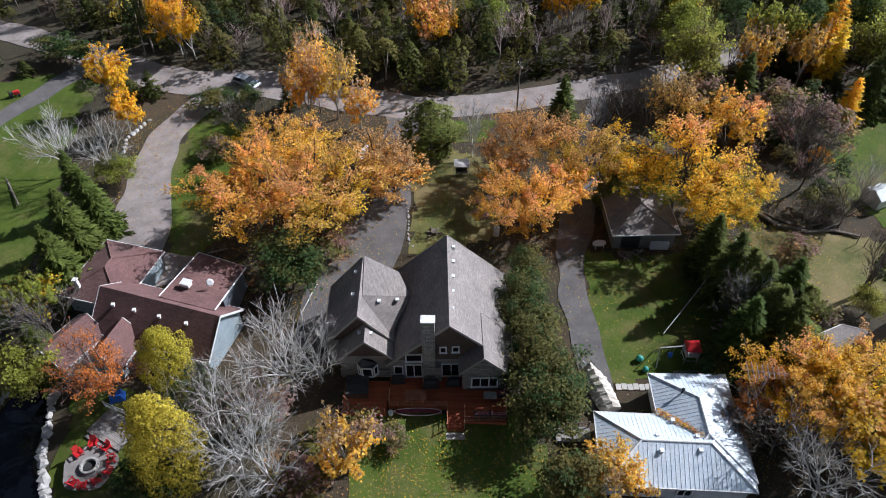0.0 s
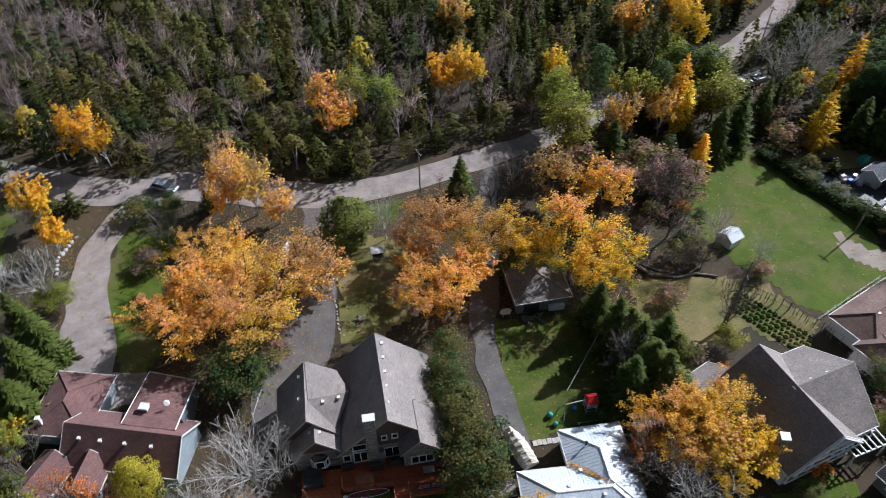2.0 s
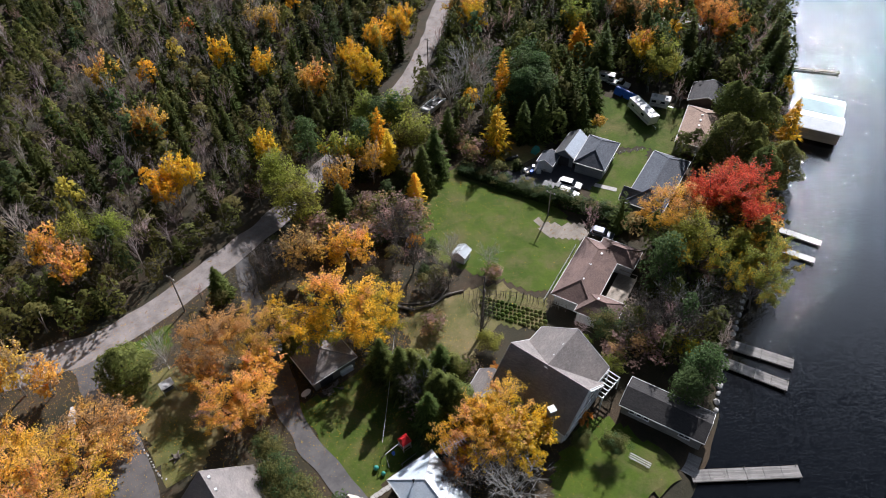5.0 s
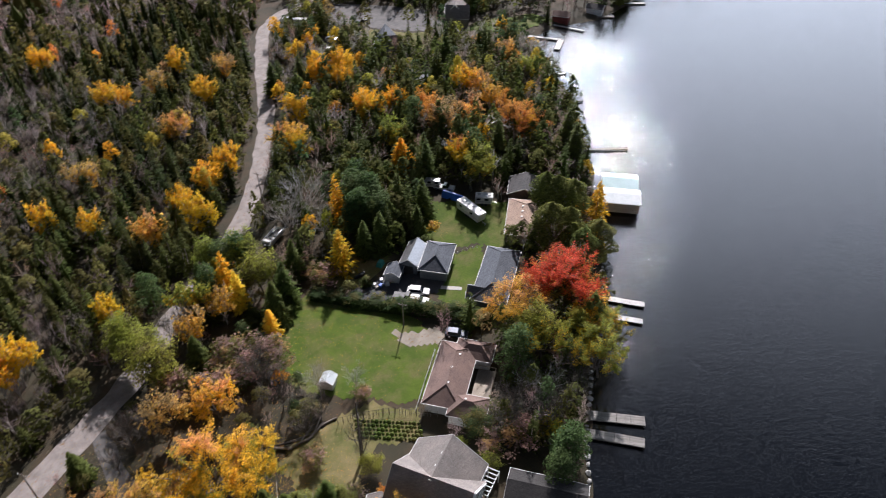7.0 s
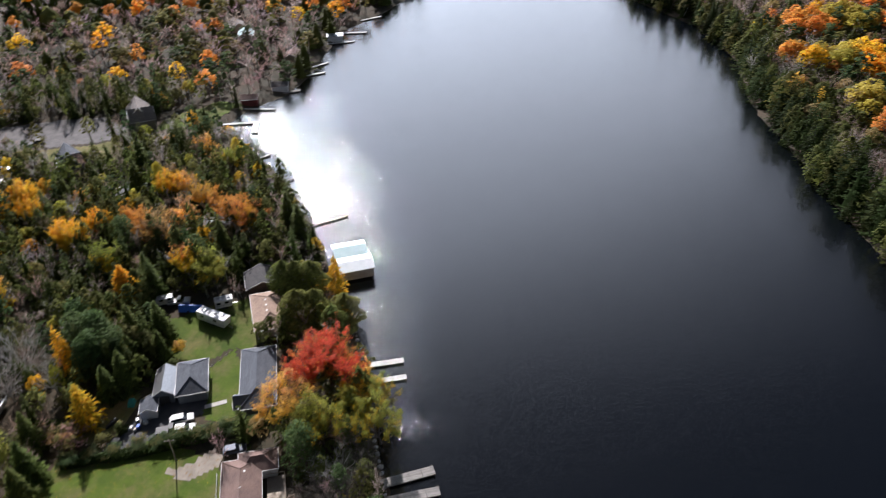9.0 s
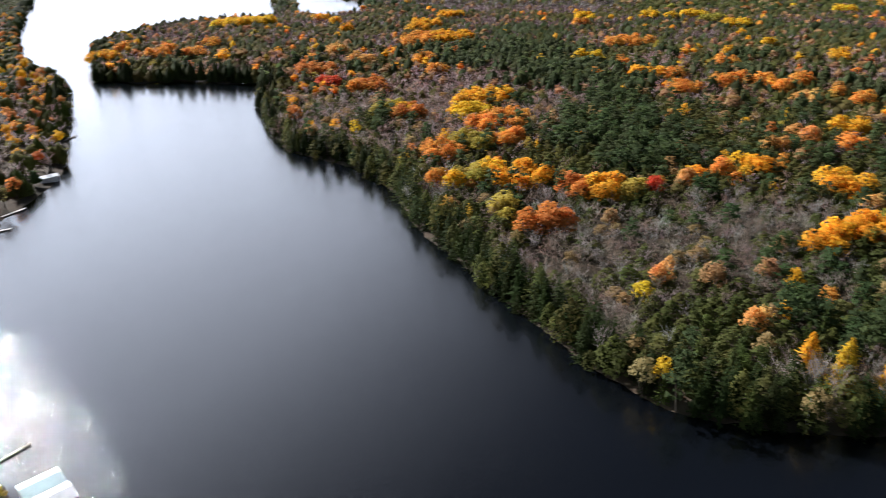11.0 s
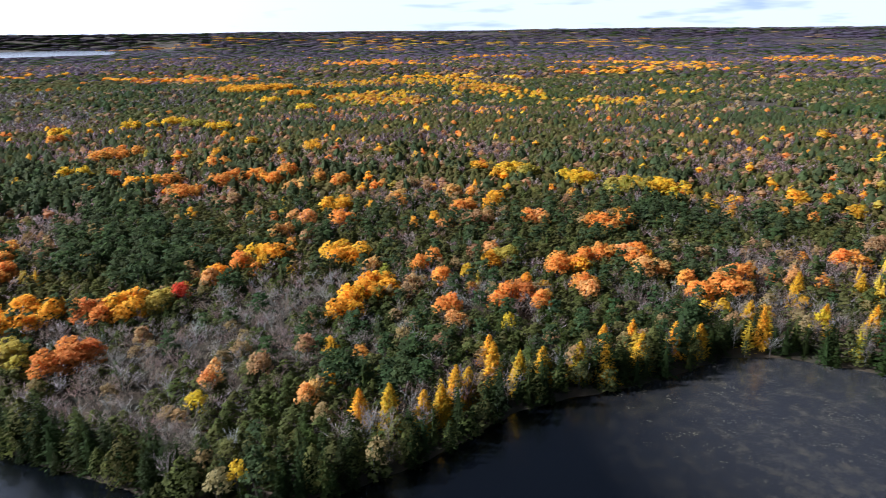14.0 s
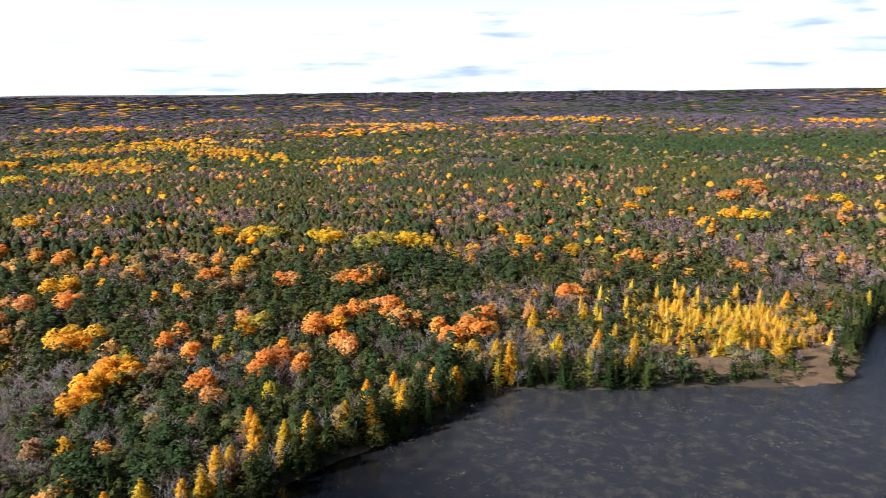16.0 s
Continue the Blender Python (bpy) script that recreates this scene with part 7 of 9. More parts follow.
tree("aspen", -44.4, 105.2, 10, 3)
tree("aspen", 139.1, 158, 13, 3.6)
tree("aspen", 144.2, 153.9, 14, 4.2)
tree("aspen", 138.9, 146.9, 12, 3.4)
tree("aspen", 130.1, 130.1, 12, 3.6)
tree("aspen", 115.6, 102.1, 11, 2.8)
tree("aspen", 172.9, 229.5, 11, 3.2)
tree("aspen", 159.8, 184, 8, 2.6)
tree("aspen", 129.4, 129.8, 13, 5)
tree("aspen", 139.3, 126.3, 11, 3.6)
tree("bare_tree", -23.7, 33.7, 12, 4)
tree("bare_tree", -42.2, 44.8, 10, 4.4)
tree("bare_tree", 30, 34, 10, 4.4)
tree("bare_tree", 23.7, 86.3, 10, 4)
tree("bare_tree", 26.8, 85.1, 9, 3.6)
tree("bare_tree", 19.7, 84.5, 8, 3)
tree("bare_tree", -31.9, 84.3, 6, 3.5)
tree("bare_tree", 32.5, 33.5, 9, 3.6)
tree("bare_tree", 43.8, 65.3, 7, 2.6)
tree("bare_tree", 47.9, 65.5, 8, 2.8)
tree("bare_tree", 46.2, 53.8, 11, 2.6)
tree("bare_tree", 31, 50.7, 7, 3)
tree("bare_tree", 65.4, 38.7, 9, 4)
tree("bare_tree", 45.3, 72.7, 10, 4)
tree("bare_tree", 46.3, 79.5, 10, 4)
tree("bare_tree", 69.3, 36.7, 10, 4)
tree("bare_tree", 75.9, 32.4, 10, 4)
tree("bare_tree", 81.8, 33.7, 10, 4)
tree("bare_tree", 68.9, 39.2, 9, 3.6)
tree("bare_tree", 71.9, 33.3, 9, 3.6)
tree("bare_tree", 48.4, 82.2, 10, 4)
tree("birch", -22, 86.2, 13, 3.4)
tree("birch", -18.1, 88.1, 13, 4)
tree("birch", -14.4, 85.6, 8, 3)
tree("birch", -9.8, 31.3, 8.5, 2.8)
tree("birch", 14, 29.7, 7, 3.2)
tree("birch", -22.3, 91.9, 13, 3.6)
tree("birch", 186.5, 118.5, 11, 3.4)
tree("birch", 162.2, 113.5, 12, 3.6)
tree("birch", 166.1, 120.1, 10, 3)
tree("brown_shrub", -9, 34.3, 3, 2.4)
tree("brown_shrub", -13, 32.4, 3, 2.6)
tree("brown_shrub", -14.6, 29.4, 3.5, 3)
tree("brown_shrub", -18.6, 36.8, 4, 3)
tree("brown_shrub", -14.9, 59, 3, 2.2)
tree("brown_shrub", -14.8, 63.2, 2.6, 2)
tree("brown_shrub", 32.1, 45.9, 4, 3)
tree("brown_shrub", 39.4, 49.5, 3, 2.4)
tree("brown_shrub", -34.2, 78.7, 3, 2.4)
tree("brown_shrub", 2.8, 66.3, 3, 2)
tree("brown_shrub", -5.8, 34.7, 2, 1.6)
tree("brown_shrub", 26.4, 35.3, 3.5, 2.6)
tree("brown_shrub", 56, 62.9, 2.4, 1.8)
tree("brown_shrub", 47.5, 67.3, 3, 2)
tree("brown_shrub", 74, 97, 4, 3)
tree("brown_shrub", 74.3, 91.6, 4, 3)
tree("brown_shrub", 73.4, 100.2, 4, 3)
tree("brown_shrub", 46.5, 83.8, 5, 3.4)
tree("brown_shrub", 41.6, 84.3, 5, 3.4)
tree("brown_shrub", 50.5, 80.2, 5, 3.4)
tree("brown_shrub", 37.7, 85.9, 5, 3.6)
tree("brown_shrub", 61.1, 38.2, 4, 3)
tree("brown_shrub", 85.5, 39.3, 5, 3.4)
tree("brown_shrub", 50.7, 45, 3, 2)
tree("brown_shrub", 67.7, 40.2, 4, 3)
tree("brown_shrub", 47.3, 88.5, 6, 3.6)
tree("brown_shrub", 52.2, 84.1, 6, 3.4)
tree("brown_shrub", 35.8, 90.6, 6, 3.6)
tree("brown_shrub", 41, 59.8, 3, 2.4)
tree("brown_shrub", 65.8, 35, 5, 3.4)
tree("spruce", 30.4, 54.2, 10, 3)
tree("spruce", 33.6, 45.4, 10, 3.2)
tree("spruce", 36.0, 51.5, 9, 2.8)
tree("cedar", 19.4, 69.5, 5, 2)
tree("cedar", 32.7, 47.5, 9, 3)
tree("cedar", 34, 44.8, 8, 2.8)
tree("cedar", 32.2, 53.9, 8, 2.6)
tree("cedar", 37.5, 50.4, 6, 2.2)
tree("cedar", 114.6, 59.1, 13, 4.2)
tree("cedar", 126.8, 60.3, 12, 4)
tree("cedar", 118.4, 48.8, 11, 3.8)
tree("cedar", 113, 50, 11, 3.6)
tree("cedar", 125.8, 64, 12, 4)
tree("cedar", 112.1, 60.3, 9, 3)
tree("cedar", 116.8, 55.6, 12, 3.6)
tree("cedar", 125.7, 67, 12, 3.6)
tree("gold_larch", 129.6, 55.1, 13, 2.8)
tree("gold_larch", 57.9, 102.7, 14, 2.8)
tree("gold_larch", 90.7, 102.7, 15, 2.6)
tree("gold_larch", 79.3, 90.7, 12, 3)
tree("gold_larch", 114.7, 103.4, 13, 3.4)
tree("green_tree", 7.4, 50.4, 6.5, 2.8)
tree("green_tree", 8, 45.8, 6.5, 3)
tree("green_tree", 8.8, 41.3, 7, 3.4)
tree("green_tree", 9.6, 37.4, 7, 3.6)
tree("green_tree", 8, 55.2, 5.5, 2.4)
tree("green_tree", 7.9, 35.6, 6, 3)
tree("green_tree", -19.1, 54.1, 7.5, 4.2)
tree("lime_tree", -43.6, 39.6, 8, 3.4)
tree("green_tree", 10.6, 29.4, 6, 3)
tree("ash", -45.6, 48.8, 8, 3.4)
tree("green_tree", 6.4, 48, 5, 2)
tree("green_tree", -17.4, 54.2, 5, 2.4)
tree("green_tree", 48.4, 26.3, 4, 2)
tree("green_tree", 45.4, 29.6, 3, 1.6)
tree("green_tree", 62.3, 42, 5, 3)
tree("larch", -25.4, 30.2, 14, 3.7)
tree("larch", -29, 40.8, 9, 3.1)
tree("larch", 187.1, 108.4, 10, 2.6)
tree("larch", 165.5, 123.7, 11, 2.8)
tree("lime_tree", -45.9, 72.8, 4, 2.4)
tree("lime_tree", 34.7, 94.3, 12, 4.2)
tree("lime_tree", 45.6, 51.4, 3.5, 2.2)
tree("lime_tree", 58.3, 36.2, 3.5, 1.6)
tree("lime_tree", 57.8, 42.7, 2.5, 1.6)
tree("lime_tree", 63.8, 99.2, 11, 4)
tree("lime_tree", 65.7, 108, 11, 3.6)
tree("lime_tree", 125.4, 86.4, 12, 3.4)
tree("lime_tree", 35.1, 103.4, 9, 4)
tree("maple", -25.5, 65.4, 11.5, 7)
tree("maple", -16.9, 63.6, 12, 6.5)
tree("maple", -22.8, 74.5, 10, 5)
tree("maple", 8, 63.8, 10, 4.8)
tree("maple", 16.5, 72.5, 9.5, 4.4)
tree("maple", 36.9, 80.1, 11, 3.6)
tree("yellow_maple", 33.2, 37.6, 9.5, 4.8)
tree("maple", 12.2, 67.3, 8, 3.4)
tree("maple", 87.4, 50.9, 13, 5)
tree("maple", 96, 37.8, 11, 4)
tree("maple", 101.7, 83.1, 4, 1.4)
tree("maple", 129.1, 94.8, 11, 3.4)
tree("maple", 105, 134.4, 12, 4)
tree("maple_pink", -11.5, 69.2, 11, 6.5)
tree("maple_pink", -8.4, 70, 8.5, 4)
tree("maple_pink", 9.5, 77.2, 11, 5.2)
tree("maple_pink", 5.4, 73.5, 8, 3.4)
tree("maple_pink", 29.7, 83.8, 12, 3.4)
tree("maple_pink", 20.9, 71.5, 7, 3)
tree("rusty_oak", -34.6, 38.6, 10, 4.4)
tree("rusty_oak", 28.9, 37.2, 6, 3)
tree("rusty_oak", 31.5, 38.9, 6, 3)
tree("oak", 48.1, 32.8, 3, 1.8)
tree("oak", 43.1, 46.8, 2, 1.4)
tree("oak", 147.9, 88.6, 14, 6.4)
tree("oak", 154.8, 99, 11, 4)
tree("oak", 142.1, 117.1, 11, 4)
tree("pale_tree", 1.9, 79.2, 10, 3)
tree("pale_tree", -16.8, 40.7, 12, 5.2)
tree("pale_tree", -20, 31, 12, 5.4)
tree("pale_tree", -19.7, 36, 11, 4.6)
tree("pale_tree", 32.7, 29.7, 10, 4.6)
tree("pale_tree", -53.4, 74.4, 12, 4.2)
tree("pale_tree", -46.9, 73.4, 11, 3.8)
tree("pale_tree", 32.2, 50.8, 9, 3.2)
tree("pale_tree", -13.9, 41.4, 9, 3.6)
tree("pale_tree", -16.9, 29.8, 11, 4.2)
tree("pale_tree", 52.5, 70.7, 7, 2.6)
tree("pale_tree", 57.3, 66, 5, 2.4)
tree("pale_tree", 75.3, 37.7, 9, 4)
tree("pale_tree", 87.8, 111.3, 14, 6)
tree("pale_tree", 81.6, 110, 12, 5)
tree("pale_tree", 85, 102, 11, 4)
tree("bare_tree", 30.2, 49.2, 8, 3.2)
tree("spruce", 32.4, 50.6, 9.5, 2.8)
tree("pine", 67.2, 26.5, 10, 3.6)
tree("pine", 62.9, 25.7, 8, 2.8)
tree("pine", 77.9, 43.9, 13, 3.6)
tree("pine", 98.5, 99.6, 13, 3.6)
tree("pine", 91.6, 97.9, 12, 3.2)
tree("pine", 129.5, 91.7, 13, 3.4)
tree("pine", 133.9, 114.9, 13, 3.6)
tree("pine", 135.8, 106.5, 12, 3)
tree("red_maple", 97, 44.8, 15, 6.8)
tree("red_maple", 98.5, 49.6, 14, 5.6)
tree("shrub", -62.7, 103.3, 4, 3)
tree("shrub", -67.2, 105.1, 4, 3)
tree("shrub", -37.1, 90.5, 3, 3)
tree("shrub", -32, 90.6, 3, 2.6)
tree("shrub", 5.6, 41.6, 3, 2)
tree("shrub", 5.4, 44.4, 3, 1.8)
tree("shrub", 26.7, 42.7, 3, 2)
tree("shrub", -26.3, 38.6, 4, 2.4)
tree("shrub", -27.8, 29, 4, 3)
tree("shrub", -39.6, 53.2, 3, 2)
tree("shrub", 79, 70.5, 2.6, 2)
tree("shrub", 80.8, 67.4, 2.6, 2)
tree("shrub", 82.2, 64.1, 2.8, 2.1)
tree("shrub", 83.8, 61, 2.8, 2.1)
tree("shrub", 85.1, 57.7, 2.8, 2.1)
tree("shrub", 77.4, 73.8, 2.4, 1.9)
tree("shrub", 76.2, 77.5, 2, 1.8)
tree("shrub", 73.9, 82, 2, 1.8)
tree("shrub", 72.2, 85.4, 2, 1.8)
tree("shrub", 70.4, 88.9, 2, 1.8)
tree("cedar", -3.9, 80.5, 8.5, 3.8)
tree("spruce", 15.2, 88.1, 8, 2.2)
tree("spruce", 29.2, 58, 9, 2.6)
tree("spruce", 29.3, 45.2, 10, 3)
tree("spruce", 33.1, 47.6, 9, 2.8)
tree("spruce", -44.5, 57.8, 12, 3.2)
tree("spruce", -43.9, 62.4, 11, 2.8)
tree("spruce", -44.4, 53, 11, 3.2)
tree("spruce", -48.1, 67.2, 10, 2.4)
tree("spruce", -43, 42.8, 8, 2.6)
tree("spruce", 172.8, 133.8, 17, 3.4)
tree("spruce", 161.8, 129, 14, 3)
tree("spruce", 162.2, 143.8, 11, 2.2)
tree("spruce", 153.4, 148, 12, 2.4)
tree("spruce", 143.7, 146.8, 11, 2.8)
tree("spruce", 144, 167.5, 9, 2.6)
tree("spruce", 64.6, 92.5, 12, 3)
tree("spruce", 60, 90.4, 11, 3)
tree("spruce", 105.1, 88.7, 12, 3)
tree("spruce", 101.8, 93.6, 13, 3.2)
tree("spruce", 99.3, 85.6, 9, 2.4)
tree("spruce", 147.9, 71.6, 13, 3.6)
tree("spruce", 153.7, 77.2, 13, 3.4)
tree("spruce", 55.3, 107.9, 10, 2.6)
tree("spruce", 42.4, 92.5, 9, 2.6)
tree("spruce", 71.5, 97.4, 11, 2.6)
tree("spruce", 90.1, 88.8, 11, 2.8)
tree("spruce", 86.4, 90.4, 10, 2.6)
tree("tamarack", 57.5, 98.6, 11, 2.6)
tree("tamarack", 56.2, 87.5, 8, 2.4)
tree("yellow_maple", 27.6, 68.6, 14, 7)
tree("yellow_maple", 37.2, 38.6, 9.5, 4.6)
tree("yellow_maple", 38.1, 34.4, 9, 4.2)
tree("yellow_maple", 32.8, 66.2, 10, 4.6)


# ---- decks, yards and loose things ----
M["deck_red"] = coursed("deck_red", (0.38, 0.085, 0.028), (0.5, 0.125, 0.042), 3.6, 0.14, 0.012, 0.012, 0.7, 0.4)
M["rail_wood"] = plain("rail_wood", (0.24, 0.09, 0.045), (0.36, 0.15, 0.075), 2, 16, 0.7, 0, 0.2, 0.01)
M["weathered"] = coursed("weathered", (0.2, 0.19, 0.175), (0.34, 0.325, 0.305), 3.2, 0.15, 0.014, 0.012, 0.85, 0.4)
M["pale_deck"] = coursed("pale_deck", (0.5, 0.5, 0.48), (0.62, 0.62, 0.6), 3.2, 0.15, 0.012, 0.012, 0.75, 0.6)
M["log"] = plain("log", (0.13, 0.105, 0.085), (0.27, 0.235, 0.2), 1.5, 8, 0.9, 0, 0.5, 0.03)
M["boulder"] = plain("boulder", (0.3, 0.295, 0.28), (0.52, 0.51, 0.49), 1.5, 9, 0.9, 0, 0.5, 0.04)
M["slab"] = plain("slab", (0.42, 0.4, 0.37), (0.56, 0.54, 0.5), 2, 14, 0.85, 0, 0.25, 0.01)
M["red_plastic"] = plain("red_plastic", (0.5, 0.016, 0.02), (0.66, 0.03, 0.035), 3, 20, 0.45, 0, 0.05, 0.004)
M["blue_plastic"] = plain("blue_plastic", (0.02, 0.1, 0.6), (0.05, 0.2, 0.75), 3, 12, 0.45, 0, 0.2, 0.02)
M["teal_plastic"] = plain("teal_plastic", (0.02, 0.24, 0.2), (0.04, 0.34, 0.28), 3, 12, 0.5, 0, 0.2, 0.02)
M["maroon"] = plain("maroon", (0.2, 0.03, 0.045), (0.3, 0.06, 0.075), 2, 14, 0.4, 0, 0.05, 0.004)
M["canvas"] = plain("canvas", (0.5, 0.46, 0.39), (0.64, 0.6, 0.52), 1.2, 10, 0.9, 0, 0.4, 0.03)
M["navy"] = plain("navy", (0.03, 0.04, 0.06), (0.06, 0.07, 0.1), 2, 14, 0.3, 0.3, 0.03, 0.003)
M["silver"] = plain("silver", (0.42, 0.45, 0.5), (0.52, 0.55, 0.6), 2, 14, 0.28, 0.5, 0.03, 0.003)
M["rubber"] = plain("rubber", (0.02, 0.02, 0.02), (0.035, 0.035, 0.035), 4, 22, 0.9, 0, 0.2, 0.008)
M["lamp_glass"] = plain("lamp_glass", (0.6, 0.6, 0.62), (0.75, 0.75, 0.78), 4, 22, 0.15, 0, 0.02, 0.002)
M["cushion"] = coursed("cushion", (0.45, 0.05, 0.07), (0.62, 0.5, 0.5), 0.22, 0.1, 0.02, 0.01, 0.95, 0.8)
M["pit_gravel"] = road_material("pit_gravel", (0.17, 0.16, 0.15), (0.3, 0.28, 0.265), 0.75)
M["lily"] = plain("lily", (0.1, 0.095, 0.05), (0.2, 0.18, 0.09), 0.3, 4, 0.6, 0, 0.1, 0.01)
M["dry_leaves"] = foliage("dry_leaves", 0.9, 0.1)


def post_rail(parent, a, b, z, height=0.95, gap=1.3, material="rail_wood"):
    """Posts with two rails between two corners; each post is a part."""
    a, b = Vector((*a, z)), Vector((*b, z))
    n = max(1, round((b - a).length / gap))
    inv = parent.matrix_basis.inverted()
    for k in range(n + 1):
        p = a.lerp(b, k / n)
        bm = boxes(((p.x, p.y, z + height / 2), (0.1, 0.1, height)), ((p.x, p.y, z + height + 0.03), (0.14, 0.14, 0.06)))
        bm.transform(inv)
        part("post", bm, M[material], parent)
    for h in (height - 0.04, height * 0.5, height * 0.2):
        bm = bmesh.new()
        rod(bm, a + Vector((0, 0, h)), b + Vector((0, 0, h)), 0.04, None, 4)
        bm.transform(inv)
        part("rail", bm, M[material], parent)


deck = thing("deck", -2, 39, 0, 0, "red-brown stained timber deck with railings and steps", "deck")
inv = deck.matrix_basis.inverted()
for c, s in (((-3.0, 40.1, 0.38), (7.7, 3.7, 0.16)), ((2.95, 38.5, 0.38), (4.2, 3.7, 0.16)), ((-9.2, 39.4, 0.2), (4.5, 4.0, 0.16)), ((0.0, 37.8, 0.375), (1.7, 0.9, 0.16))):
    bm = boxes((c, s), ((c[0], c[1] - s[1] / 2 + 0.04, c[2] / 2), (s[0], 0.06, c[2])))
    bm.transform(inv)
    part("platform", bm, M["deck_red"], deck)
for k in range(5):
    bm = boxes(((0.0, 37.2 - 0.3 * k, 0.33 - 0.075 * k), (1.6, 0.32, 0.1)), ((0.0, 37.34 - 0.3 * k, 0.2 - 0.06 * k), (1.6, 0.04, 0.2)))
    bm.transform(inv)
    part("step", bm, M["deck_red"], deck)
for a, b in (((-6.8, 38.3), (-0.9, 38.3)), ((-0.85, 38.3), (-0.85, 36.0)), ((0.85, 38.3), (0.85, 36.0)), ((0.9, 36.7), (5.0, 36.7)), ((5.0, 36.7), (5.0, 40.2)), ((-6.8, 38.3), (-6.8, 39.8))):
    post_rail(deck, a, b, 0.44 if b[1] > 36.2 else 0.25)
post_rail(deck, (-11.3, 38.9), (-9.9, 37.5), 0.26)
post_rail(deck, (-9.9, 37.5), (-7.1, 37.5), 0.26)

tub = thing("hot_tub", -10.1, 40.3, 0.28, 3, "square hot tub under a black padded cover", "hot tub")
part("shell", bevelled(boxes(((0, 0, 0.4), (2.2, 2.2, 0.8))), 0.08), M["shake_brown"], tub)
part("cover", bevelled(boxes(((0, -0.56, 0.87), (2.3, 1.13, 0.13)), ((0, 0.58, 0.87), (2.3, 1.13, 0.13))), 0.04), M["black"], tub)
for gx_, gy_, gs in ((-6.0, 41.2, 1.0), (-2.6, 40.7, 1.15), (-0.3, 41.0, 1.0)):
    g = thing("barbecue", gx_, gy_, 0.46, 4, "barbecue grill under a black fabric cover", "barbecue", "covered grills on the deck")
    bm = boxes(((0, 0, 0.5 * gs), (1.5 * gs, 0.75, gs)))
    for v in bm.verts:
        if v.co.z > 0.5:
            v.co.x *= 0.78
            v.co.y *= 0.6
    part("cover", bevelled(bm, 0.12, 3), M["black"], g)
    part("foot", boxes(((-0.5, 0, 0.03), (0.1, 0.6, 0.06)), ((0.5, 0, 0.03), (0.1, 0.6, 0.06))), M["rubber"], g)
tb = thing("table", -4.1, 39.2, 0.46, 2, "low brown wooden deck table", "table")
part("tabletop", bevelled(boxes(((0, 0, 0.7), (2.1, 1.15, 0.07))), 0.02), M["rail_wood"], tb)
for sx in (-1, 1):
    for sy in (-1, 1):
        part("leg", boxes(((sx * 0.9, sy * 0.45, 0.34), (0.1, 0.1, 0.68))), M["rail_wood"], tb)
tb = thing("table", 3.4, 39.3, 0.46, 0, "grey glass-topped patio table", "table")
part("tabletop", bevelled(boxes(((0, 0, 0.68), (1.3, 0.85, 0.05))), 0.02), M["steel"], tb)
for sx in (-1, 1):
    for sy in (-1, 1):
        part("leg", boxes(((sx * 0.55, sy * 0.35, 0.33), (0.06, 0.06, 0.66))), M["black"], tb)


def lounge(x, y, turn, wide, label="outdoor seat with red and white patterned cushions"):
    s = thing("patio_sofa", x, y, 0.46, turn, label, "sofa", "patio seats on the deck")
    part("frame", boxes(((0, 0, 0.2), (wide, 0.75, 0.12)), ((-wide / 2, 0, 0.38), (0.08, 0.75, 0.5)), ((wide / 2, 0, 0.38), (0.08, 0.75, 0.5)), ((0, 0.36, 0.5), (wide, 0.06, 0.6))), M["black"], s)
    part("seat_cushion", bevelled(boxes(((0, -0.02, 0.33), (wide - 0.1, 0.65, 0.14))), 0.04), M["cushion"], s)
    part("back_cushion", bevelled(boxes(((0, 0.27, 0.6), (wide - 0.1, 0.14, 0.42))), 0.04), M["cushion"], s)


lounge(2.6, 37.3, 180, 1.5)
lounge(4.2, 37.3, 180, 1.5)
lounge(4.6, 39.8, -90, 0.8)

canoe = thing("canoe", -3.8, 37.75, 0.0, 1, "maroon canoe lying beside the deck", "canoe")
bm = bmesh.new()
rings = []
for k in range(13):
    u = -1 + 2 * k / 12
    w, h = 0.42 * (1 - u * u) ** 0.6 + 0.015, 0.34 + 0.16 * abs(u) ** 3
    rings.append([bm.verts.new((2.4 * u, w * math.cos(a), 0.02 + h * (1 - math.sin(a)))) for a in np.linspace(0, math.pi, 7)])
for p, q in zip(rings, rings[1:]):
    for k in range(6):
        bm.faces.new((p[k], q[k], q[k + 1], p[k + 1]))
part("hull", bm, M["maroon"], canoe, "", True)
bm = bmesh.new()
for s in (-1, 1):
    for k in range(12):
        u, v = -1 + 2 * k / 12, -1 + 2 * (k + 1) / 12
        z = lambda t: 0.36 + 0.16 * abs(t) ** 3  # noqa: E731
        rod(bm, (2.4 * u, s * (0.42 * max(1 - u * u, 0) ** 0.6 + 0.015), z(u)), (2.4 * v, s * (0.42 * max(1 - v * v, 0) ** 0.6 + 0.015), z(v)), 0.03, None, 4)
part("gunwale", bm, M["white_paint"], canoe)
pl = thing("planter", -6.5, 37.6, 0, 0, "small white round planter pot", "planter")
bm = bmesh.new()
rod(bm, (0, 0, 0), (0, 0, 0.5), 0.2, 0.28, 12)
part("pot", bm, M["white_paint"], pl)
bm = bmesh.new()
for k in range(9):
    for j in range(3):
        box(bm, (-0.85 + 0.2 * k + 0.05 * (j % 2), 35.55 - 0.25 * j, 0.03), (0.18, 0.22, 0.08), 7 * k)
tagged(part("paving", bm, M["slab"]), "rough flagstone pad at the foot of the steps", "paving", kind="stuff")

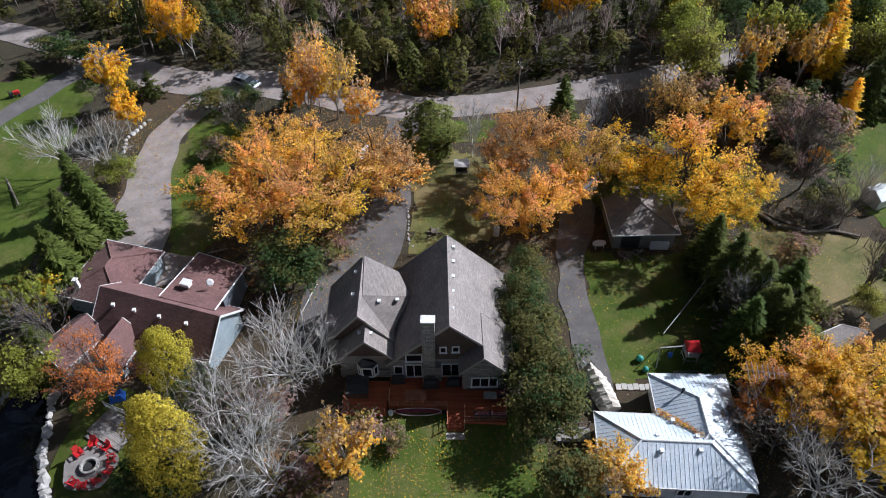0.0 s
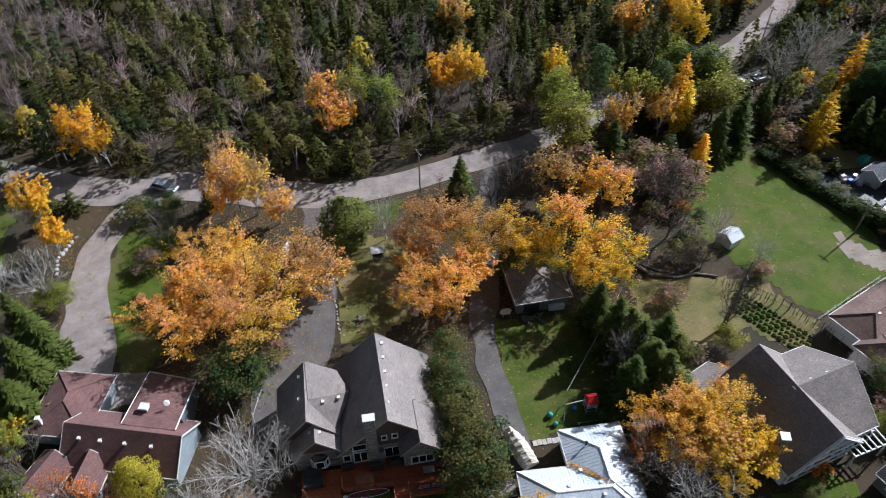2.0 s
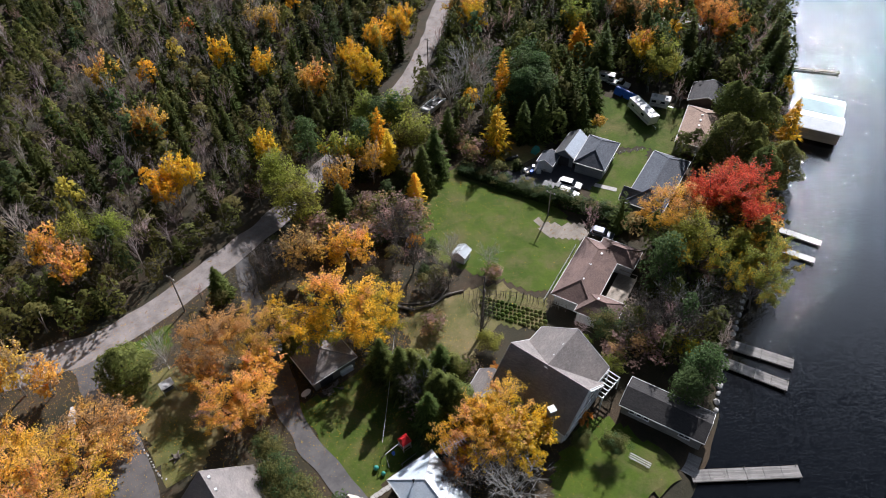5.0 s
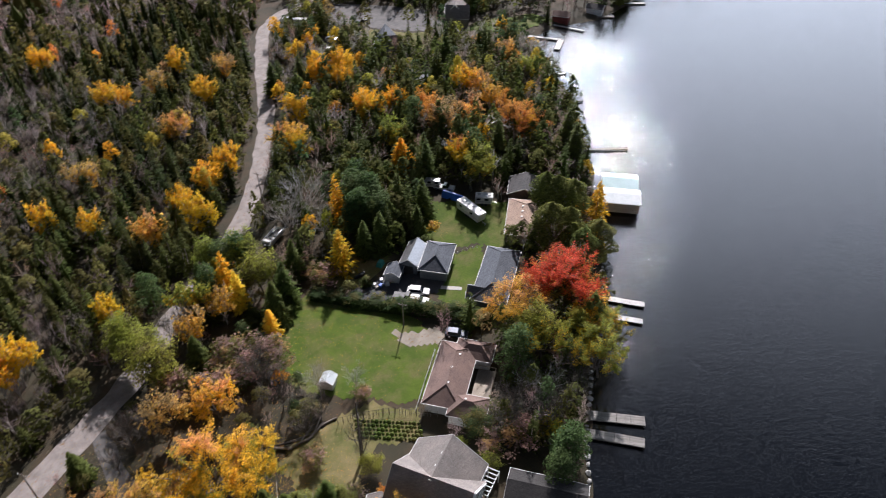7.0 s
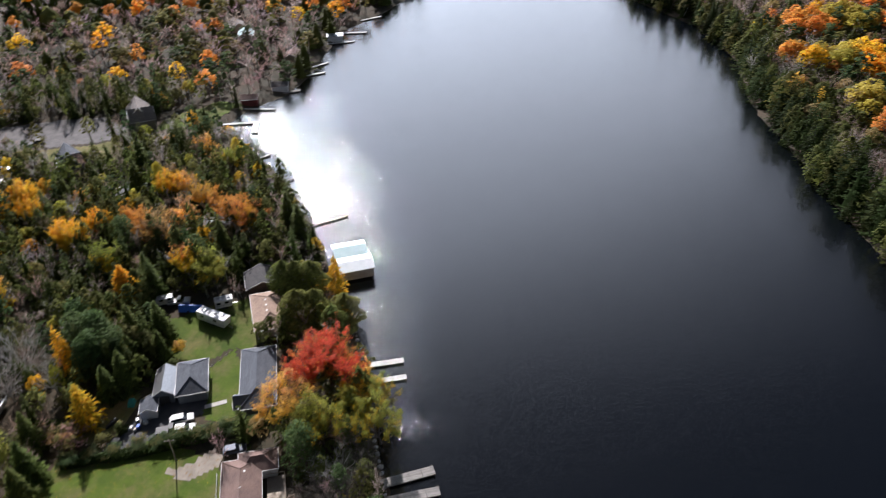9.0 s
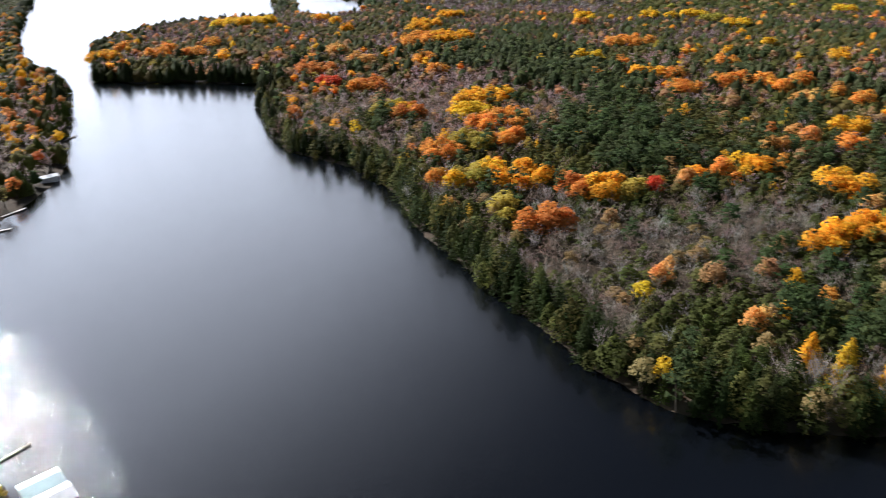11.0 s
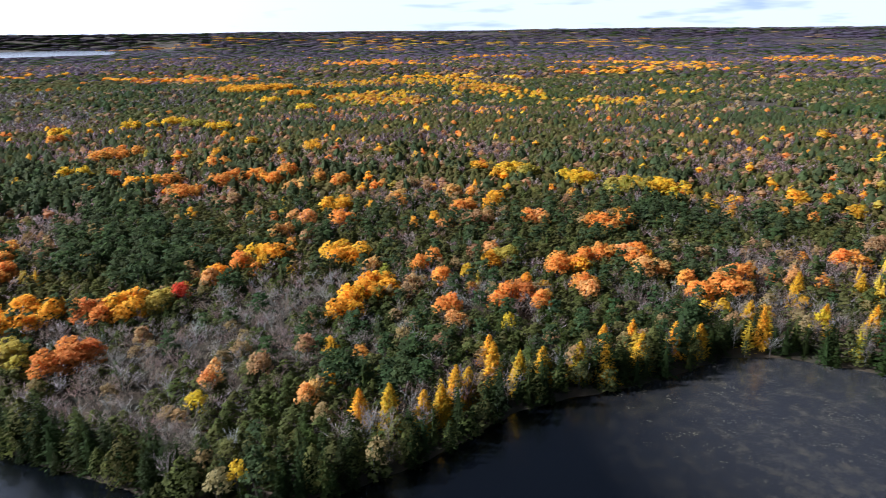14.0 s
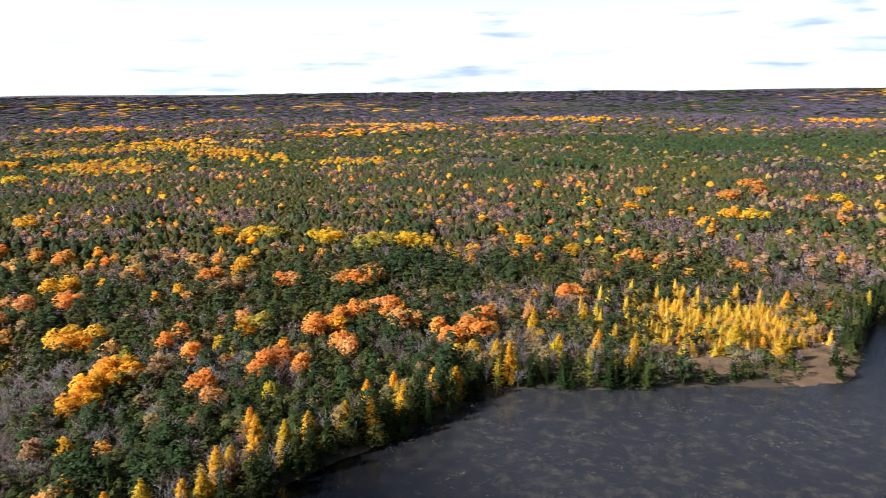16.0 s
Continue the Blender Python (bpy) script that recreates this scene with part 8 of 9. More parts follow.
# fire pit and red chairs
pit = thing("fire_pit", -34.6, 31.4, 0.06, 0, "round stone fire pit on a gravel circle", "fire pit")
bm = bmesh.new()
bmesh.ops.create_circle(bm, cap_ends=True, segments=28, radius=2.5, matrix=pose(0, 0, 0.08))
for v in bm.verts:
    v.co.xy *= 1 + 0.06 * math.sin(5 * math.atan2(v.co.y, v.co.x))
part("gravel", bm, M["pit_gravel"], pit)
for k in range(14):
    a = 2 * math.pi * k / 14
    part("block", bevelled(boxes(((0.75 * math.cos(a), 0.75 * math.sin(a), 0.26), (0.24, 0.33, 0.36), math.degrees(a))), 0.03, 1), M["boulder"], pit)
bm = bmesh.new()
bmesh.ops.create_circle(bm, cap_ends=True, segments=16, radius=0.66, matrix=pose(0, 0, 0.13))
part("ash", bm, M["rubber"], pit)


def red_chair(x, y, turn):
    c = thing("garden_chair", x, y, 0.1, turn, "bright red slatted garden chair by the fire pit", "chair", "chairs round the fire pit")
    part("seat", boxes(*[((0, -0.28 + 0.13 * k, 0.36 - 0.02 * k), (0.56, 0.11, 0.03)) for k in range(5)]), M["red_plastic"], c)
    part("backrest", boxes(*[((-0.24 + 0.12 * k, 0.36, 0.66), (0.1, 0.03, 0.72 + 0.06 * (2 - abs(k - 2))), 0, (-20, 0)) for k in range(5)]), M["red_plastic"], c)
    for s in (-1, 1):
        part("armrest", boxes(((s * 0.36, 0.0, 0.56), (0.13, 0.76, 0.03))), M["red_plastic"], c)
        part("leg", boxes(((s * 0.33, -0.28, 0.27), (0.07, 0.1, 0.55))), M["red_plastic"], c)
        part("leg", boxes(((s * 0.33, 0.3, 0.16), (0.07, 0.1, 0.35))), M["red_plastic"], c)


for a, r in ((100, 2.3), (62, 2.1), (20, 2.0), (-14, 2.1), (-50, 1.9), (-85, 2.0), (-115, 1.9), (140, 1.9)):
    red_chair(-34.6 + r * math.cos(radians(a)), 31.4 + r * math.sin(radians(a)), a - 90)

dk = thing("deck", -33.6, 35.3, 0.05, -28, "weathered grey timber terrace beside the lawn", "deck")
part("platform", boxes(((0, 0, 0.25), (4.4, 3.0, 0.14)), ((0, -1.45, 0.12), (4.4, 0.06, 0.24))), M["weathered"], dk)
part("step", boxes(((0, -1.75, 0.1), (4.0, 0.4, 0.12))), M["weathered"], dk)
post_rail(dk, (-35.3, 37.8), (-33.0, 36.9), 0.3, 1.0, 1.0, "white_paint")
tp = thing("tarp", -34.6, 39.0, 0.0, 20, "bright blue tarp over garden furniture", "tarp")
bm = boxes(((0, 0, 0.5), (1.6, 1.2, 1.0)))
for v in bm.verts:
    if v.co.z > 0.5:
        v.co.xy *= 0.7
part("sheet", bevelled(bm, 0.12, 3), M["blue_plastic"], tp)


# ---- rocks ----
def stone(parent, x, y, z, s, seed, material="boulder"):
    r = random.Random(seed)
    bm = bmesh.new()
    bmesh.ops.create_icosphere(bm, subdivisions=1, radius=0.5, matrix=pose(x, y, z + 0.3 * s[2], 0, 0, r.uniform(0, 360)) @ Matrix.Diagonal((*s, 1)))
    for v in bm.verts:
        v.co += Vector((r.uniform(-1, 1), r.uniform(-1, 1), r.uniform(-1, 1))) * 0.09 * s[0]
    if parent:
        bm.transform(parent.matrix_basis.inverted())
    return part("stone", bm, M[material], parent)


def stone_row(x, y, label, line, gap, size, category="stone wall"):
    row = thing("stone_wall", x, y, -0.5, 0, label, category)
    r = random.Random(int(x * 10))
    for (ax, ay), (bx, by) in zip(line, line[1:]):
        n = max(1, int(math.hypot(bx - ax, by - ay) / gap))
        for k in range(n):
            px_, py_ = ax + (bx - ax) * (k + 0.5) / n, ay + (by - ay) * (k + 0.5) / n
            s = size * r.uniform(0.75, 1.3)
            stone(row, px_ + r.uniform(-0.12, 0.12), py_ + r.uniform(-0.12, 0.12), max(float(land_height(px_, py_)), WATER) - 0.1, (s * 1.25, s, s * 0.8), r.random())
    return row


stone_row(-42, 36, "pale limestone blocks edging the inlet", [(-42.0, 41), (-41.2, 37), (-40.2, 33), (-38.6, 29.5), (-36.6, 26)], 0.75, 0.95)
stone_row(-47, 36, "pale limestone blocks along the far side of the inlet", [(-46.9, 41), (-47.3, 36), (-48, 30), (-49, 25)], 0.75, 0.9)
stone_row(-48, 83, "white painted rocks beside the drive", [(-47.9, 79), (-48.4, 82.6), (-47.5, 85), (-46.4, 87.6)], 0.8, 0.7, "rocks")
stone_row(-6.4, 66, "dark landscape kerb along the drive", [(-6.7, 74), (-6.4, 65), (-6.2, 62), (-5.3, 61.2)], 0.55, 0.36, "kerb")
stone_row(75, 27, "boulders along the lake shore", [(66, 21.5), (74, 26.6), (84, 31.2), (97, 37.6), (110, 42.7), (123, 49.2)], 1.5, 0.9)


# ---- logs, fences, lines ----
def log(x, y, z, length, r, turn, tilt=0.0, label="fallen weathered log on rough grass"):
    t = thing("log", x, y, z, turn, label, "log")
    bm = bmesh.new()
    rod(bm, (-length / 2, 0, r - tilt), (length / 2, 0, r + tilt), r, r * 0.7, 8)
    for k in range(3):
        u = -0.3 + 0.3 * k
        rod(bm, (u * length, 0, r), (u * length + 0.25, 0.3 * (-1) ** k, r + 0.35), r * 0.3, r * 0.15, 5)
    part("stem", bm, M["log"], t)


for lx, ly, ll, lr, lt in ((38.2, 69, 4.0, 0.3, -75), (39.3, 66.6, 3.6, 0.28, -55), (41.8, 64.9, 4.2, 0.26, -18), (45.4, 64.5, 4.6, 0.24, 6), (48.2, 64.2, 3.4, 0.22, -20), (44.0, 65.4, 4.6, 0.16, 14), (42.6, 65.8, 5.0, 0.14, -30), (46.4, 65.2, 4.0, 0.14, 25), (41.0, 66.6, 4.0, 0.12, -40)):
    log(lx, ly, 0.0, ll, lr, lt, 0.05)
log(-60.0, 70.8, 0.0, 8.0, 0.16, -52, 0.3, "slim fallen birch trunk on the grass")
log(-46.2, 68.0, 0.0, 3.2, 0.1, 60, 0.0, "pale broken branch on the drive's edge")
log(-29.5, 60.0, 0.0, 2.4, 0.14, 20, 0.0)
snag = thing("dead_tree", 46.3, 54.2, 0, 0, "leafless dead trunk leaning over the garden", "tree")
bm = bmesh.new()
rod(bm, (0, 0, -0.2), (2.6, 2.8, 10.5), 0.34, 0.1, 8)
for k in range(9):
    u = 0.25 + 0.08 * k
    a = k * 2.4
    rod(bm, (2.6 * u, 2.8 * u, 10.5 * u), (2.6 * u + 1.9 * math.cos(a), 2.8 * u + 1.9 * math.sin(a), 10.5 * u + 1.0), 0.09, 0.02, 5)
part("trunk", bm, M["bark"], snag)


def fence(name, line, gap, height, label, material="log", rails=2):
    f = thing(name, line[0][0], line[0][1], 0, 0, label, "fence")
    inv = f.matrix_basis.inverted()
    r = random.Random(3)
    for (ax, ay), (bx, by) in zip(line, line[1:]):
        n = max(1, int(math.hypot(bx - ax, by - ay) / gap))
        for k in range(n + 1):
            x, y = ax + (bx - ax) * k / n, ay + (by - ay) * k / n
            bm = bmesh.new()
            rod(bm, (x, y, -0.2), (x + r.uniform(-0.1, 0.1), y + r.uniform(-0.1, 0.1), height * r.uniform(0.85, 1.1)), 0.06, 0.045, 5)
            bm.transform(inv)
            part("post", bm, M[material], f)
        for h in range(rails):
            bm = bmesh.new()
            z = height * (0.4 + 0.5 * h / max(1, rails - 1))
            rod(bm, (ax, ay, z), (bx, by, z), 0.025, None, 4)
            bm.transform(inv)
            part("rail", bm, M[material], f)


fence("fence", [(49, 62.5), (55.5, 57.5), (60, 51)], 0.9, 2.0, "rustic pole fence round the vegetable garden")
fence("fence", [(51.2, 61.5), (57, 56), (61, 49.5)], 1.1, 1.8, "second row of garden poles")
fence("fence", [(-16.4, 54.7), (-17.5, 50.2), (-16.6, 46.9)], 2.2, 0.9, "low pale timber rail beside the drive", "white_paint", 1)
fence("fence", [(59.5, 53.4), (73.0, 59.6)], 1.4, 0.8, "low white edging along the bungalow", "white_paint", 2)
for k in range(5):
    bm = bmesh.new()
    for j in range(16):
        a = Vector((51.5 + 0.42 * j - 0.55 * k, 60.6 - 0.62 * j - 0.7 * k, 0.1))
        bmesh.ops.create_icosphere(bm, subdivisions=1, radius=0.28 + 0.1 * ((j * 7 + k) % 3), matrix=Matrix.Translation(a))
    tagged(part("vegetable_row", bm, M["lawn"]), "row of leafy green vegetables in the garden", "vegetables", "vegetable rows", "stuff")

line = thing("clothesline", 33.2, 60.2, 0, 0, "clothesline of knotted cord between a pole and the house", "clothesline")
bm = bmesh.new()
rod(bm, (0, 0, 0), (0, 0, 4.3), 0.09, 0.07, 8)
part("pole", bm, M["log"], line)
A, B = Vector((0, 0, 4.0)), Vector((-11.4, -13.8, 2.4))
for k in range(44):
    bm = bmesh.new()
    p, q = A.lerp(B, k / 44), A.lerp(B, (k + 0.62) / 44)
    sag = lambda v, u: v - Vector((0, 0, 0.5 * math.sin(math.pi * u)))  # noqa: E731
    rod(bm, sag(p, k / 44), sag(q, (k + 0.62) / 44), 0.035, None, 4)
    part("peg", bm, M["white_paint"], line)
bm = bmesh.new()
for k in range(12):
    rod(bm, sag(A.lerp(B, k / 12), k / 12), sag(A.lerp(B, (k + 1) / 12), (k + 1) / 12), 0.012, None, 3)
part("cord", bm, M["white_paint"], line)

# ---- playset, antenna, boat under canvas ----
play = thing("playset", 24, 44.6, 0, 0, "wooden playset tower with a red canopy and swing beam", "playset")
inv = play.matrix_basis.inverted()


def stick(parent, name, a, b, r, material, sides=5):
    bm = bmesh.new()
    rod(bm, a, b, r, None, sides)
    bm.transform(parent.matrix_basis.inverted())
    return part(name, bm, M[material], parent)


for sx in (24.0, 25.3):
    for sy in (44.3, 45.6):
        stick(play, "post", (sx, sy, 0), (sx, sy, 2.2), 0.06, "pale_deck")
for z in (0.5, 1.2, 1.7):
    for a, b in (((24, 44.3), (25.3, 44.3)), ((25.3, 44.3), (25.3, 45.6)), ((24, 45.6), (25.3, 45.6)), ((24, 44.3), (24, 45.6))):
        stick(play, "rail", (*a, z), (*b, z), 0.045, "pale_deck", 4)
bm = boxes(((24.65, 44.95, 1.15), (1.3, 1.3, 0.08)))
bm.transform(inv)
part("platform", bm, M["pale_deck"], play)
bm = bmesh.new()
faces(bm, [(23.85, 44.15, 2.2), (25.45, 44.15, 2.2), (25.45, 45.75, 2.2), (23.85, 45.75, 2.2), (24.2, 44.95, 2.85), (25.1, 44.95, 2.85)], [(0, 1, 5, 4), (2, 3, 4, 5), (1, 2, 5), (3, 0, 4), (3, 2, 1, 0)])
bm.transform(inv)
part("canopy", bm, M["red_plastic"], play)
stick(play, "beam", (24, 45, 2.2), (21.2, 44.7, 2.2), 0.07, "pale_deck")
stick(play, "leg", (21.2, 44.7, 2.2), (21.0, 43.7, 0), 0.06, "pale_deck")
stick(play, "leg", (21.2, 44.7, 2.2), (21.0, 45.7, 0), 0.06, "pale_deck")
for s in (22.4, 22.75):
    stick(play, "chain", (s, 44.85, 2.2), (s, 44.85, 0.75), 0.015, "steel", 3)
bm = bmesh.new()
rod(bm, (22.57, 44.85, 0.5), (22.57, 44.85, 0.95), 0.22, 0.28, 10)
bm.transform(inv)
part("swing_seat", bm, M["blue_plastic"], play)
for bx_, by_, br in ((19.4, 44.6, 0.4), (19.8, 43.3, 0.34)):
    b_ = thing("play_ball", bx_, by_, 0, 0, "teal plastic play ball on the grass", "ball")
    bm = bmesh.new()
    bmesh.ops.create_icosphere(bm, subdivisions=2, radius=br, matrix=Matrix.Translation((0, 0, br)))
    part("ball", bm, M["teal_plastic"], b_, "", True)
bn = thing("picnic_bench", 24.0, 42.2, 0, 3, "weathered bench with a white tub behind the roof", "bench")
part("seat", boxes(((0, 0, 0.45), (3.0, 0.4, 0.08)), ((0, 0.6, 0.75), (3.0, 0.1, 0.12))), M["weathered"], bn)
for s in (-1.3, 1.3):
    part("leg", boxes(((s, 0, 0.2), (0.12, 0.5, 0.42)), ((s, 0.58, 0.38), (0.1, 0.1, 0.76))), M["weathered"], bn)

mast = thing("antenna_mast", 28.3, 37.4, 0, 0, "lattice television mast with a comb antenna", "antenna")
for k in range(3):
    a = 2.1 * k
    o = Vector((0.16 * math.cos(a), 0.16 * math.sin(a), 0))
    bm = bmesh.new()
    rod(bm, o, o + Vector((0, 0, 8.6)), 0.025, None, 4)
    part("leg", bm, M["steel"], mast)
for k in range(28):
    a, b = 2.1 * (k % 3), 2.1 * ((k + 1) % 3)
    bm = bmesh.new()
    rod(bm, (0.16 * math.cos(a), 0.16 * math.sin(a), 0.3 * k), (0.16 * math.cos(b), 0.16 * math.sin(b), 0.3 * k + 0.3), 0.014, None, 3)
    part("brace", bm, M["steel"], mast)
bm = bmesh.new()
rod(bm, (-2.0, 0.1, 8.7), (1.6, -0.3, 8.7), 0.035, None, 4)
part("boom", bm, M["steel"], mast)
for k in range(8):
    bm = bmesh.new()
    h = 1.0 - 0.06 * k
    c = Vector((-2.0 + 0.45 * k, 0.1 - 0.05 * k, 8.72))
    rod(bm, c + Vector((0.1, h, 0)), c - Vector((0.1, h, 0)), 0.028, None, 4)
    part("element", bm, M["steel"], mast)

cover = thing("covered_boat", 14.6, 40.6, 0.0, -71, "boat on a trailer under a beige canvas cover", "boat")
bm = bmesh.new()
rings = []
for k in range(23):
    u = -1 + 2 * k / 22
    w = 1.15 * (1 - max(u, 0) ** 3 * 0.12) * (0.3 + 0.7 * min(1, (u + 1.06) * 1.3) ** 0.6)
    h = 1.5 - 0.25 * abs(u) + 0.1 * math.sin(k * 1.9) + (0.14 if k % 4 == 0 else 0)
    rings.append([bm.verts.new((2.7 * u + 0.05 * math.sin(9 * y_ + k), y_ * w * (1 + 0.05 * math.sin(k * 2.3 + 4 * z_)), z_ * h + 0.25 + 0.06 * math.sin(7 * y_ + 1.7 * k))) for y_, z_ in ((-1, 0.15), (-0.95, 0.5), (-0.55, 0.8), (0, 1.0), (0.55, 0.8), (0.95, 0.5), (1, 0.15))])
for p, q in zip(rings, rings[1:]):
    for k in range(6):
        bm.faces.new((p[k], p[k + 1], q[k + 1], q[k]))
bm.faces.new(rings[0])
bm.faces.new(rings[-1][::-1])
part("cover", bm, M["canvas"], cover)
for s in (-1, 1):
    bm = bmesh.new()
    rod(bm, (0.4, s * 0.95, 0.32), (0.4, s * 0.8, 0.32), 0.32, None, 12)
    part("wheel", bm, M["rubber"], cover)
part("drawbar", boxes(((-3.0, 0, 0.4), (1.6, 0.12, 0.12))), M["steel"], cover)
for k in range(6):
    s = thing("paving_slab", 16.7 + 0.6 * k, 41.25 + (0.04 if k % 2 else -0.03), 0.05, 3 * (k % 3), "square concrete stepping slab", "paving slab", "stepping slabs to the house")
    part("slab", bevelled(boxes(((0, 0, 0.03), (0.55, 0.75, 0.08))), 0.02, 1), M["slab"], s)
wk = thing("boardwalk", 11.4, 35.6, 0, 4, "low timber boardwalk with a side rail", "boardwalk")
part("platform", boxes(((0, 0, 0.3), (3.4, 1.4, 0.1)), ((0, -0.65, 0.15), (3.4, 0.06, 0.3))), M["weathered"], wk)
post_rail(wk, (9.9, 36.2), (13.0, 36.4), 0.34, 0.9, 1.0, "log")


# ---- fallen leaves in roof valleys and on lawns ----
def litter(name, cx, cy, rx, ry, n, z, colours, label, seed, size=0.16, along=None):
    rg = np.random.default_rng(seed)
    if along:
        u = rg.uniform(0, 1, n)
        a, b = np.array(along[0]), np.array(along[1])
        pts = a + (b - a) * u[:, None] + rg.normal(0, 1, (n, 3)) * (0.16, 0.16, 0.02)
    else:
        pts = np.stack([cx + rg.normal(0, rx, n), cy + rg.normal(0, ry, n), np.zeros(n)], 1)
        pts[:, 2] = land_height(pts[:, 0], pts[:, 1]) + z
    tri = leaf_tris(pts, size, np.tile((0, 0, 1.0), (n, 1)), rg, 0.25)
    col = np.array([TINTS[c] for c in colours])[rg.integers(0, len(colours), n)] * rg.uniform(0.6, 1.1, (n, 1))
    return tagged(new(name, mesh_of(name, tri, col, M["dry_leaves"])), label, "leaves", kind="stuff")


litter("leaf_litter", 0, 0, 1, 1, 420, 0, ("rust", "brown", "gold"), "rusty leaves gathered in the roof valley", 1, 0.13, ((19.2, 36.8, 2.95), (22.8, 33.4, 4.25)))
litter("leaf_litter", 0, 0, 1, 1, 160, 0, ("rust", "brown"), "rusty leaves along the metal roof's edge", 2, 0.13, ((26.9, 38.5, 2.85), (26.9, 33.0, 2.9)))
for k, (lx, ly, rx, ry, n) in enumerate(((-22, 62, 6, 8, 2600), (-14, 58, 3, 5, 700), (8, 70, 6, 8, 2400), (24, 56, 7, 7, 900), (28, 70, 8, 6, 2200), (-2, 33, 6, 4, 1400), (-46, 82, 3, 8, 1600), (36, 60, 5, 5, 1200), (34, 33, 6, 6, 1200), (-16, 88, 8, 5, 2000), (60, 80, 9, 8, 900), (14, 84, 8, 5, 1400))):
    litter("leaf_litter", lx, ly, rx * 1.15, ry * 1.15, 2 * n, 0.13, ("gold", "yellow", "brown", "tan", "rust"), "fallen autumn leaves scattered over the ground", 20 + k, 0.085)


# ---- small yard things ----
tank = thing("propane_tank", 4.8, 63.4, 0, 0, "upright white propane tank by the hedge", "tank")
bm = bmesh.new()
rod(bm, (0, 0, 0.1), (0, 0, 1.25), 0.38, None, 14)
bmesh.ops.create_uvsphere(bm, u_segments=14, v_segments=6, radius=0.38, matrix=pose(0, 0, 1.25) @ Matrix.Diagonal((1, 1, 0.5, 1)))
part("shell", bm, M["white_paint"], tank, "", True)
bm = bmesh.new()
rod(bm, (0, 0, 1.4), (0, 0, 1.58), 0.14, None, 10)
part("valve_guard", bm, M["steel"], tank)
sw = thing("garden_swing", 0.4, 75.2, 0, 4, "canopied garden swing seat with a white roof", "swing seat")
part("canopy", bevelled(boxes(((0, 0, 2.0), (2.1, 1.4, 0.1), 0, (12, 0))), 0.03), M["white_paint"], sw)
part("seat", boxes(((0, 0, 0.5), (1.6, 0.6, 0.1)), ((0, 0.32, 0.85), (1.6, 0.1, 0.6))), M["black"], sw)
for s in (-1, 1):
    for e in (-1, 1):
        bm = bmesh.new()
        rod(bm, (s * 0.95, e * 0.7, 0), (s * 0.95, 0.0, 1.95), 0.035, None, 5)
        part("leg", bm, M["steel"], sw)
tb = thing("garden_table", 17.3, 61.5, 0, 12, "white oval plastic garden table", "table")
bm = bmesh.new()
bmesh.ops.create_cone(bm, cap_ends=True, segments=18, radius1=0.75, radius2=0.75, depth=0.06, matrix=pose(0, 0, 0.72) @ Matrix.Diagonal((1.15, 0.7, 1, 1)))
part("tabletop", bm, M["white_paint"], tb)
for sx in (-1, 1):
    for sy in (-1, 1):
        part("leg", boxes(((sx * 0.5, sy * 0.28, 0.35), (0.07, 0.07, 0.7))), M["white_paint"], tb)
st = thing("stump", -3.0, 63.6, 0, 0, "cut stump with split firewood round it", "stump")
bm = bmesh.new()
rod(bm, (0, 0, 0), (0, 0, 0.5), 0.5, 0.42, 10)
for k in range(5):
    rod(bm, (0.5 * math.cos(k), 0.5 * math.sin(k), 0.1), (1.1 * math.cos(k), 1.0 * math.sin(k), 0.2), 0.12, 0.1, 6)
part("wood", bm, M["log"], st)
sh = thing("garden_shed", 54.4, 70.2, 0, 24, "small white plastic garden shed with a gable roof", "shed")
gable(sh, 54.4, 70.2, 2.4, 2.4, 24, 0, 1.9, 2.6, "siding_white", "white_roof", 0.15)
wood = thing("woodpile", 20.8, 59.8, 0, 4, "low heap of brush and split wood", "woodpile")
for k in range(26):
    bm = bmesh.new()
    r = random.Random(k)
    c = Vector((r.uniform(-1.5, 1.5), r.uniform(-0.7, 0.7), 0.12 + 0.2 * (k % 3)))
    d = Vector((r.uniform(-0.5, 0.5), r.uniform(-0.3, 0.3), 0.05))
    rod(bm, c - d, c + d, 0.09, 0.08, 6)
    part("split_log", bm, M["log"], wood)
bench = thing("lawn_lounger", 50.5, 22.8, 0, -69, "white slatted lounger frame on the lawn", "lounger")
for s in (-0.35, 0, 0.35):
    part("rail", boxes(((0, s, 0.45), (3.2, 0.07, 0.06))), M["white_paint"], bench)
for u in (-1.2, 1.2):
    for s in (-0.4, 0.4):
        part("leg", boxes(((u, s, 0.22), (0.07, 0.07, 0.45))), M["white_paint"], bench)


# ---- docks ----
def dock(x, y, turn, length, width, material, label, z=-0.55, piles=3):
    d = thing("dock", x, y, WATER, turn, label, "dock")
    n = int(length / 2.4) or 1
    for k in range(n):
        part("section", boxes(((-length / 2 + (k + 0.5) * length / n, 0, z - WATER), (length / n - 0.04, width, 0.14))), M[material], d)
    for s in (-1, 1):
        part("stringer", boxes(((0, s * (width / 2 + 0.03), z - WATER - 0.06), (length, 0.06, 0.2))), M["log"], d)
        for k in range(piles):
            bm = bmesh.new()
            u = -length / 2 + 0.3 + (length - 0.6) * k / (piles - 1)
            rod(bm, (u, s * (width / 2 + 0.1), -1.2), (u, s * (width / 2 + 0.1), z - WATER + 0.35), 0.07, None, 6)
            part("pile", bm, M["log"], d)
    return d


def between(ax, ay, bx, by, width, material, label, **k):
    return dock((ax + bx) / 2, (ay + by) / 2, math.degrees(math.atan2(by - ay, bx - ax)), math.hypot(bx - ax, by - ay), width, material, label, **k)


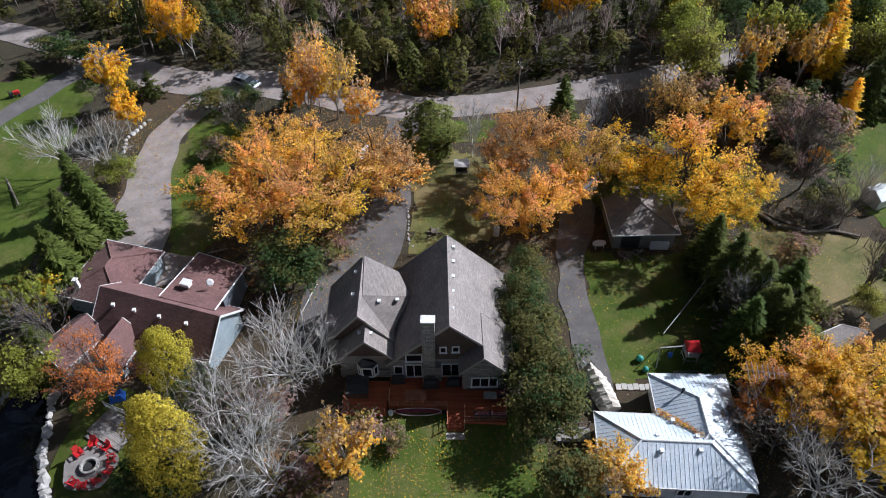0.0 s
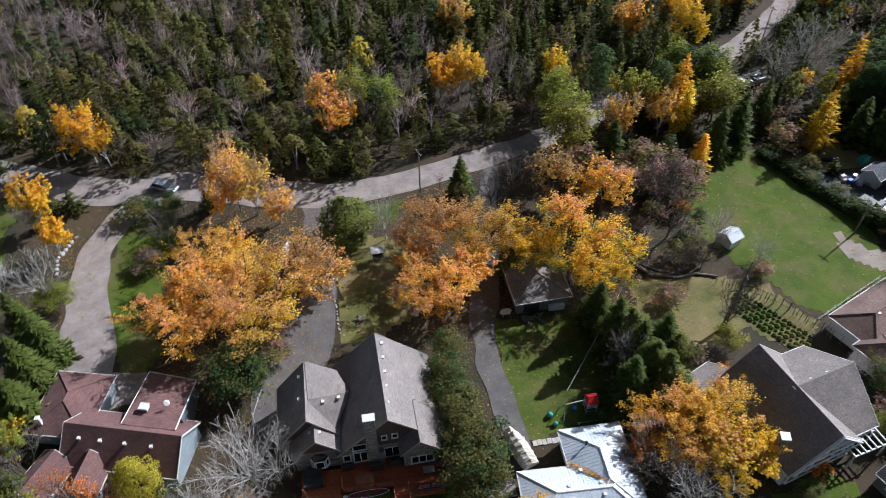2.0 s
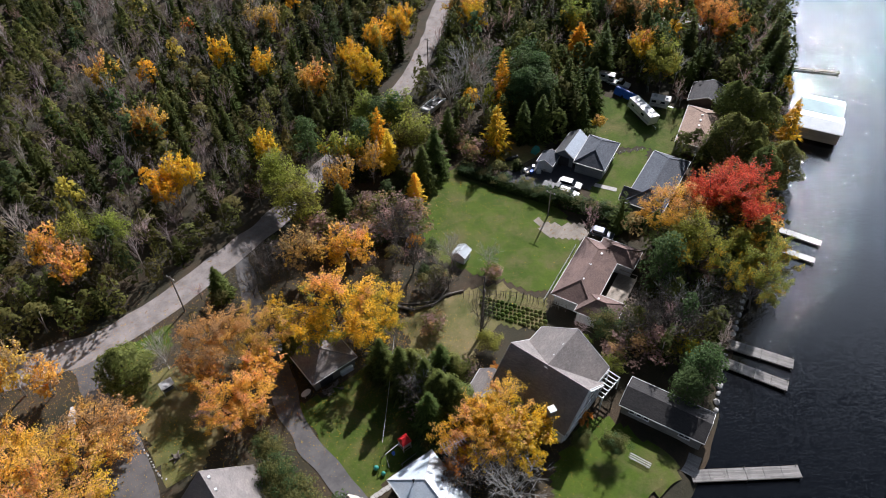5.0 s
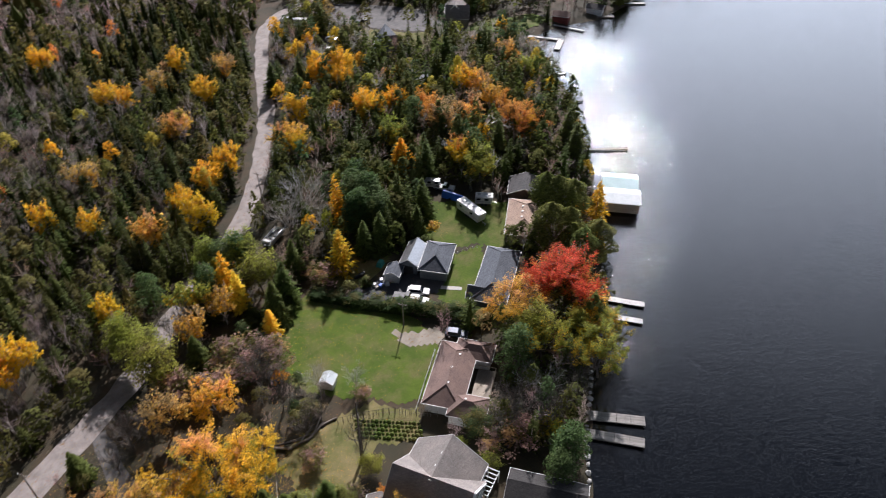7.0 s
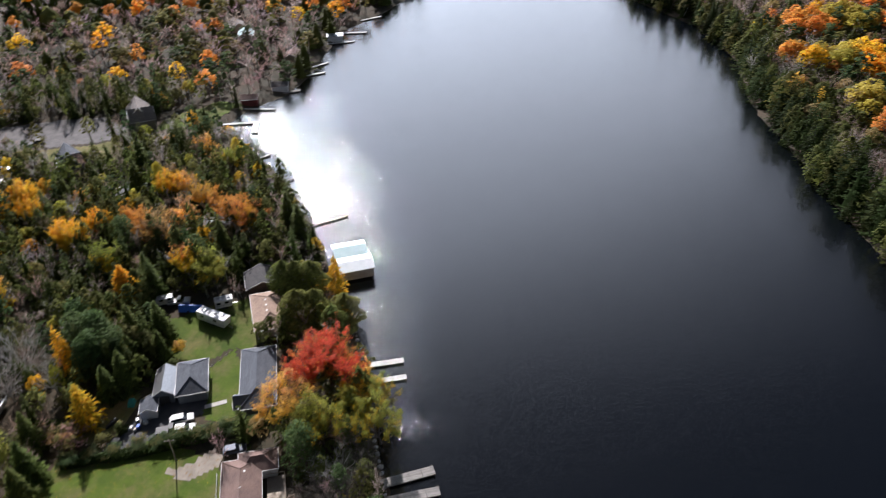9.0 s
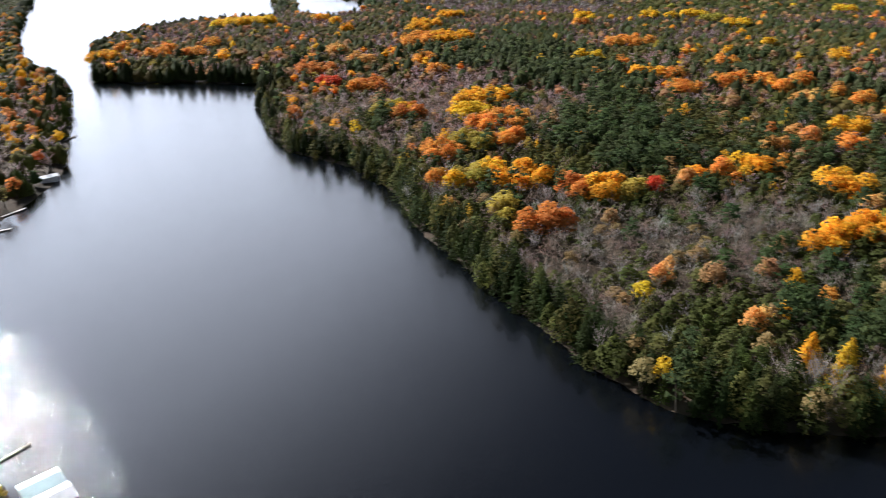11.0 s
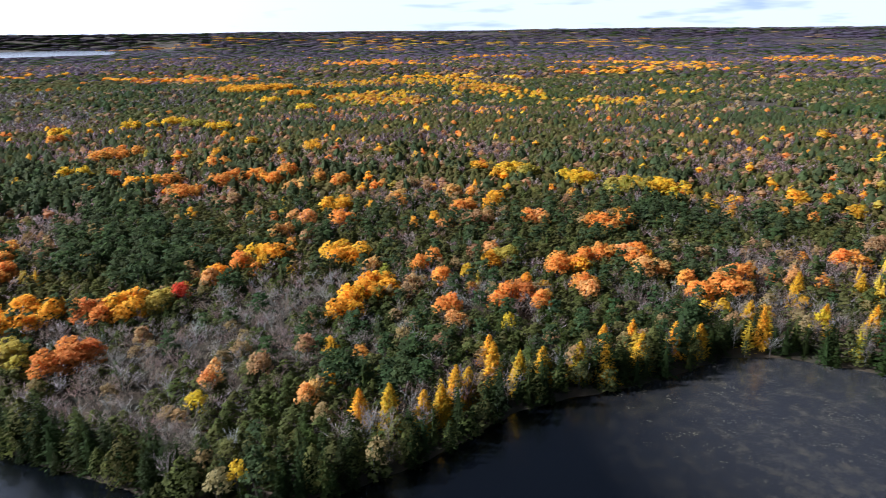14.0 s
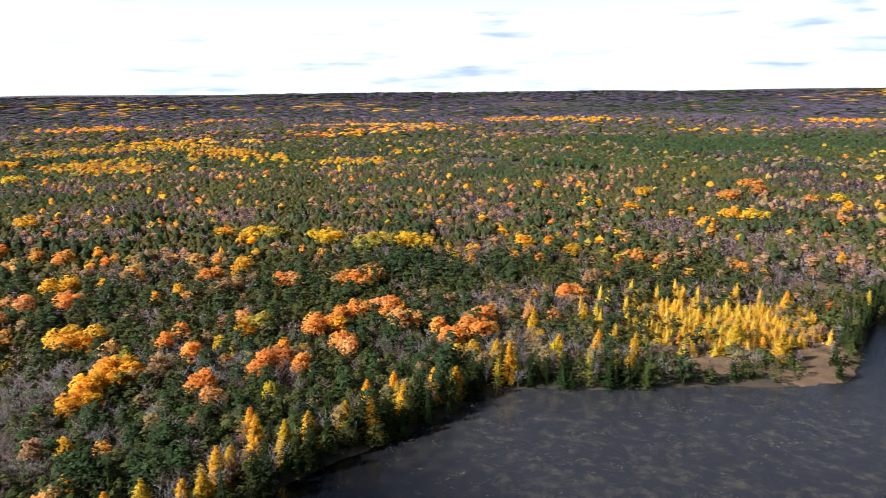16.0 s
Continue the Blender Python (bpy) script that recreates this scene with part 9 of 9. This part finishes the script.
between(107.0, 41.6, 110.7, 33.0, 1.5, "pale_deck", "white floating dock with a swim ladder")
between(102.4, 39.0, 105.9, 31.1, 1.4, "pale_deck", "plain white floating dock")
between(78.2, 28.6, 83.2, 19.8, 2.0, "weathered", "weathered grey plank dock")
between(74.5, 27.2, 78.9, 17.8, 1.9, "weathered", "weathered grey plank dock")
between(157.6, 73.6, 165.6, 64.2, 0.7, "weathered", "long narrow plank dock")
between(189.0, 108.0, 196.6, 102.0, 1.0, "pale_deck", "pale dock reaching from the trees")
between(177.5, 92.5, 183.0, 88.0, 0.7, "weathered", "short dark plank dock")
between(214.6, 128.6, 219.0, 116.8, 1.4, "pale_deck", "white L-shaped dock's long arm")
between(218.8, 117.0, 210.8, 114.0, 2.0, "pale_deck", "white L-shaped dock's end platform")
between(229.0, 126.5, 231.0, 114.4, 1.0, "pale_deck", "pale dock beside the red boathouse")
between(246.0, 117.5, 250.0, 112.0, 1.6, "weathered", "grey dock beside the white boathouse")
between(264, 116, 270, 108.5, 1.4, "pale_deck", "pale floating swim dock")
between(274, 116, 281, 111, 1.2, "pale_deck", "pale floating dock by the bank")
between(303, 119, 309, 108, 1.4, "pale_deck", "pale floating dock with a raft")
between(318, 118, 322, 106, 1.6, "pale_deck", "pale floating dock by the spruces")
between(338, 114, 347, 106, 1.4, "pale_deck", "pale floating swim dock")
between(462, 112, 474, 106, 1.4, "weathered", "dark dock at the wooded point")
deck_b = thing("deck", 55.4, 20.4, -0.8, -67, "weathered grey deck beside the black boathouse", "deck")
part("platform", boxes(((0, 0, 0.4), (7.0, 3.4, 0.16))), M["weathered"], deck_b)
for u in (-3, 0, 3):
    for s in (-1.5, 1.5):
        part("pile", boxes(((u, s, -0.1), (0.16, 0.16, 1.0))), M["log"], deck_b)
between(55.0, 17.0, 68.0, 8.2, 1.8, "weathered", "long grey dock running out from the boathouse", z=-0.5)
for k, (kx, ky, kt) in enumerate(((78.0, 22.0, -63), (77.2, 21.6, -62))):
    b_ = thing("rowboat", kx, ky, WATER, kt, "small dark aluminium rowing boat tied to the dock", "boat")
    bm = boxes(((0, 0, 0.2), (3.6, 0.5, 0.4)))
    for v in bm.verts:
        if v.co.x > 0:
            v.co.y *= 0.25
        if v.co.z < 0.2:
            v.co.y *= 0.6
    part("hull", bevelled(bm, 0.05), M["steel" if k else "navy"], b_)


# ---- vehicles ----
def vehicle(x, y, turn, paint, label, kind="car", length=4.6, width=1.8, z=0.06):
    """A car, pickup or van: body, glasshouse, windows, lamps and wheels."""
    v = thing(kind, x, y, float(land_height(x, y)) + z, turn, label, kind)
    a, w = length / 2, width / 2
    prof = {"car": [(-a, 0.45), (-a, 0.85), (-a + 0.15, 0.95), (a - 1.2, 0.93), (a - 0.15, 0.78), (a, 0.6), (a, 0.4)],
            "pickup": [(-a, 0.5), (-a, 1.0), (-0.3, 1.02), (a - 1.3, 1.08), (a - 0.1, 0.98), (a, 0.8), (a, 0.45)]}[kind]
    bm = bmesh.new()
    ring = [[bm.verts.new((px_, s * w * (0.97 if pz < 0.6 else 1.0), pz)) for px_, pz in prof] for s in (-1, 1)]
    n = len(prof)
    bm.faces.new(ring[0])
    bm.faces.new(ring[1][::-1])
    for k in range(n):
        j = (k + 1) % n
        bm.faces.new((ring[0][k], ring[1][k], ring[1][j], ring[0][j]))
    bmesh.ops.recalc_face_normals(bm, faces=bm.faces)
    part("body", bevelled(bm, 0.06, 2), M[paint], v)
    c0, c1, top = ((-a + 0.25, a - 1.25, 1.5) if kind == "car" else (-0.35, a - 1.35, 1.75))
    base = 0.9 if kind == "car" else 1.0
    bm = bmesh.new()
    co = [(c0, -w * 0.94, base), (c1, -w * 0.94, base), (c1, w * 0.94, base), (c0, w * 0.94, base), (c0 + 0.3, -w * 0.78, top), (c1 - 0.75, -w * 0.78, top), (c1 - 0.75, w * 0.78, top), (c0 + 0.3, w * 0.78, top)]
    faces(bm, co, [(3, 2, 1, 0), (0, 1, 5, 4), (1, 2, 6, 5), (2, 3, 7, 6), (3, 0, 4, 7), (4, 5, 6, 7)])
    part("window", bm, M["glass"], v, "dark tinted glass")
    bm = boxes(((((c0 + 0.3) + (c1 - 0.75)) / 2, 0, top + 0.02), (c1 - c0 - 0.95, width * 0.8, 0.07)))
    part("roof", bevelled(bm, 0.03), M[paint], v)
    if kind == "pickup":
        part("bed", boxes(((-a + 0.9, 0, 1.03), (1.55, width * 0.82, 0.04))), M["black"], v)
    for s in (-1, 1):
        part("headlight", bevelled(boxes(((a - 0.08, s * w * 0.72, 0.68), (0.16, 0.34, 0.16))), 0.03), M["lamp_glass"], v)
        for u in (-a + 0.85, a - 0.9):
            bm = bmesh.new()
            rod(bm, (u, s * (w - 0.22), 0.34), (u, s * (w + 0.01), 0.34), 0.34, None, 14)
            wheel = part("wheel", bm, M["rubber"], v)
            bm = bmesh.new()
            rod(bm, (u, s * (w + 0.005), 0.34), (u, s * (w + 0.03), 0.34), 0.2, 0.17, 10)
            part("rim", bm, M["steel"], wheel)
    return v


vehicle(-33.9, 96.9, -27, "silver", "silver-blue hatchback parked on the gravel")
vehicle(84.0, 72.8, -60, "white_paint", "white saloon car in the paved yard", "car", 4.8)
vehicle(80.9, 73.6, -64, "black", "black pickup truck with an open bed", "pickup", 5.6, 1.95)
vehicle(81.8, 71.0, -64, "white_paint", "white car parked behind the pickup", "car", 4.4)
vehicle(79.0, 58.8, -62, "navy", "dark car beside the bungalow", "car", 4.5)
vehicle(118.1, 92.2, -68, "white_paint", "white pickup truck among the trailers", "pickup", 5.4, 1.95)
vehicle(186.5, 183.5, 130, "black", "dark car on the asphalt yard", "car", 4.5)
vehicle(167.5, 181.5, -50, "silver", "silver car beside the navy cottage", "car", 4.5)
vehicle(160.5, 176, 40, "white_paint", "white car under the trees", "car", 4.4)


def caravan(x, y, turn, length, label, height=2.9, wide=2.4):
    c = thing("caravan", x, y, float(land_height(x, y)) + 0.05, turn, label, "caravan")
    a = length / 2
    bm = boxes(((0, 0, (height + 0.5) / 2), (length, wide, height - 0.5)))
    for v in bm.verts:
        if v.co.x > 0 and v.co.z < 1:
            v.co.x -= 0.5
    part("body", bevelled(bm, 0.14, 3), M["white_paint"], c)
    part("stripe", boxes(((-0.1, 0, 1.25), (length - 0.7, wide + 0.02, 0.22))), M["steel"], c)
    for s in (-1, 1):
        for u in (-0.3, 0.15):
            part("window", bevelled(boxes(((u * length, s * (wide / 2 + 0.005), 1.9), (1.0, 0.05, 0.6))), 0.02, 1), M["glass"], c)
        for u in (-0.45, 0.45):
            bm = bmesh.new()
            rod(bm, (u, s * (wide / 2 - 0.25), 0.34), (u, s * (wide / 2 + 0.01), 0.34), 0.34, None, 12)
            part("wheel", bm, M["rubber"], c)
    for u in (-0.28, 0.05, 0.3):
        part("roof_hatch", bevelled(boxes(((u * length, 0.2, height + 0.06), (0.7, 0.7, 0.16))), 0.03, 1), M["steel" if u < 0 else "white_paint"], c)
    part("drawbar", boxes(((a + 0.4, 0, 0.5), (1.3, 0.14, 0.12)), ((a + 0.9, 0, 0.25), (0.1, 0.1, 0.5))), M["steel"], c)
    return c


caravan(113.3, 80.2, -104, 8.6, "long white travel trailer on the grass")
caravan(119.3, 80.6, -58, 4.4, "small white truck camper with windows", 2.6, 2.2)


def pontoon_boat(x, y, turn, label):
    """Twin floats, a deck with low fence panels, benches, a helm and a trailer under it."""
    b_ = thing("pontoon_boat", x, y, float(land_height(x, y)) + 0.02, turn, label, "boat")
    for s in (-1, 1):
        bm = bmesh.new()
        rod(bm, (-3.4, s * 0.85, 0.75), (2.9, s * 0.85, 0.75), 0.31, None, 14)
        rod(bm, (2.9, s * 0.85, 0.75), (3.7, s * 0.85, 0.92), 0.31, 0.05, 14)
        part("float", bm, M["steel"], b_)
        part("side_panel", bevelled(boxes(((0.0, s * 1.2, 1.48), (5.9, 0.06, 0.6))), 0.02, 1), M["white_paint"], b_)
        part("rail", boxes(((0.0, s * 1.2, 1.82), (6.0, 0.06, 0.05))), M["steel"], b_)
        for u in (-0.55, 0.45):
            bm = bmesh.new()
            rod(bm, (u, s * 0.95, 0.31), (u, s * 1.17, 0.31), 0.31, None, 14)
            part("wheel", bm, M["rubber"], b_)
        part("bench", bevelled(boxes(((1.9, s * 0.85, 1.38), (1.9, 0.6, 0.42))), 0.07, 2), M["white_paint"], b_, "white cushioned bench")
    part("deck", bevelled(boxes(((-0.1, 0, 1.11), (6.9, 2.44, 0.1))), 0.02, 1), M["weathered"], b_)
    part("front_panel", bevelled(boxes(((2.95, 0, 1.48), (0.06, 2.3, 0.6))), 0.02, 1), M["white_paint"], b_)
    part("rear_panel", bevelled(boxes(((-2.95, 0.35, 1.48), (0.06, 1.6, 0.6))), 0.02, 1), M["white_paint"], b_)
    part("rear_bench", bevelled(boxes(((-2.4, 0.3, 1.4), (0.75, 1.7, 0.46))), 0.08, 2), M["white_paint"], b_, "white cushioned bench")
    part("helm", bevelled(boxes(((-0.35, -0.75, 1.6), (0.6, 0.7, 0.85))), 0.05, 2), M["black"], b_)
    part("seat", bevelled(boxes(((-1.25, -0.75, 1.5), (0.55, 0.55, 0.6))), 0.08, 2), M["white_paint"], b_)
    part("canopy_roll", bevelled(boxes(((-2.0, 0, 2.25), (0.3, 2.3, 0.24))), 0.09, 2), M["black"], b_, "folded dark canopy")
    for s in (-1, 1):
        part("canopy_strut", boxes(((-2.0, s * 1.16, 1.96), (0.05, 0.05, 0.46))), M["steel"], b_)
    bm = bmesh.new()
    box(bm, (-3.75, 0, 1.0), (0.5, 0.45, 0.85))
    part("outboard_motor", bevelled(bm, 0.09, 2), M["black"], b_)
    part("trailer_frame", boxes(((0.3, 0.45, 0.38), (7.4, 0.1, 0.12)), ((0.3, -0.45, 0.38), (7.4, 0.1, 0.12)), ((4.0, 0, 0.38), (0.12, 1.0, 0.12)), ((4.6, 0, 0.38), (1.3, 0.1, 0.12)), ((5.1, 0, 0.19), (0.1, 0.1, 0.38))), M["steel"], b_)
    return b_


pontoon_boat(77.4, 111.2, 17, "white and silver pontoon boat on a trailer beside the road")
caravan(169.0, 202.2, -60, 9.0, "white motorhome by the bend in the road")
caravan(117.2, 95.5, 120, 4.2, "small weathered trailer under the trees", 2.2, 2.0)
bt = thing("covered_boat", 116.2, 87.6, 0.05, -82, "boat under a bright blue tarpaulin", "boat")
bm = boxes(((0, 0, 0.95), (6.4, 2.3, 1.7)))
for v in bm.verts:
    if v.co.z > 1:
        v.co.y *= 0.35
    if v.co.x > 0:
        v.co.y *= 0.55
part("cover", bevelled(bm, 0.2, 3), M["blue_plastic"], bt)
for s in (-1, 1):
    bm = bmesh.new()
    rod(bm, (-0.8, s * 0.7, 0.3), (-0.8, s * 0.95, 0.3), 0.3, None, 12)
    part("wheel", bm, M["rubber"], bt)
bt = thing("motor_boat", -13.4, 79.0, 0.05, 70, "small white motor boat on the drive", "boat")
bm = boxes(((0, 0, 0.6), (3.8, 1.5, 0.7)))
for v in bm.verts:
    if v.co.x > 0:
        v.co.y *= 0.3
    if v.co.z < 0.6:
        v.co.y *= 0.6
part("hull", bevelled(bm, 0.06), M["white_paint"], bt)
part("cockpit", boxes(((-0.5, 0, 0.97), (1.9, 0.9, 0.05))), M["canvas"], bt)
part("bunk", boxes(((0, 0, 0.14), (3.0, 0.8, 0.28))), M["steel"], bt)
tr = thing("lawn_tractor", -69.8, 93.4, 0.03, 30, "red lawn tractor on the verge", "tractor")
part("bonnet", bevelled(boxes(((0.4, 0, 0.65), (0.9, 0.6, 0.5))), 0.08), M["red_plastic"], tr)
part("seat", bevelled(boxes(((-0.35, 0, 0.75), (0.45, 0.5, 0.12)), ((-0.6, 0, 1.0), (0.12, 0.5, 0.5))), 0.04), M["black"], tr)
for u, r_ in ((0.65, 0.22), (-0.45, 0.33)):
    for s in (-1, 1):
        bm = bmesh.new()
        rod(bm, (u, s * 0.3, r_), (u, s * 0.5, r_), r_, None, 12)
        part("wheel", bm, M["rubber"], tr)
bike = thing("snowmobile", 80.2, 86.3, 0.04, -20, "black snowmobile parked on the grass", "snowmobile")
part("body", bevelled(boxes(((0.5, 0, 0.6), (1.4, 0.7, 0.6)), ((-0.7, 0, 0.6), (1.2, 0.4, 0.35))), 0.1), M["black"], bike)
part("track", bevelled(boxes(((-0.3, 0, 0.2), (2.4, 0.45, 0.4))), 0.1), M["rubber"], bike)
tt = thing("tarp", 85.9, 85.4, 0.0, 15, "teal tarpaulin over a wood stack", "tarp")
bm = boxes(((0, 0, 0.6), (2.0, 1.4, 1.2)))
for v in bm.verts:
    if v.co.z > 0.6:
        v.co.xy *= 0.7
part("sheet", bevelled(bm, 0.12, 2), M["teal_plastic"], tt)
ribbon("footpath", [(87.6, 71.2, 0.55), (89.6, 68, 0.55), (91.6, 64.8, 0.55)], M["slab"], "pale concrete garden path", "path", 0.12, 0.0)
ribbon("footpath", [(91.9, 65.4, 0.6), (90.0, 63.8, 0.6), (87.6, 62.6, 0.6)], M["slab"], "pale concrete garden path", "path", 0.125, 0.0)
fence("fence", [(98.6, 74.6), (104.2, 71.8)], 1.1, 0.7, "row of low white garden stakes", "white_paint", 1)
for k in range(9):
    r = random.Random(50 + k)
    b_ = thing("crate", 81.2 + r.uniform(-1.6, 2.4), 80.6 + r.uniform(-1.4, 1.4), 0.06, r.uniform(0, 90), "pale storage box in the yard", "crate", "clutter beside the shed")
    s = r.uniform(0.5, 1.0)
    part("box", bevelled(boxes(((0, 0, s * 0.35), (s, s * 0.7, s * 0.7))), 0.04, 1), M[r.choice(("white_paint", "blue_plastic", "steel", "canvas"))], b_)


# ---- poles and wires along the road ----
def utility_pole(x, y, height=9.0):
    p = thing("utility_pole", x, y, float(land_height(x, y)), 20, "weathered wooden utility pole with a crossarm", "pole", "poles along the road")
    bm = bmesh.new()
    rod(bm, (0, 0, -0.3), (0, 0, height), 0.15, 0.1, 8)
    part("pole", bm, M["log"], p)
    part("crossarm", boxes(((0, 0, height - 0.5), (0.1, 1.9, 0.12))), M["log"], p)
    for s in (-0.8, 0, 0.8):
        bm = bmesh.new()
        rod(bm, (0, s, height - 0.44), (0, s, height - 0.22), 0.05, 0.04, 6)
        part("insulator", bm, M["white_paint"], p)


SPOTS = [(-52, 107), (8.6, 89.2), (46.5, 103.5), (86, 125)]
for q in SPOTS:
    utility_pole(*q)
utility_pole(74.6, 69.0, 6.5)
for (ax, ay), (bx, by) in zip(SPOTS, SPOTS[1:]):
    for s in (-0.8, 0, 0.8):
        w = thing("power_line", (ax + bx) / 2, (ay + by) / 2, 0, 0, "thin sagging power line between poles", "cable", "power lines")
        bm = bmesh.new()
        pts = [Vector((ax + (bx - ax) * u + 0.3 * s, ay + (by - ay) * u + 0.9 * s, 8.8 - 3.2 * u * (1 - u))) for u in np.linspace(0, 1, 11)]
        for p, q in zip(pts, pts[1:]):
            rod(bm, p, q, 0.018, None, 3)
        bm.transform(w.matrix_basis.inverted())
        part("wire", bm, M["rubber"], w)

# ---- lily pads and weed on the shallow bay ----
rgl = np.random.default_rng(5)
n = 6000
cx_ = np.array([66, 39, 17, -2, -22, -39, 33, -65, -28, -50, 60])
cy_ = np.array([-222, -235, -222, -236, -262, -238, -202, -275, -214, -258, -205])
k_ = rgl.integers(0, len(cx_), n)
lx_, ly_ = cx_[k_] + rgl.normal(0, 14, n), cy_[k_] + rgl.normal(0, 7, n)
thin_ = wobble(lx_, ly_, 1.9, 2.0) + 0.7 * wobble(lx_, ly_, 5.3, 1.0) > 0.5
lx_, ly_ = lx_[thin_], ly_[thin_]
ok = shore_distance(lx_, ly_) < -3
lx_, ly_ = lx_[ok], ly_[ok]
a_ = rgl.uniform(0, 6.28, len(lx_))
s_ = rgl.uniform(0.08, 0.24, len(lx_))
P_ = [np.stack([lx_ + s_ * np.cos(a_ + q) * rgl.uniform(0.7, 1.3, len(lx_)), ly_ + s_ * np.sin(a_ + q), np.full(len(lx_), WATER + 0.02)], 1) for q in (0, 1.57, 3.14, 4.71)]
tri_ = np.concatenate([np.stack([P_[0], P_[1], P_[2]], 1), np.stack([P_[0], P_[2], P_[3]], 1)])
tagged(new("lily_pads", mesh_of("lily_pads", tri_, np.tile((0.3, 0.26, 0.1), (len(tri_), 1)), M["lily"])), "yellowing lily pads and weed on the bay", "water plants", kind="stuff")
